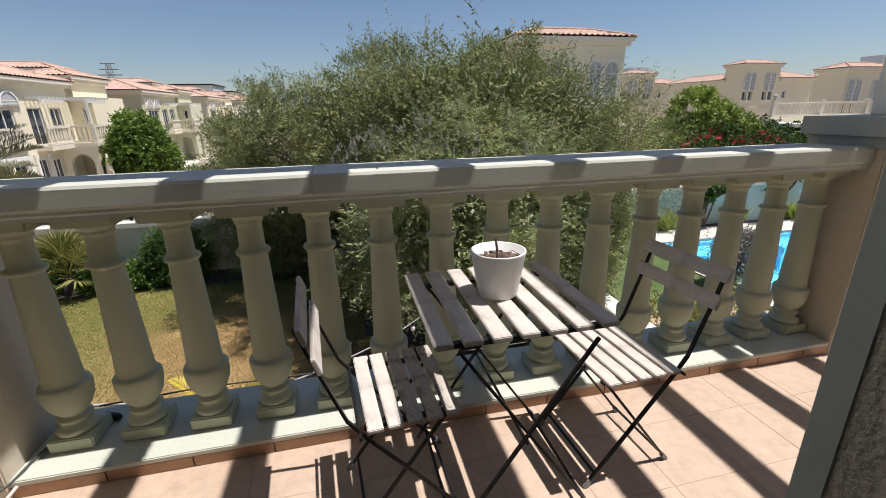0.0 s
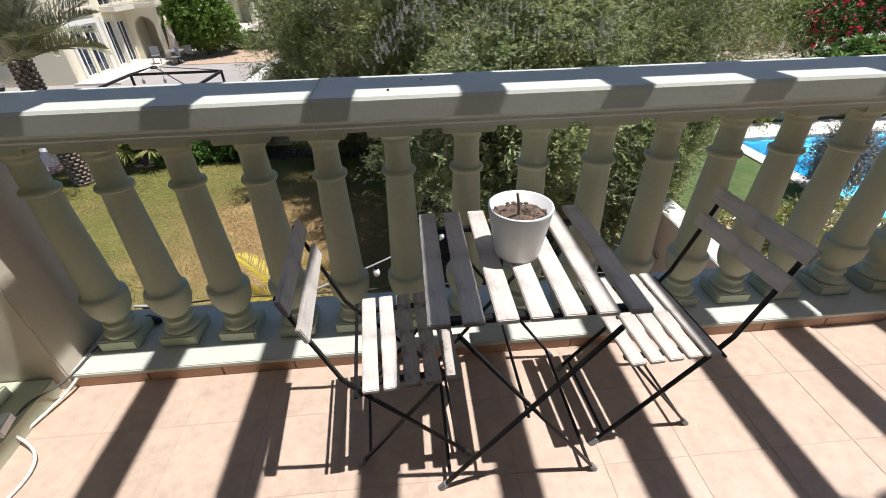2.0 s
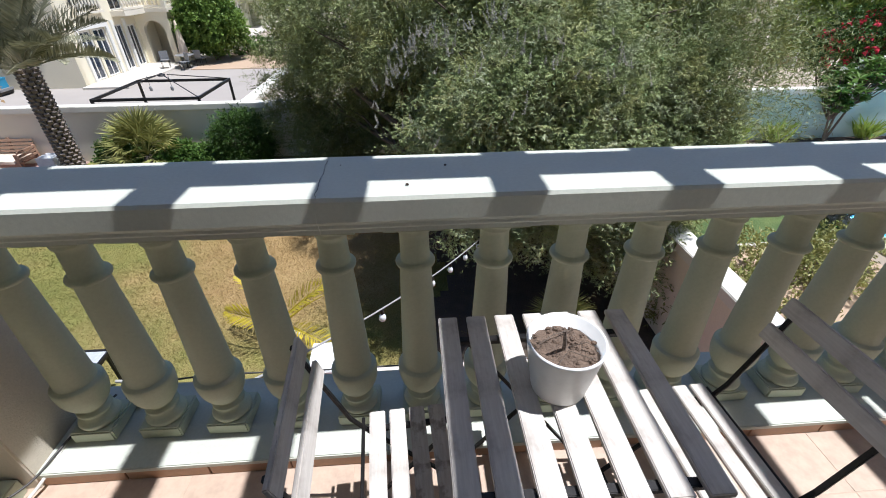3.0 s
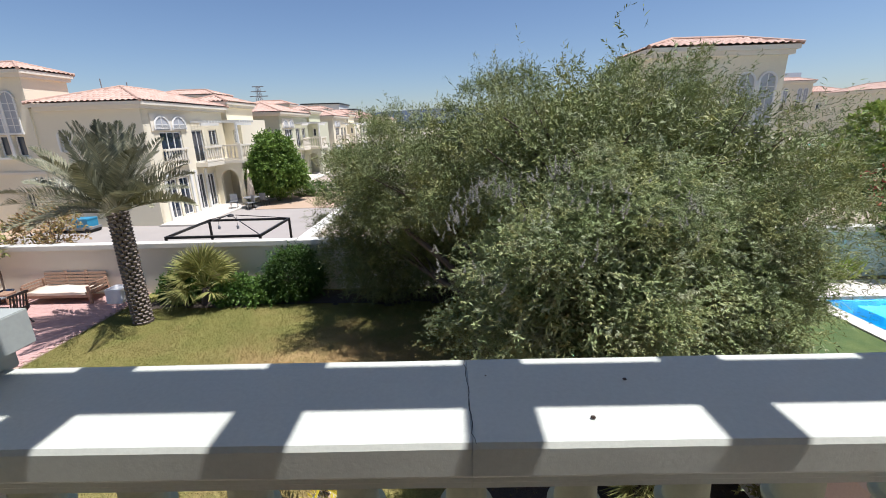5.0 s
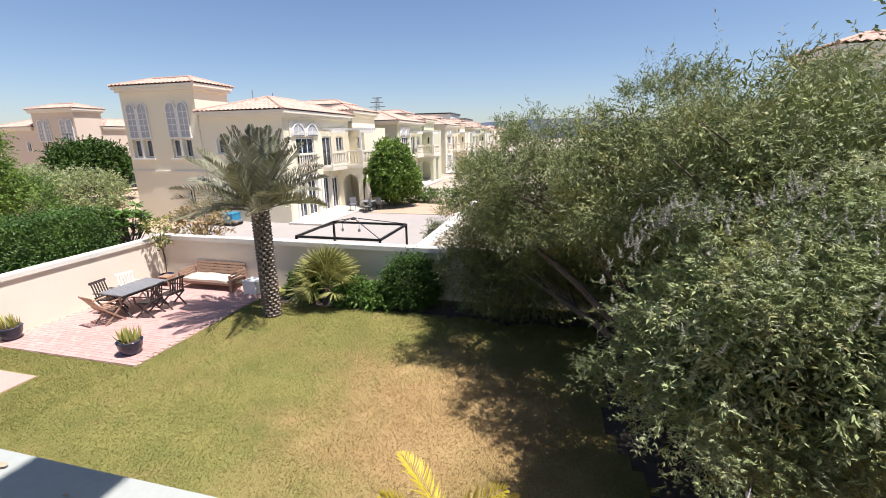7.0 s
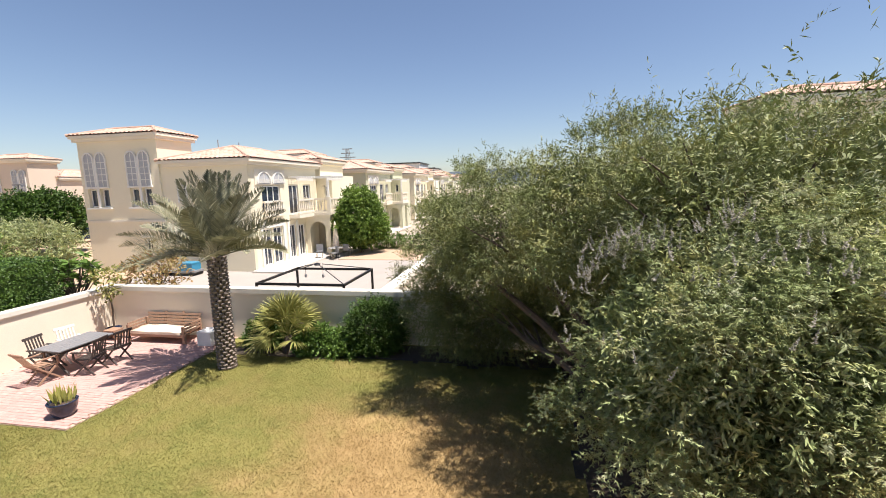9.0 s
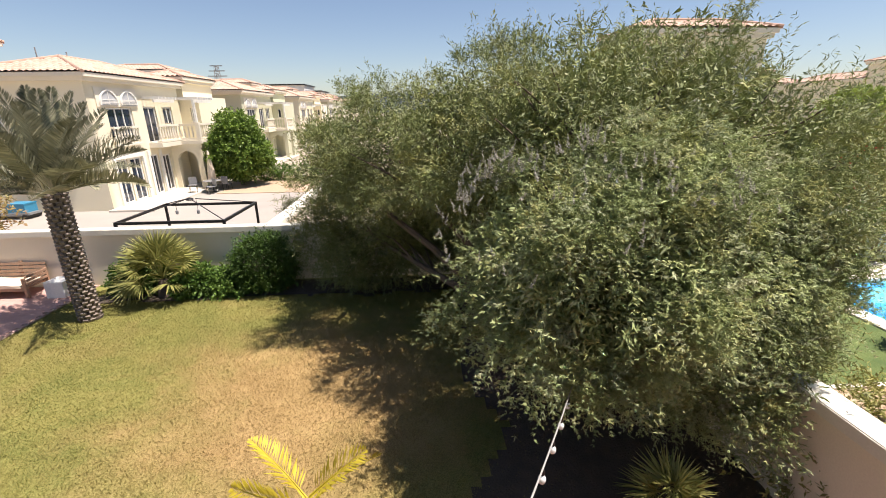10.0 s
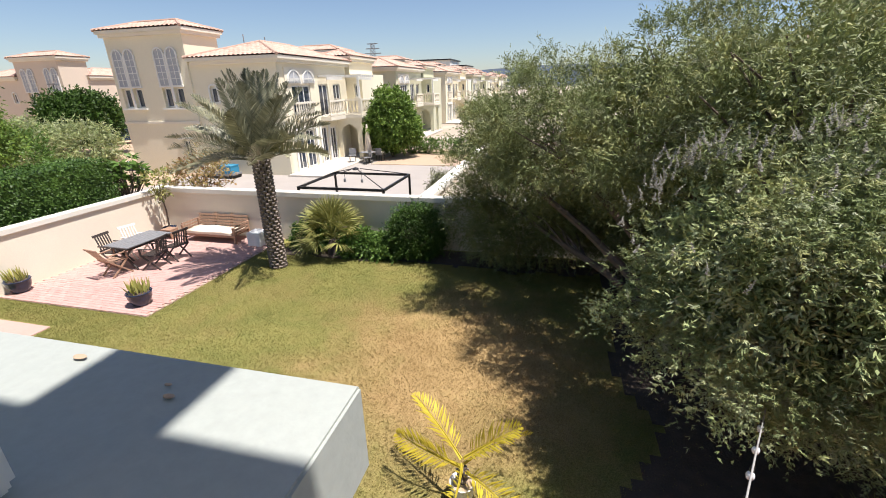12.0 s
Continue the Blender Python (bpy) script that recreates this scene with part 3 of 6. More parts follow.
def rail_piece(x0, x1, name):
    prof = [(2.0, 1.0), (2.0, 1.012), (1.993, 1.02), (1.993, 1.03), (1.984, 1.042), (1.984, 1.1), (1.99, 1.11), (2.27, 1.11), (2.276, 1.1), (2.276, 1.042), (2.268, 1.03), (2.268, 1.02), (2.26, 1.012), (2.26, 1.0)]
    bm = bmesh.new()
    rings = []
    for x in np.linspace(x0, x1, 14):
        rings.append([bm.verts.new((x, y + 0.0012 * noise.noise((x * 5, y * 9, z * 9)), z + 0.0012 * noise.noise((x * 4, y * 7, z * 5 + 7)))) for y, z in prof])
    for a, b in zip(rings, rings[1:]):
        for i in range(len(prof)):
            j = (i + 1) % len(prof)
            bm.faces.new((a[i], b[i], b[j], a[j]))
    bm.faces.new(list(reversed(rings[0])))
    bm.faces.new(rings[-1])
    bmesh.ops.recalc_face_normals(bm, faces=bm.faces)
    return part(name, bm, RAIL_PAINT, rail)


rail_piece(-1.07, 0.1183, "rail_length")
rail_piece(0.1191, 2.72, "rail_length")
CRACK = plain("crack_shadow", (0.04, 0.035, 0.03), 0.95)
bm = bmesh.new()
_last = None
for k in range(22):
    y = 1.985 + 0.29 * k / 21
    x = 0.122 - 0.006 * k / 21 + 0.007 * noise.noise((k * 0.7, 1.3, 0))
    w = 0.0005 + 0.0011 * abs(noise.noise((k * 1.1, 5, 2)))
    a, b = bm.verts.new((x - w, y, 1.1112)), bm.verts.new((x + w, y, 1.1112))
    if _last:
        bm.faces.new((_last[0], _last[1], b, a))
    _last = (a, b)
part("joint_crack", bm, CRACK, rail, "thin ragged dark crack")
side_rail = tagged(part("handrail_side", boxes(((-1.42, 0.76, 1.0), (-1.13, 1.9, 1.11)), bevel=0.012), PAINT), "pale painted handrail at the balcony's side", "handrail", kind="structure")

# balusters
BAL = [(0.062, 0.055), (0.07, 0.058), (0.073, 0.068), (0.069, 0.078), (0.058, 0.084), (0.05, 0.094), (0.049, 0.104), (0.055, 0.108), (0.06, 0.114), (0.058, 0.121), (0.047, 0.126), (0.044, 0.134),
       (0.052, 0.142), (0.066, 0.16), (0.077, 0.185), (0.083, 0.215), (0.085, 0.245), (0.084, 0.26), (0.081, 0.266), (0.07, 0.27), (0.0675, 0.274), (0.066, 0.3), (0.062, 0.42), (0.057, 0.55), (0.053, 0.66), (0.0505, 0.717), (0.051, 0.7205),
       (0.0605, 0.7225), (0.0635, 0.728), (0.0635, 0.733), (0.0605, 0.739), (0.05, 0.7415), (0.0475, 0.746), (0.045, 0.83), (0.045, 0.843), (0.051, 0.8465), (0.053, 0.853), (0.051, 0.8595), (0.057, 0.867), (0.07, 0.878), (0.076, 0.8835)]


def baluster():
    ob = thing("baluster", (0, 0, 0), "painted cast-stone vase baluster on a square plinth", "baluster", "balusters of the balcony")
    part("plinth", boxes(((-0.078, -0.078, 0), (0.078, 0.078, 0.055)), bevel=0.006), PAINT, ob)
    part("shaft", lathe(bmesh.new(), BAL, 28), PAINT, ob, smooth=True)
    part("abacus", boxes(((-0.092, -0.086, 0.8835), (0.092, 0.086, 0.9255)), bevel=0.005), PAINT, ob)
    return ob


first = baluster()
first.matrix_basis = pose(-0.895, 2.145, 0.075)
for k in range(1, 15):
    copy_thing(first, pose(-0.895 + 0.2515 * k, 2.145, 0.075, 0, 0, rnd.uniform(-2, 2)))
for k in range(4):
    copy_thing(first, pose(-1.275, 1.80 - 0.2465 * k, 0.075))

# corner pillars, caps and pergola posts
for x0, x1, n in ((-1.52, -1.04, "left"), (2.72, 3.2, "right")):
    slab("wall_pillar_" + n, (x0, 1.945, -0.27), (x1, 2.29, 1.1), PILLAR, "cream plastered corner pillar of the balcony", "pillar", 0.006)
    slab("trim_cap_" + n, (x0 - 0.06, 1.86, 1.157), (x1 + 0.067, 2.324, 1.249), CAP_PAINT, "pale green-white slab cap on the balcony pillar", "pillar cap", 0.0025)
    slab("trim_cap_neck_" + n, (x0 - 0.02, 1.92, 1.1), (x1 + 0.025, 2.306, 1.157), CAP_PAINT, "moulded neck under the pillar cap", "moulding", 0.004)
post_l = slab("wall_post_left", (-1.4, 1.93, 1.249), (-1.15, 2.18, 2.42), WHITE_TRIM, "white square post carrying the pergola", "post", 0.006)
post_r = slab("wall_post_right", (2.9, 1.93, 1.249), (3.15, 2.18, 2.42), WHITE_TRIM, "white square post carrying the pergola", "post", 0.006)

pergola = thing("pergola", (0, 0, 2.42), "white painted pergola of beams and cross slats over the balcony", "pergola")
part("beam", boxes(((-1.75, 2.0, 0), (3.85, 2.156, 0.12)), bevel=0.004), WHITE_TRIM, pergola)
_slat0 = part("slat", boxes(((-0.045, -0.83, 0), (0.045, 0.83, 0.15)), bevel=0.004), WHITE_TRIM, pergola)
for k in range(-4, 8):
    s = _slat0 if k == -4 else mesh_part("slat", _slat0.data, None, pergola)
    s.location = (0.275 + 0.467 * k, 1.85, 0.1205)

# house wall round the balcony door, eave and room behind the camera
slab("wall_house_right", (0.768, -3.2, 0.0), (3.6, 0.752, 2.75), STUCCO, "rough cream stucco wall beside the balcony door", "wall")
slab("trim_corner", (0.764, 0.712, 0.0), (0.81, 0.757, 2.749), TRIM_GREEN, "smooth grey-green painted corner strip of the doorway", "corner trim", 0.006)
slab("wall_house_left", (-1.95, -3.2, -0.28), (-1.45, 0.752, 2.75), STUCCO, "rough cream stucco wall beside the balcony door", "wall")
slab("wall_room_back", (-1.45, -3.4, 0), (0.768, -3.2, 2.75), STUCCO, "plain wall at the back of the recess", "wall")
slab("ceiling", (-1.95, -3.4, 2.75), (3.6, 0.9, 2.9), WHITE_TRIM, "white ceiling of the recess behind the balcony", "ceiling")
eave = thing("roof_eave", (0, 0, 2.9), "terracotta barrel-tile eave above the balcony", "eave", kind="structure")
_tile = None
for k in range(26):
    if _tile is None:
        bm = bmesh.new()
        for a in range(9):
            t0 = math.pi * a / 8
            bm.verts.new((0.135 * math.cos(t0), -1.6, 0.11 * math.sin(t0)))
            bm.verts.new((0.135 * math.cos(t0), 0.04 * math.sin(t0), 0.11 * math.sin(t0)))
        vs = list(bm.verts)
        for a in range(8):
            bm.faces.new((vs[2 * a], vs[2 * a + 1], vs[2 * a + 3], vs[2 * a + 2]))
        bmesh.ops.solidify(bm, geom=bm.faces[:], thickness=0.014)
        _tile = part("tile", bm, ROOF, eave)
        t = _tile
    else:
        t = mesh_part("tile", _tile.data, None, eave)
    t.location = (-2.1 + 0.27 * k, 1.012, 0.02)
slab("wall_below_balcony", (-3.5, -0.6, G - 0.2), (4.0, -0.2, -0.28), HOUSE_WALL, "cream plastered house wall under the balcony", "wall")


# ---- balcony furniture ----
def slat_mesh(l, w, h):
    me = bpy.data.meshes.new("slat")
    bm = boxes(((-w / 2, -l / 2, 0), (w / 2, l / 2, h)), bevel=0.0025)
    bm.to_mesh(me)
    bm.free()
    me.materials.append(SLAT)
    return me


def foot_cap(parent, p, q):
    d = (Vector(q) - Vector(p)).normalized()
    bm = bar(bmesh.new(), Vector(p) - d * 0.004, Vector(p) + d * 0.035, 0.02, 0.018, bevel=0.004)
    part("foot_cap", bm, FOOT, parent, "grey plastic foot cap")


def leg(parent, p, q, name="leg"):
    ob = part(name, bar(bmesh.new(), p, q, 0.009, 0.0145, up=(0, 1, 0), bevel=0.002), METAL, parent)
    foot_cap(ob, p, q)
    return ob


def bistro_table(place):
    ob = thing("folding_table", place, "small folding bistro table with pale weathered slats and black metal legs", "table")
    me = slat_mesh(0.555, 0.056, 0.016)
    for k in range(7):
        s = mesh_part("slat", me, None, ob)
        s.location = (-0.255 + 0.085 * k, 0, 0.696)
    for y in (-0.24, 0.2):
        part("rail", boxes(((-0.27, y - 0.011, 0.679), (0.27, y + 0.011, 0.6955)), bevel=0.002), METAL, ob)
    for y in (-0.3, 0.2):
        leg(ob, (-0.27, y, 0.0), (0.2, y, 0.683))
        leg(ob, (0.255, y + 0.013, 0.0), (-0.21, y + 0.013, 0.683))
    part("stretcher", tube(bmesh.new(), [(-0.238, -0.3, 0.045), (-0.238, 0.2, 0.045)], [0.006] * 2, 8), METAL, ob)
    part("stretcher", tube(bmesh.new(), [(0.225, -0.287, 0.045), (0.225, 0.213, 0.045)], [0.006] * 2, 8), METAL, ob)
    part("pivot", tube(bmesh.new(), [(-0.012, -0.31, 0.36), (-0.012, 0.225, 0.36)], [0.005] * 2, 8), METAL, ob)
    return ob


def bistro_chair(place, rz, label, dirty):
    """Faces local +x: back at negative x."""
    ob = thing("folding_chair", place, label, "chair", "chairs of the bistro set", rz=rz)
    me = slat_mesh(0.405, 0.047, 0.014)
    mb = slat_mesh(0.395, 0.052, 0.014)
    md = me.copy()
    md.materials.clear()
    md.materials.append(SLAT_DARK)
    for k in range(5):
        s = mesh_part("seat_slat", md if (dirty and k >= 2) else me, None, ob)
        s.location = (-0.106 + 0.06 * k, 0, 0.436)
    for k, (x, z) in enumerate(((-0.274, 0.772), (-0.245, 0.680))):
        s = mesh_part("back_slat", mb, None, ob)
        s.matrix_basis = pose(x, 0, z, 0, 72, 0) @ pose(0, 0, -0.007)
    for y in (-0.168, 0.168):
        bm = bar(bmesh.new(), (0.19, y, 0.0), (-0.13, y, 0.40), 0.009, 0.0145, up=(0, 1, 0), bevel=0.002)
        bar(bm, (-0.127, y, 0.395), (-0.182, y, 0.474), 0.009, 0.0145, up=(0, 1, 0), bevel=0.002)
        bar(bm, (-0.18, y, 0.468), (-0.2375, y, 0.63), 0.009, 0.0145, up=(0, 1, 0), bevel=0.002)
        bar(bm, (-0.236, y, 0.624), (-0.2915, y, 0.79), 0.009, 0.0145, up=(0, 1, 0), bevel=0.002)
        u = part("upright", bm, METAL, ob)
        foot_cap(u, (0.19, y, 0.0), (-0.13, y, 0.40))
        leg(ob, (-0.19, y * 0.86, 0.0), (0.14, y * 0.86, 0.43))
        part("seat_rail", boxes(((-0.135, y * 0.93 - 0.009, 0.422), (0.155, y * 0.93 + 0.009, 0.4355)), bevel=0.002), METAL, ob)
    for x, z, w in ((0.15, 0.05, 0.168), (-0.15, 0.05, 0.145), (-0.15, 0.425, 0.2)):
        part("stretcher", tube(bmesh.new(), [(x, -w, z), (x, w, z)], [0.0055] * 2, 8), METAL, ob)
    return ob


bistro_table((0.707, 1.692, 0.0))
bistro_chair((0.346, 1.657, 0.0), 4, "folding slatted bistro chair with some blackened dirty seat slats", True)
bistro_chair((1.162, 1.672, 0.0), 183, "folding slatted bistro chair with clean pale slats", False)

pot = thing("flower_pot", (0.708, 1.702, 0.712), "white ceramic flower pot with dry soil and a dead stem", "flower pot")
part("body", lathe(bmesh.new(), [(0.06, 0.0), (0.066, 0.003), (0.068, 0.01), (0.091, 0.15), (0.0925, 0.156), (0.091, 0.159), (0.086, 0.158), (0.083, 0.12), (0.0, 0.118)], 40, cap=False), CERAMIC, pot, smooth=True)
bm = bmesh.new()
lathe(bm, [(0.084, 0.118), (0.07, 0.126), (0.045, 0.13), (0.02, 0.128), (0.002, 0.129)], 24, cap=False)
bmesh.ops.subdivide_edges(bm, edges=bm.edges[:], cuts=2, use_grid_fill=True)
for v in bm.verts:
    v.co.z += 0.007 * noise.noise(v.co * 45)
for k in range(70):
    a, r = rnd.uniform(0, 6.28), 0.078 * math.sqrt(rnd.random())
    bmesh.ops.create_icosphere(bm, subdivisions=1, radius=rnd.uniform(0.003, 0.008), matrix=pose(r * math.cos(a), r * math.sin(a), 0.129))
part("soil", bm, POT_SOIL, pot)
part("stem", tube(bmesh.new(), [(-0.005, -0.005, 0.12), (-0.008, -0.01, 0.16), (-0.018, -0.02, 0.205)], [0.005, 0.0045, 0.0035], 7), BARK, pot, "dead brown stem")
part("twig", tube(bmesh.new(), [(0.01, 0, 0.133), (0.045, -0.01, 0.155), (0.07, -0.02, 0.14)], [0.0012] * 3, 5), BARK, pot)
part("twig", tube(bmesh.new(), [(-0.06, 0.01, 0.134), (-0.02, 0.03, 0.145), (0.03, 0.05, 0.137)], [0.0015] * 3, 5), BARK, pot)
part("twig", tube(bmesh.new(), [(-0.03, -0.05, 0.134), (0.0, -0.02, 0.142), (0.05, -0.045, 0.137)], [0.0012] * 3, 5), BARK, pot)


# ---- the large tree ----
tree = thing("tree", (2.3, 8.6, G), "wide many-stemmed feathery grey-green tree shading the lawn", "tree")
BLOBS = [(1.75, 6.65, -0.35, 1.75, 1.3, 1.5), (2.3, 7.75, 1.0, 2.1, 1.65, 1.45), (4.1, 7.9, 0.35, 1.35, 1.6, 1.65), (0.8, 9.6, 0.78, 1.75, 1.9, 1.5),
         (-0.9, 11.4, 0.4, 1.6, 1.8, 1.45), (-2.3, 13.0, -0.1, 1.15, 1.3, 1.0), (3.5, 10.6, 0.7, 2.3, 2.1, 1.75), (-1.45, 13.0, -1.8, 2.05, 0.75, 1.25), (1.6, 12.8, -1.3, 2.0, 0.9, 1.5), (3.75, 7.0, -0.95, 0.85, 0.9, 0.95), (3.45, 6.6, -1.6, 0.75, 0.75, 0.85)]
BLOBS.insert(7, (1.3, 11.6, 0.3, 1.2, 1.3, 1.2))
LOCAL = [(b[0] - 2.3, b[1] - 8.6, b[2] - G, *b[3:]) for b in BLOBS]
bm = bmesh.new()
for k, b in enumerate(LOCAL):
    p = Vector(b[:3])
    base = Vector((0.25 * math.cos(k * 2.1), 0.25 * math.sin(k * 2.1), 0))
    mid = base.lerp(p, 0.5) + Vector((0, 0, 0.35))
    tube(bm, [base - Vector((0, 0, 0.1)), base.lerp(mid, 0.5) + Vector((0, 0, 0.15)), mid, p], [0.13, 0.10, 0.075, 0.04], 8)
    for j in range(9):
        d = Vector((rnd.gauss(0, 1), rnd.gauss(0, 1), rnd.gauss(0.4, 0.8))).normalized()
        e = p + Vector((d.x * b[3], d.y * b[4], d.z * b[5])) * 0.9
        s = mid.lerp(p, rnd.uniform(0.2, 1.0))
        tube(bm, [s, s.lerp(e, 0.5) + Vector((0, 0, 0.15)), e], [0.035, 0.022, 0.008], 6)
part("trunk", bm, BARK, tree)
INNER = [(*b[:3], b[3] * 0.6, b[4] * 0.6, b[5] * 0.6) for b in LOCAL]
q = np.concatenate([sprays(boughs(LOCAL[1:], 300, 0.42, 0.8), 5600, 12, 12, 0.25, 0.07, 0.0122, 0.17, 0.5, 0.25, 0.6, -0.02), sprays(LOCAL[1:], 150, 7, 13, 0.5, 0.08, 0.012, 0.35, 0.95), sprays([(2.9, -0.4, 3.7, 1.25, 1.3, 1.2), (4.0, 0.3, 2.9, 1.0, 1.2, 1.1)], 190, 8, 12, 0.45, 0.08, 0.012, 0.35, 0.5), sprays(INNER[1:], 1400, 12, 9, 0.35, 0.1, 0.028, 0.4), sprays([LOCAL[8], LOCAL[9]], 520, 12, 11, 0.3, 0.085, 0.018, 0.3)])
mesh_part("crown", quads_mesh("crown", q), TREE_LEAF, tree)
LOW = LOCAL[:1] + LOCAL[10:] + [(LOCAL[2][0] - 0.5, LOCAL[2][1] - 0.7, LOCAL[2][2] - 0.7, 1.3, 1.2, 1.2)]
q = np.concatenate([fans(boughs(LOW, 110, 0.36), 2500, 11, 5, 0.17, 0.06, 0.0088, 0.24), fans(LOW, 130, 6, 7, 0.42, 0.075, 0.0105, 0.3), sprays(INNER[:1], 600, 12, 9, 0.3, 0.09, 0.024, 0.3)])
mesh_part("crown", quads_mesh("crown_low", q), VITEX_LEAF, tree, "brighter lower foliage with fans of narrow leaves")
# upright flower spikes, in loose groups on the outer sprays
d = unit(rng.normal(size=(170, 3)) * np.array([1, 0.8, 0.5]) + np.array([-0.35, -0.4, 1.35]))
p0 = np.array(LOCAL[0][:3]) + d * np.array(LOCAL[0][3:]) * 1.12
p0 = p0[[all((((p - np.array(o[:3])) / np.array(o[3:])) ** 2).sum() > 1.25 for o in LOCAL[1:]) for p in p0]][:46]
p0 = np.repeat(p0, 3, 0) + rng.normal(size=(len(p0) * 3, 3)) * np.array([0.1, 0.1, 0.05])
n = 36
s1 = np.tile(np.linspace(0, 1, n), len(p0))
tilt = np.repeat(rng.normal(size=(len(p0), 3)) * 0.25 + np.array([0, 0, 1.0]), n, 0)
hgt = np.repeat(rng.uniform(0.08, 0.17, len(p0)), n)
pos = np.repeat(p0, n, 0) + unit(tilt) * (s1 * hgt)[:, None]
a = rng.random(len(pos)) * 6.28
way = unit(np.stack([np.cos(a), np.sin(a), np.full(len(pos), 0.5)], 1))
mesh_part("blossom", quads_mesh("blossom", leaf_quads(pos, way, 0.024 * (1.2 - s1), np.full(len(pos), 0.013))), SPIKE, tree, "pale grey-white flower spikes")["kind"] = "stuff"


# ---- palms ----
def frond_quads(length, n, leaf, width, arch, fold=0.5, lift=0.35):
    """A pinnate frond from the origin along local +x, arching down."""
    s = np.linspace(0.14, 1.0, n)
    out = []
    for side in (-1, 1):
        x = length * s * (1 - 0.22 * arch * s)
        z = length * (lift * s - arch * s ** 2)
        base = np.stack([x, np.zeros(n), z], 1)
        env = np.sin(np.pi * (0.12 + 0.85 * s)) ** 0.7
        way = unit(np.stack([np.full(n, 0.75) + 0.3 * s, side * np.full(n, 0.85), np.full(n, fold) - 0.5 * s], 1) + rng.normal(size=(n, 3)) * 0.13)
        up = np.array([0, 0, 1.0])
        sd = unit(np.cross(way, up))
        L = (leaf * env)[:, None]
        mid = base + way * L * 0.5
        tip = base + way * L - np.array([0, 0, 0.12]) * L
        out.append(np.stack([base, mid + sd * width / 2 + np.array([0, 0, 0.004]), tip, mid - sd * width / 2], 1))
    t = np.linspace(0, 1, 13)
    rp = np.stack([length * t * (1 - 0.22 * arch * t), 0 * t, length * (lift * t - arch * t ** 2)], 1)
    w = (0.022 * (1.1 - t))[:, None] * np.array([0, 1, 0])
    out.append(np.stack([rp[:-1] - w[:-1], rp[:-1] + w[:-1], rp[1:] + w[1:], rp[1:] - w[1:]], 1))
    h = (0.016 * (1.1 - t))[:, None] * np.array([0, 0, 1])
    out.append(np.stack([rp[:-1] - h[:-1], rp[:-1] + h[:-1], rp[1:] + h[1:], rp[1:] - h[1:]], 1))
    return np.concatenate(out)


def palm(place, height, length, count, mat, label, trunk_r=0.17, leaf=0.34, spread=(-25, 78)):
    ob = thing("palm_tree", place, label, "palm tree")
    bm = bmesh.new()
    n = max(3, int(height / 0.12))
    tube(bm, [(0.02 * math.sin(i * 0.5), 0.015 * math.cos(i * 0.4), -0.05 + (height + 0.05) * i / n) for i in range(n + 1)], [trunk_r * (1.15 if i < 2 else 0.84 + 0.12 * (i / n)) for i in range(n + 1)], 14)
    rows = int(height / 0.085)
    bm2 = bmesh.new()
    for i in range(rows):
        z = height * (i + 0.5) / rows
        for k in range(9):
            a = 2 * math.pi * (k + 0.5 * (i % 2)) / 9 + rnd.uniform(-0.06, 0.06)
            r = trunk_r * 0.97
            m = Matrix.Translation((r * math.cos(a), r * math.sin(a), z)) @ Matrix.Rotation(a, 4, 'Z') @ Matrix.Rotation(radians(30), 4, 'Y')
            box(bm2, (-0.03, -trunk_r * 0.24, -0.04), (0.03, trunk_r * 0.24, 0.042), m)
    part("bark_crust", bm2, PALM_SCALE, part("trunk", bm, PALM_BARK, ob))["kind"] = "stuff"
    shapes = [quads_mesh("frond", frond_quads(length * rnd.uniform(0.78, 1.05), max(24, int(length * 30)), leaf, leaf * 0.08, arch, 0.75, 0.0)) for arch in (0.06, 0.14, 0.22, 0.31, 0.4)]
    for k in range(count):
        f = (k + 0.5) / count
        el = spread[1] + (spread[0] - spread[1]) * f ** 0.9 + rnd.uniform(-8, 8)
        fr = mesh_part("frond", shapes[min(4, int(f * 4.2 + rnd.random() * 0.8))], mat, ob)
        fr.matrix_basis = pose(0, 0, height - 0.04 + 0.2 * (1 - f), 0, 0, 137.5 * k + rnd.uniform(-14, 14)) @ pose(trunk_r * 0.5, 0, 0, rnd.uniform(-55, 55), -el, 0)
    return ob


palm((-8.28, 11.85, G), 3.05, 2.2, 42, PALM_LEAF, "date palm with a scaly trunk and grey-green arching fronds", 0.21, 0.44, (16, 88))
palm((-1.62, 5.75, G + 0.32), 0.22, 0.95, 6, YELLOW_LEAF, "yellowing areca palm growing in a white pot", 0.035, 0.27, (4, 36))


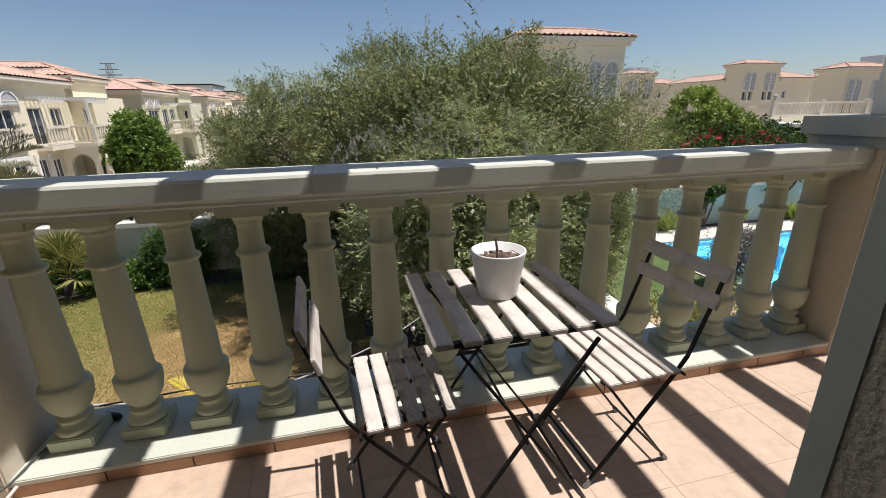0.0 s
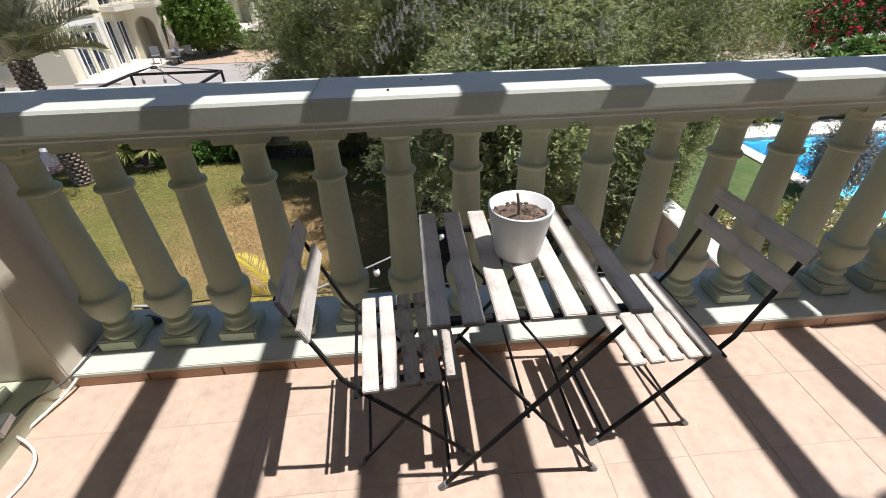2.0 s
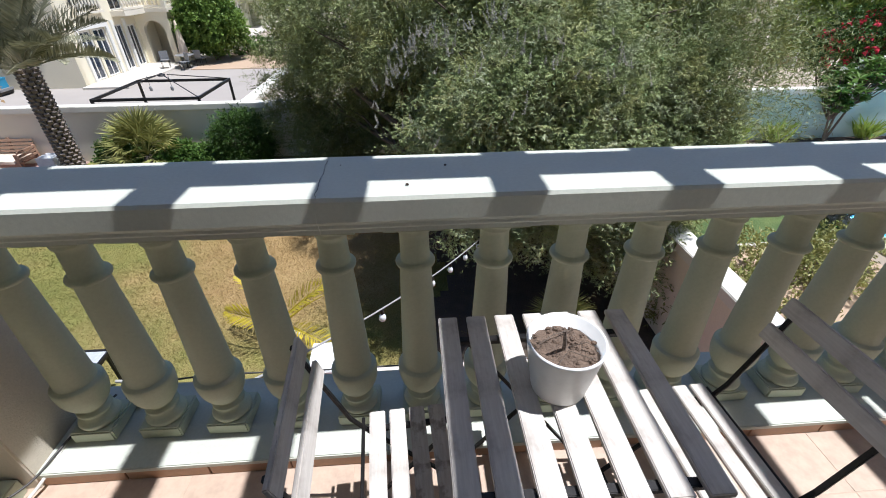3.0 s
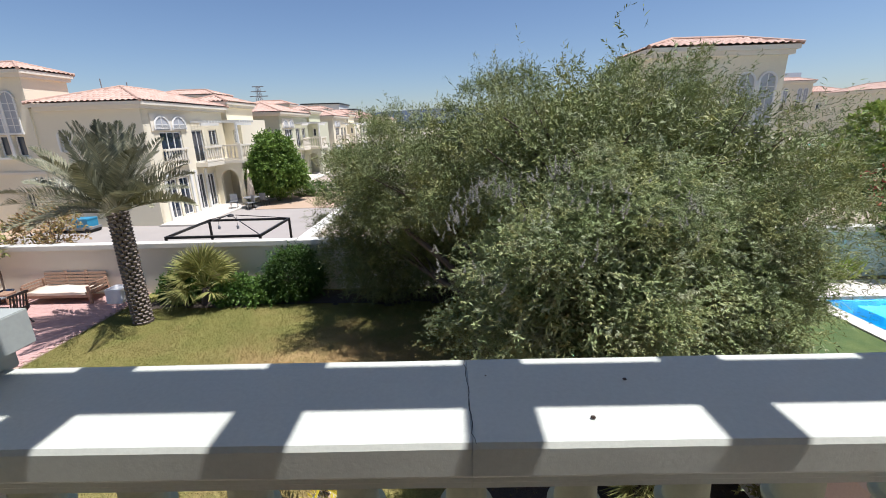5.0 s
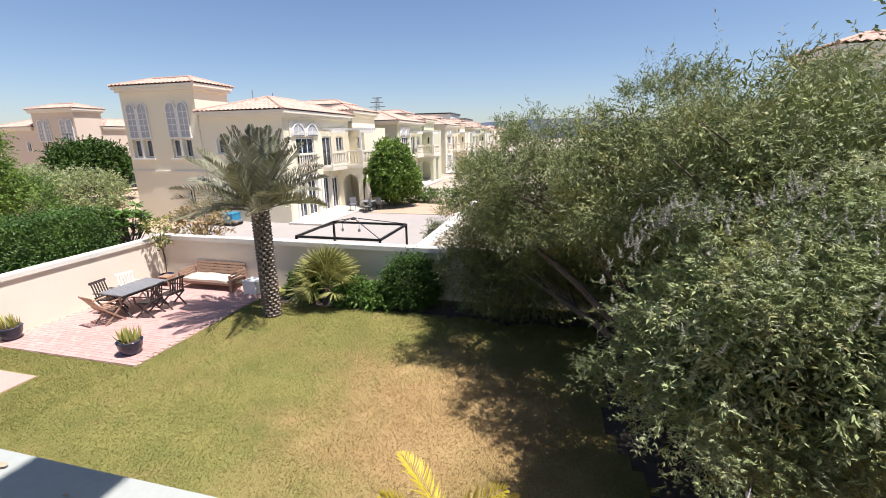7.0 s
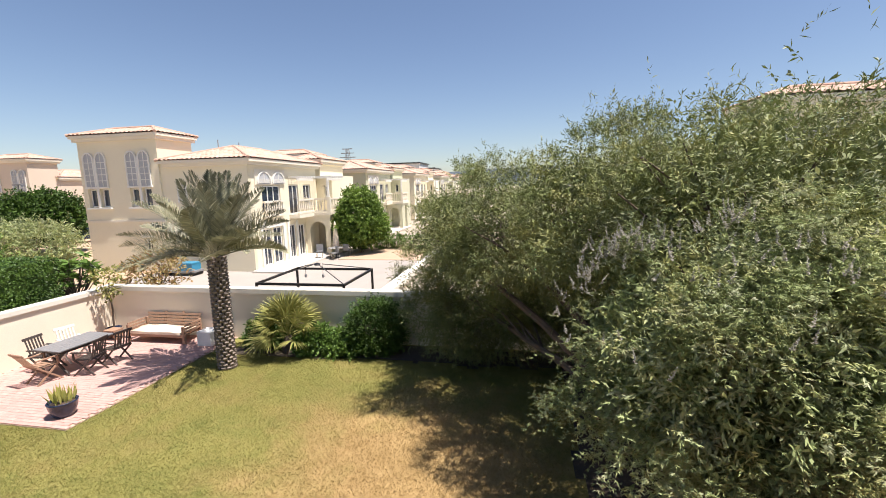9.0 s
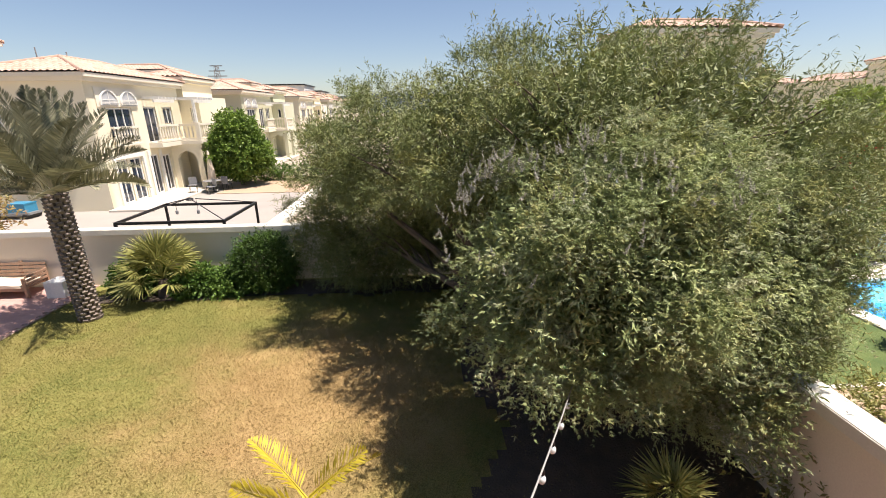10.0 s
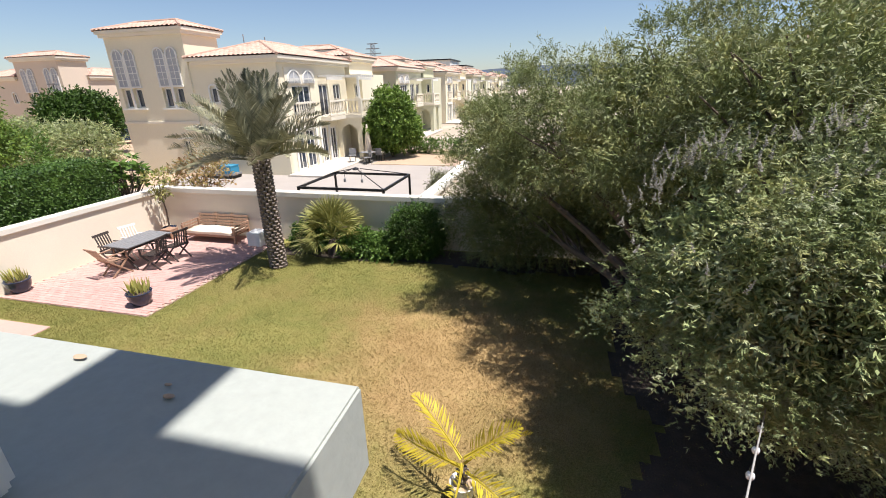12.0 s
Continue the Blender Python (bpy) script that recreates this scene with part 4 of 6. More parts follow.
def fan_palm(place, r, count, label):
    ob = thing("fan_palm", place, label, "fan palm")
    part("stem", lathe(bmesh.new(), [(0.2, -0.05), (0.18, 0.2), (0.1, 0.5)], 12), PALM_BARK, ob)
    shapes = []
    for _ in range(4):
        a = np.linspace(-2.0, 2.0, 30) + rng.normal(size=30) * 0.03
        base = np.zeros((30, 3)) + np.array([r * 0.55, 0, 0])
        way = unit(np.stack([np.cos(a), np.sin(a), 0.12 * rng.normal(size=30) - 0.15 * np.abs(a)], 1))
        sd = unit(np.cross(way, np.array([0, 0, 1.0])))
        L = (rng.uniform(0.55, 0.75) * (1 - 0.06 * a ** 2))[:, None]
        mid, tip = base + way * L * 0.5, base + way * L - np.array([0, 0, 0.10])
        q1 = np.stack([base, mid + sd * 0.02 + np.array([0, 0, 0.01]), tip, mid - sd * 0.02], 1)
        t = np.linspace(0, 1, 4)
        st = np.stack([r * 0.55 * t, 0 * t, 0 * t], 1)
        w = np.array([0, 0.012, 0])
        q2 = np.stack([st[:-1] - w, st[:-1] + w, st[1:] + w, st[1:] - w], 1)
        shapes.append(quads_mesh("fan", np.concatenate([q1, q2])))
    for k in range(count):
        f = (k + 0.5) / count
        fr = mesh_part("fan_leaf", shapes[k % 4], FAN_LEAF, ob)
        fr.matrix_basis = pose(0, 0, 0.45 + 0.15 * (1 - f), 0, 0, 137.5 * k + rnd.uniform(-10, 10)) @ pose(0, 0, 0, rnd.uniform(-30, 30), -(86 - 84 * f), 0)
    return ob


fan_palm((-7.15, 13.05, G), 1.25, 34, "bushy fan palm with split yellow-green leaves")
fan_palm((2.5, 5.7, G), 0.7, 16, "small yellowing fan palm at the foot of the wall").scale = (0.6, 0.6, 0.6)


# ---- shrubs and hedges ----
def shrub(name, place, blobs, label, category, mat, clumps, leaf_len, leaf_w, twigs=9, leaves=8, twig_len=0.2, clump_r=0.22, stem=True, flowers=None):
    ob = thing(name, place, label, category)
    if stem:
        bm = bmesh.new()
        for b in blobs:
            tube(bm, [(0.04 * rnd.uniform(-1, 1), 0.04 * rnd.uniform(-1, 1), -0.05), (b[0] * 0.5, b[1] * 0.5, b[2] * 0.6), (b[0], b[1], b[2] + b[5] * 0.4)], [0.035, 0.026, 0.01], 7)
            for _ in range(5):
                d = Vector((rnd.gauss(0, 1), rnd.gauss(0, 1), rnd.gauss(0.3, 0.8))).normalized()
                tube(bm, [(b[0] * 0.6, b[1] * 0.6, b[2] * 0.7), (b[0] + d.x * b[3] * 0.85, b[1] + d.y * b[4] * 0.85, b[2] + d.z * b[5] * 0.85)], [0.014, 0.005], 5)
        part("stem", bm, BARK, ob)
    q = sprays(blobs, clumps, twigs, leaves, twig_len, leaf_len, leaf_w, clump_r)
    mesh_part("foliage", quads_mesh("foliage", q), mat, ob)
    if flowers:
        mt, cnt, size = flowers
        q = sprays(blobs, cnt, 3, 6, 0.05, size, size * 0.8, 0.1)
        mesh_part("blossom", quads_mesh("blossom", q), mt, ob)["kind"] = "stuff"
    return ob


def plumeria(place, blobs, label, category, tips, size=0.19, bloom=0.5):
    """Bare forked stems ending in rosettes of broad leaves, some with a cluster of white flowers."""
    ob = thing("plumeria", place, label, category)
    bm = bmesh.new()
    lq, fq = [], []
    for b in blobs:
        c = Vector(b[:3])
        fork = Vector((b[0] * 0.5, b[1] * 0.5, b[2] * 0.55))
        tube(bm, [(0.05 * rnd.uniform(-1, 1), 0.05 * rnd.uniform(-1, 1), -0.05), fork], [0.04, 0.03], 7)
        for _ in range(max(3, tips // len(blobs))):
            d = Vector((rnd.gauss(0, 1), rnd.gauss(0, 1), rnd.gauss(0.3, 0.8))).normalized() * rnd.uniform(0.45, 1.0)
            e = c + Vector((d.x * b[3], d.y * b[4], d.z * b[5]))
            tube(bm, [fork, fork.lerp(e, 0.55) - Vector((0, 0, 0.1)), e], [0.022, 0.016, 0.012], 6)
            n = 16
            a = rng.random(n) * 6.28
            w = unit(np.stack([np.cos(a), np.sin(a), rng.uniform(-0.35, 0.7, n)], 1))
            lq.append(leaf_quads(np.array(e) + w * 0.02, w, size * rng.uniform(0.75, 1.3, n), size * rng.uniform(0.3, 0.42, n)))
            if rnd.random() < bloom:
                w = unit(rng.normal(size=(14, 3)) + np.array([0, 0, 0.8]))
                fq.append(leaf_quads(np.array(e) + np.array([0, 0, 0.09]) + w * 0.05, w, np.full(14, 0.06), np.full(14, 0.045)))
    part("stem", bm, BARK, ob)["kind"] = "stuff"
    mesh_part("foliage", quads_mesh("foliage", np.concatenate(lq)), GLOSSY_LEAF, ob)
    if fq:
        mesh_part("blossom", quads_mesh("blossom", np.concatenate(fq)), WHITE_FLOWER, ob)["kind"] = "stuff"
    return ob


shrub("clipped_shrub", (-4.55, 13.3, G), [(0, 0, 0.75, 0.75, 0.55, 0.75)], "dense rounded dark green clipped shrub by the wall", "shrub", HEDGE_LEAF, 420, 0.05, 0.03, clump_r=0.12)
shrub("ivy_shrub", (-5.95, 13.2, G), [(-0.35, 0, 0.3, 0.55, 0.4, 0.35), (0.4, 0, 0.25, 0.5, 0.35, 0.3)], "low bright green leafy ground cover", "shrub", GLOSSY_LEAF, 230, 0.09, 0.06, clump_r=0.12)
shrub("ivy_shrub", (-8.0, 13.45, G), [(0, 0, 0.35, 0.6, 0.4, 0.4)], "low bright green leafy ground cover", "shrub", GLOSSY_LEAF, 130, 0.09, 0.06, clump_r=0.12)
shrub("round_tree", (-12.05, 31.5, G), [(0, 0, 2.3, 1.6, 1.6, 1.5), (0.1, 0, 3.5, 1.15, 1.2, 1.05), (-0.7, 0.1, 1.7, 1.15, 1.2, 0.9), (0.75, 0.2, 1.9, 1.15, 1.2, 1.0)], "dense rounded green tree in the yard", "tree", YARD_LEAF, 760, 0.17, 0.09, clump_r=0.26, twig_len=0.32)


# ---- neighbouring houses ----
RIDGE = coat("ridge_tile", (0.48, 0.32, 0.24), (0.38, 0.235, 0.17), 0.8, 20.0, 3.0)


def hip_roof(x0, x1, y0, y1, z, pitch=0.31, step=0.075):
    """A hipped barrel-tile roof over a rectangle, as a ribbed sheet."""
    nx, ny = int((x1 - x0) / step), int((y1 - y0) / step)
    xs, ys = np.linspace(x0, x1, nx + 1), np.linspace(y0, y1, ny + 1)
    X, Y = np.meshgrid(xs, ys)
    dx, dy = np.minimum(X - x0, x1 - X), np.minimum(Y - y0, y1 - Y)
    along = np.where(dx < dy, Y, X)
    d = np.minimum(dx, dy)
    Z = z + pitch * d + 0.075 * np.abs(np.sin(along * math.pi / 0.3)) + 0.06 * (1 - (d / 0.42) % 1.0)
    co = np.stack([X, Y, Z], 2)
    me = bpy.data.meshes.new("roof")
    vs = co.reshape(-1, 3).tolist()
    w = nx + 1
    fs = [(j * w + i, j * w + i + 1, (j + 1) * w + i + 1, (j + 1) * w + i) for j in range(ny) for i in range(nx)]
    me.from_pydata(vs, [], fs)
    return me


def roof(ob, x0, x1, y0, y1, z, over=0.42):
    r = mesh_part("roof", hip_roof(x0 - over, x1 + over, y0 - over, y1 + over, z + 0.2), ROOF, ob, "terracotta barrel-tile hip roof")
    ax, bx, ay, by = x0 - over, x1 + over, y0 - over, y1 + over
    m = min(bx - ax, by - ay) / 2
    zr = z + 0.2 + 0.31 * m + 0.07
    e0, e1 = ((ax + m, ay + m, zr), (bx - m, ay + m, zr)) if bx - ax > by - ay else ((ax + m, ay + m, zr), (ax + m, by - m, zr))
    bm = bmesh.new()
    for c, e in (((ax, ay), e0), ((bx, ay), e1 if bx - ax > by - ay else e0), ((bx, by), e1), ((ax, by), e0 if bx - ax > by - ay else e1)):
        tube(bm, [(*c, z + 0.27), e], [0.085] * 2, 8)
    tube(bm, [e0, e1], [0.09] * 2, 8)
    part("ridge", bm, RIDGE, r, "rounded terracotta ridge tiles")
    part("cornice", boxes(((x0 - over + 0.06, y0 - over + 0.06, z + 0.06), (x1 + over - 0.06, y1 + over - 0.06, z + 0.235)), ((x0 - over * 0.5, y0 - over * 0.5, z - 0.12), (x1 + over * 0.5, y1 + over * 0.5, z + 0.06))), HOUSE_TRIM, r)
    return r


def frame_bars(w, h, t=0.07, d=0.08, bars=1):
    s = [((0, 0, 0), (t, d, h)), ((w - t, 0, 0), (w, d, h)), ((t, 0, h - t), (w - t, d, h)), ((t, 0, 0), (w - t, d, t))]
    for k in range(bars):
        x = t + (w - 2 * t) * (k + 1) / (bars + 1)
        s.append(((x - 0.03, 0.004, t), (x + 0.03, d - 0.004, h - t)))
    return boxes(*s)


def window(parent, m, w, h, bars=1, sill=True, name="window"):
    """A window in the local x-z plane, facing local -y, at pose m."""
    ob = part(name, frame_bars(w, h, bars=bars), WHITE_TRIM, parent)
    ob.matrix_basis = m
    part("pane", boxes(((0.05, 0.04, 0.05), (w - 0.05, 0.055, h - 0.05))), GLASS, ob)
    if sill:
        part("sill", boxes(((-0.1, -0.12, -0.09), (w + 0.1, 0.05, -0.002))), HOUSE_TRIM, ob)
    return ob


def arch_screen(parent, m, w, h):
    """An arched lattice panel with a raised rim."""
    bm = bmesh.new()
    r = w / 2
    pts = [(0, 0), (w, 0)] + [(r + r * math.cos(math.pi * k / 12), h - r + r * math.sin(math.pi * k / 12)) for k in range(13)]
    f = bm.faces.new([bm.verts.new((x, 0, z)) for x, z in pts])
    ex = bmesh.ops.extrude_face_region(bm, geom=[f])
    bmesh.ops.translate(bm, verts=[v for v in ex["geom"] if isinstance(v, bmesh.types.BMVert)], vec=(0, -0.04, 0))
    bmesh.ops.recalc_face_normals(bm, faces=bm.faces)
    ob = part("arched_screen", bm, SCREEN, parent, "arched pale lattice screen")
    ob.matrix_basis = m
    bm = bmesh.new()
    for a, b in zip(pts[1:], pts[2:] + pts[:1]):
        bar(bm, (a[0], -0.05, a[1]), (b[0], -0.05, b[1]), 0.07, 0.07, up=(0, 1, 0))
    part("rim", bm, WHITE_TRIM, ob)
    bm = bmesh.new()
    for k in range(1, 5):
        z = (h - r * 0.6) * k / 5
        bar(bm, (0.04, -0.05, z), (w - 0.04, -0.05, z), 0.03, 0.03)
    bar(bm, (r, -0.05, 0.03), (r, -0.05, h - 0.05), 0.03, 0.03)
    part("lattice", bm, WHITE_TRIM, ob)
    return ob


def small_balustrade(parent, a, b, z):
    a, b = Vector((*a, z)), Vector((*b, z))
    up = Vector((0, 0, 1))
    bm = bmesh.new()
    bar(bm, a + up * 0.95, b + up * 0.95, 0.16, 0.11)
    bar(bm, a + up * 0.08, b + up * 0.08, 0.16, 0.1)
    ob = part("balustrade", bm, HOUSE_TRIM, parent, "cream balustrade")
    n = max(2, int((b - a).length / 0.24))
    prof = [(0.05, 0.13), (0.035, 0.2), (0.062, 0.32), (0.055, 0.45), (0.035, 0.8), (0.05, 0.9)]
    me = bpy.data.meshes.new("baluster_post")
    t = lathe(bmesh.new(), prof, 8)
    t.to_mesh(me)
    t.free()
    me.materials.append(HOUSE_TRIM)
    for k in range(n):
        p = mesh_part("baluster_post", me, None, ob)
        p.location = a.lerp(b, (k + 0.5) / n)
    return ob


SOUTH = lambda x, z, y=0.0: pose(x, y, z)
EAST = lambda y, z, x=0.0: pose(x, y, z, 0, 0, 90)


def villa(place, wall, label, group="", detail=True, body=True, wing=True):
    """Local origin: the south-east corner at ground level; x grows east, y north."""
    ob = thing("house", place, label, "house", group)
    H = 6.3
    # walls, with openings right through
    if body:
        bm = bmesh.new()
        holed_wall(bm, 5.67, H, 0.25, [(1.1, 4.1, 1.6, 5.0)], pose(-5.67, 0, 0))
        part("wall", bm, wall, ob)
        east_holes = [(1.2, 3.4, 3.2, 5.0), (4.25, 3.05, 5.45, 5.05), (6.2, 3.05, 7.2, 5.05), (0.9, 0.1, 1.9, 2.4), (2.1, 0.1, 3.1, 2.4), (3.9, 0.1, 4.8, 2.4), (5.15, 0.1, 6.05, 2.3)]
        bm = bmesh.new()
        holed_wall(bm, 8.19, H, 0.25, east_holes, pose(0, 0.004, 0, 0, 0, 90))
        part("wall", bm, wall, ob)
    if wing:
        part("wall", boxes(((-11.2, 2.66, 0), (-10.95, 12.7, H)), ((-11.2, 12.75, 0), (-2.4, 13.0, H))), wall, ob)
    if body:
        part("wall", boxes(((-5.6, 0.26, H - 0.3), (-0.26, 8.1, H - 0.15))), wall, ob)
        roof(ob, -5.2, 0, 0, 8.18, H)
        aw = window(ob, SOUTH(-4.555, 4.12, 0.08), 0.46, 0.86, 0)
        bm = bmesh.new()
        rim = [(-0.06, 0.0), (-0.06, 0.72)] + [(0.23 - 0.29 * math.cos(math.pi * k / 10), 0.72 + 0.29 * math.sin(math.pi * k / 10)) for k in range(1, 10)] + [(0.52, 0.72), (0.52, 0.0)]
        for p, q in zip(rim, rim[1:]):
            bar(bm, (p[0], -0.11, p[1]), (q[0], -0.11, q[1]), 0.09, 0.05, up=(0, 1, 0))
        part("arched_rim", bm, WHITE_TRIM, aw)
    elif wing:
        part("wall", boxes(((-6.92, 2.7, 0), (-6.7, 12.7, H))), wall, ob)
    if wing:
        roof(ob, -11.1, -6.52, 2.72, 12.9, H - 0.05)
    # corner tower
    pairs = (-10.86, -7.84)
    holes = [(x + k + 11.2, 3.9, x + k + 11.82, 5.03) for x in pairs for k in (0, 0.88)] + [(3.95, 1.0, 4.5, 2.0)]
    tw = part("tower", holed_wall(bmesh.new(), 5.53, 7.95, 0.25, holes, pose(-11.2, -0.1, 0)), wall, ob)
    part("side", boxes(((-5.92, 0.152, 0), (-5.672, 2.65, 7.95)), ((-11.2, 0.152, 0), (-10.95, 2.65, 7.95)), ((-10.95, 2.4, 6.3), (-5.92, 2.65, 7.95))), wall, tw)
    roof(ob, -11.2, -5.67, -0.1, 2.65, 7.95, 0.33)
    part("belt_course", boxes(((-11.25, -0.16, 2.98), (-5.62, -0.1015, 3.12))), HOUSE_TRIM, tw)
    for x in pairs:
        for k in (0, 0.88):
            arch_screen(ob, SOUTH(x + k, 5.15, -0.102), 0.7, 2.02)
            window(ob, SOUTH(x + k + 0.02, 3.92, 0.06), 0.58, 1.09, 0, False)
        part("mullion", boxes(((x + 0.72, -0.16, 3.9), (x + 0.86, -0.102, 5.05)), ((x + 0.72, -0.16, 5.15), (x + 0.86, -0.102, 6.85))), WHITE_TRIM, ob)
        part("sill", boxes(((x - 0.1, -0.24, 3.8), (x + 1.68, -0.102, 3.898))), WHITE_TRIM, ob)
        part("lintel", boxes(((x - 0.06, -0.2, 5.055), (x + 1.64, -0.102, 5.145))), WHITE_TRIM, ob)
    window(ob, SOUTH(-7.23, 1.02, 0.02), 0.51, 0.96, 1)
    part("window_hood", boxes(((-7.45, -0.2, 2.06), (-6.5, -0.102, 2.16))), WHITE_TRIM, tw)
    if detail:
        # garden front: upper windows, lunette panel, doors
        window(ob, EAST(1.22, 3.42, -0.06), 1.96, 1.56, 2)
        part("panel", boxes(((0.001, 0.55, 5.03), (0.06, 3.75, 5.95))), HOUSE_TRIM, ob)
        for y in (0.75, 2.3):
            arch_screen(ob, EAST(y, 5.1, 0.062), 1.3, 0.72)
        small_balustrade(ob, (0.14, 1.1), (0.14, 3.3), 3.05)
        for y, w in ((4.27, 1.16), (6.22, 0.96)):
            window(ob, EAST(y, 3.07, -0.06), w, 1.97, 1, False, "glass_door")
        for y, w, h in ((0.92, 0.96, 2.26), (2.12, 0.96, 2.26), (3.92, 0.86, 2.26), (5.17, 0.86, 2.16)):
            window(ob, EAST(y, 0.12, -0.06), w, h, 1, False, "glass_door")
        part("door_surround", boxes(((0.001, 0.7, 0), (0.1, 0.88, 2.65)), ((0.001, 3.14, 0), (0.1, 3.34, 2.65)), ((0.001, 0.885, 2.43), (0.1, 3.135, 2.65)), ((0.001, 3.65, 0), (0.1, 3.86, 2.65)), ((0.001, 4.84, 0), (0.1, 5.04, 2.65))), WHITE_TRIM, ob)
        part("terrace", boxes(((0.001, -0.4, -0.02), (2.2, 8.7, 0.1))), STONE, ob)
        # balcony in front of the doors
        part("balcony_slab", boxes(((0.001, 4.1, 2.8), (0.75, 6.25, 3.05))), HOUSE_TRIM, ob)
        small_balustrade(ob, (0.66, 4.15), (0.66, 6.25), 3.05)
        # arched porch with a terrace on it
        ph, P0, P1 = 2.6, 6.25, 8.7
        pw = part("porch", boxes(((0.002, P0, 0), (0.3, P0 + 0.3, ph)), ((1.5, P0, 0), (1.85, P0 + 0.3, ph)), ((1.6, P1 - 0.4, 0), (1.85, P1, ph)), ((0.002, P0, ph + 0.002), (1.9, P1, 3.05))), wall, ob)
        bm = bmesh.new()
        n = 12
        cx, r, zs = 0.9, 0.6, 1.8
        for k in range(n):
            a0, a1 = math.pi * k / n, math.pi * (k + 1) / n
            p = [(cx + r * math.cos(a0), zs + r * math.sin(a0)), (cx + r * math.cos(a1), zs + r * math.sin(a1))]
            lo = [bm.verts.new((x, y, z)) for y in (P0, P0 + 0.3) for x, z in p]
            hi = [bm.verts.new((x, y, ph)) for y in (P0, P0 + 0.3) for x, z in p]
            for f in ((lo[0], lo[1], hi[1], hi[0]), (lo[2], hi[2], hi[3], lo[3]), (lo[0], lo[2], lo[3], lo[1])):
                bm.faces.new(f)
        bmesh.ops.recalc_face_normals(bm, faces=bm.faces)
        part("arch", bm, wall, pw)
        part("lip", boxes(((0.002, P0 - 0.1, 2.85), (2.0, P0, 3.05)), ((1.9, P0, 2.85), (2.0, P1, 3.05))), HOUSE_TRIM, pw)
        small_balustrade(ob, (0.1, P0 + 0.08), (1.85, P0 + 0.08), 3.05)
        small_balustrade(ob, (1.85, P0 + 0.08), (1.85, P1), 3.05)
        for x in (0.0, 1.74):
            part("corner_post", boxes(((x, P0 - 0.04, 3.05), (x + 0.22, P0 + 0.18, 4.12))), HOUSE_TRIM, ob)
        pg = part("pergola", boxes(((1.7, P0 + 0.1, 5.3), (1.82, P1, 5.48)), ((1.7, P0 + 0.1, 4.12), (1.84, P0 + 0.24, 5.3)), ((0.62, 4.2, 5.3), (0.72, 6.3, 5.46))), WHITE_TRIM, ob, "white pergola")
        me = None
        for k in range(7):
            if me is None:
                me = part("pergola_slat", boxes(((0, -0.04, 0), (2.05, 0.04, 0.13))), WHITE_TRIM, pg).data
                s = pg.children[-1]
            else:
                s = mesh_part("pergola_slat", me, None, pg)
            s.location = (0.02, P0 + 0.2 + 0.34 * k, 5.485)
        for k in range(6):
            s = mesh_part("pergola_slat", me, None, pg)
            s.matrix_basis = pose(0.02, 4.3 + 0.36 * k, 5.465) @ Matrix.Diagonal((0.45, 1, 1, 1))
    if body:
        # rear block behind the porch, with a lower wing
        part("wall", boxes(((-2.3, 8.72, 0), (0.12, 8.97, 6.7)), ((-0.13, 8.975, 0), (0.12, 13, 6.7)), ((-2.3, 12.75, 0), (-0.135, 13, 6.7)), ((-2.3, 8.2, 0), (-0.26, 8.715, H))), wall, ob)
        part("wing", holed_wall(bmesh.new(), 0.9, 5.7, 0.25, [(0.28, 4.1, 0.66, 5.0)], pose(0.122, 8.72, 0)), wall, ob)
        part("wall", boxes(((0.77, 8.975, 0), (1.02, 13, 5.7)), ((0.122, 8.975, 5.5), (0.768, 13, 5.7))), wall, ob)
        window(ob, SOUTH(0.41, 4.11, 8.82), 0.36, 0.88, 0)
        roof(ob, -2.3, 0.12, 8.72, 13.0, 6.7, 0.33)
    return ob


HX, HY = -15.75, 24.3
home = villa((HX, HY, G), HOUSE_WALL, "two-storey cream villa with a corner tower, arched screens and terracotta roof", "row of villas")
h2 = villa((HX + 0.15, HY + 18.4, G), HOUSE_WALL_B, "two-storey pale green villa with balcony and terracotta roof", "row of villas")
for k in range(2, 6):
    copy_thing(h2 if k % 2 else home, pose(HX + 0.2 * k, HY + 18.4 * k, G))
pink = villa((-57.45, 35.4, G), HOUSE_WALL_C, "pinkish two-storey villa with a tower beyond the trees", "", False)
for y in (2.85, 1.95, 1.05):
    arch_screen(pink, pose(-10.852, y, 5.2, 0, 0, -90), 0.75, 2.1)
pink.scale = (-1, 1, 1)
# villas to the right
tower_r = villa((60.4, 47.1, G + 1.0), HOUSE_WALL, "tall cream villa with a corner tower and arched windows", "villas across the pool", False)
mirror = villa((2.9, 20.6, G - 0.52), HOUSE_WALL, "tall cream tower house rising behind the large tree", "villas across the pool", False, False)
mirror.scale = (-1, 1, 1)
villa((58.4, 33.9, G - 0.6), HOUSE_WALL, "cream tower house beside the raised terrace", "villas across the pool", False, False, False)
copy_thing(tower_r, pose(60.4, 70.0, G + 1.6))
copy_thing(tower_r, pose(107.9, 75.0, G + 1.5))


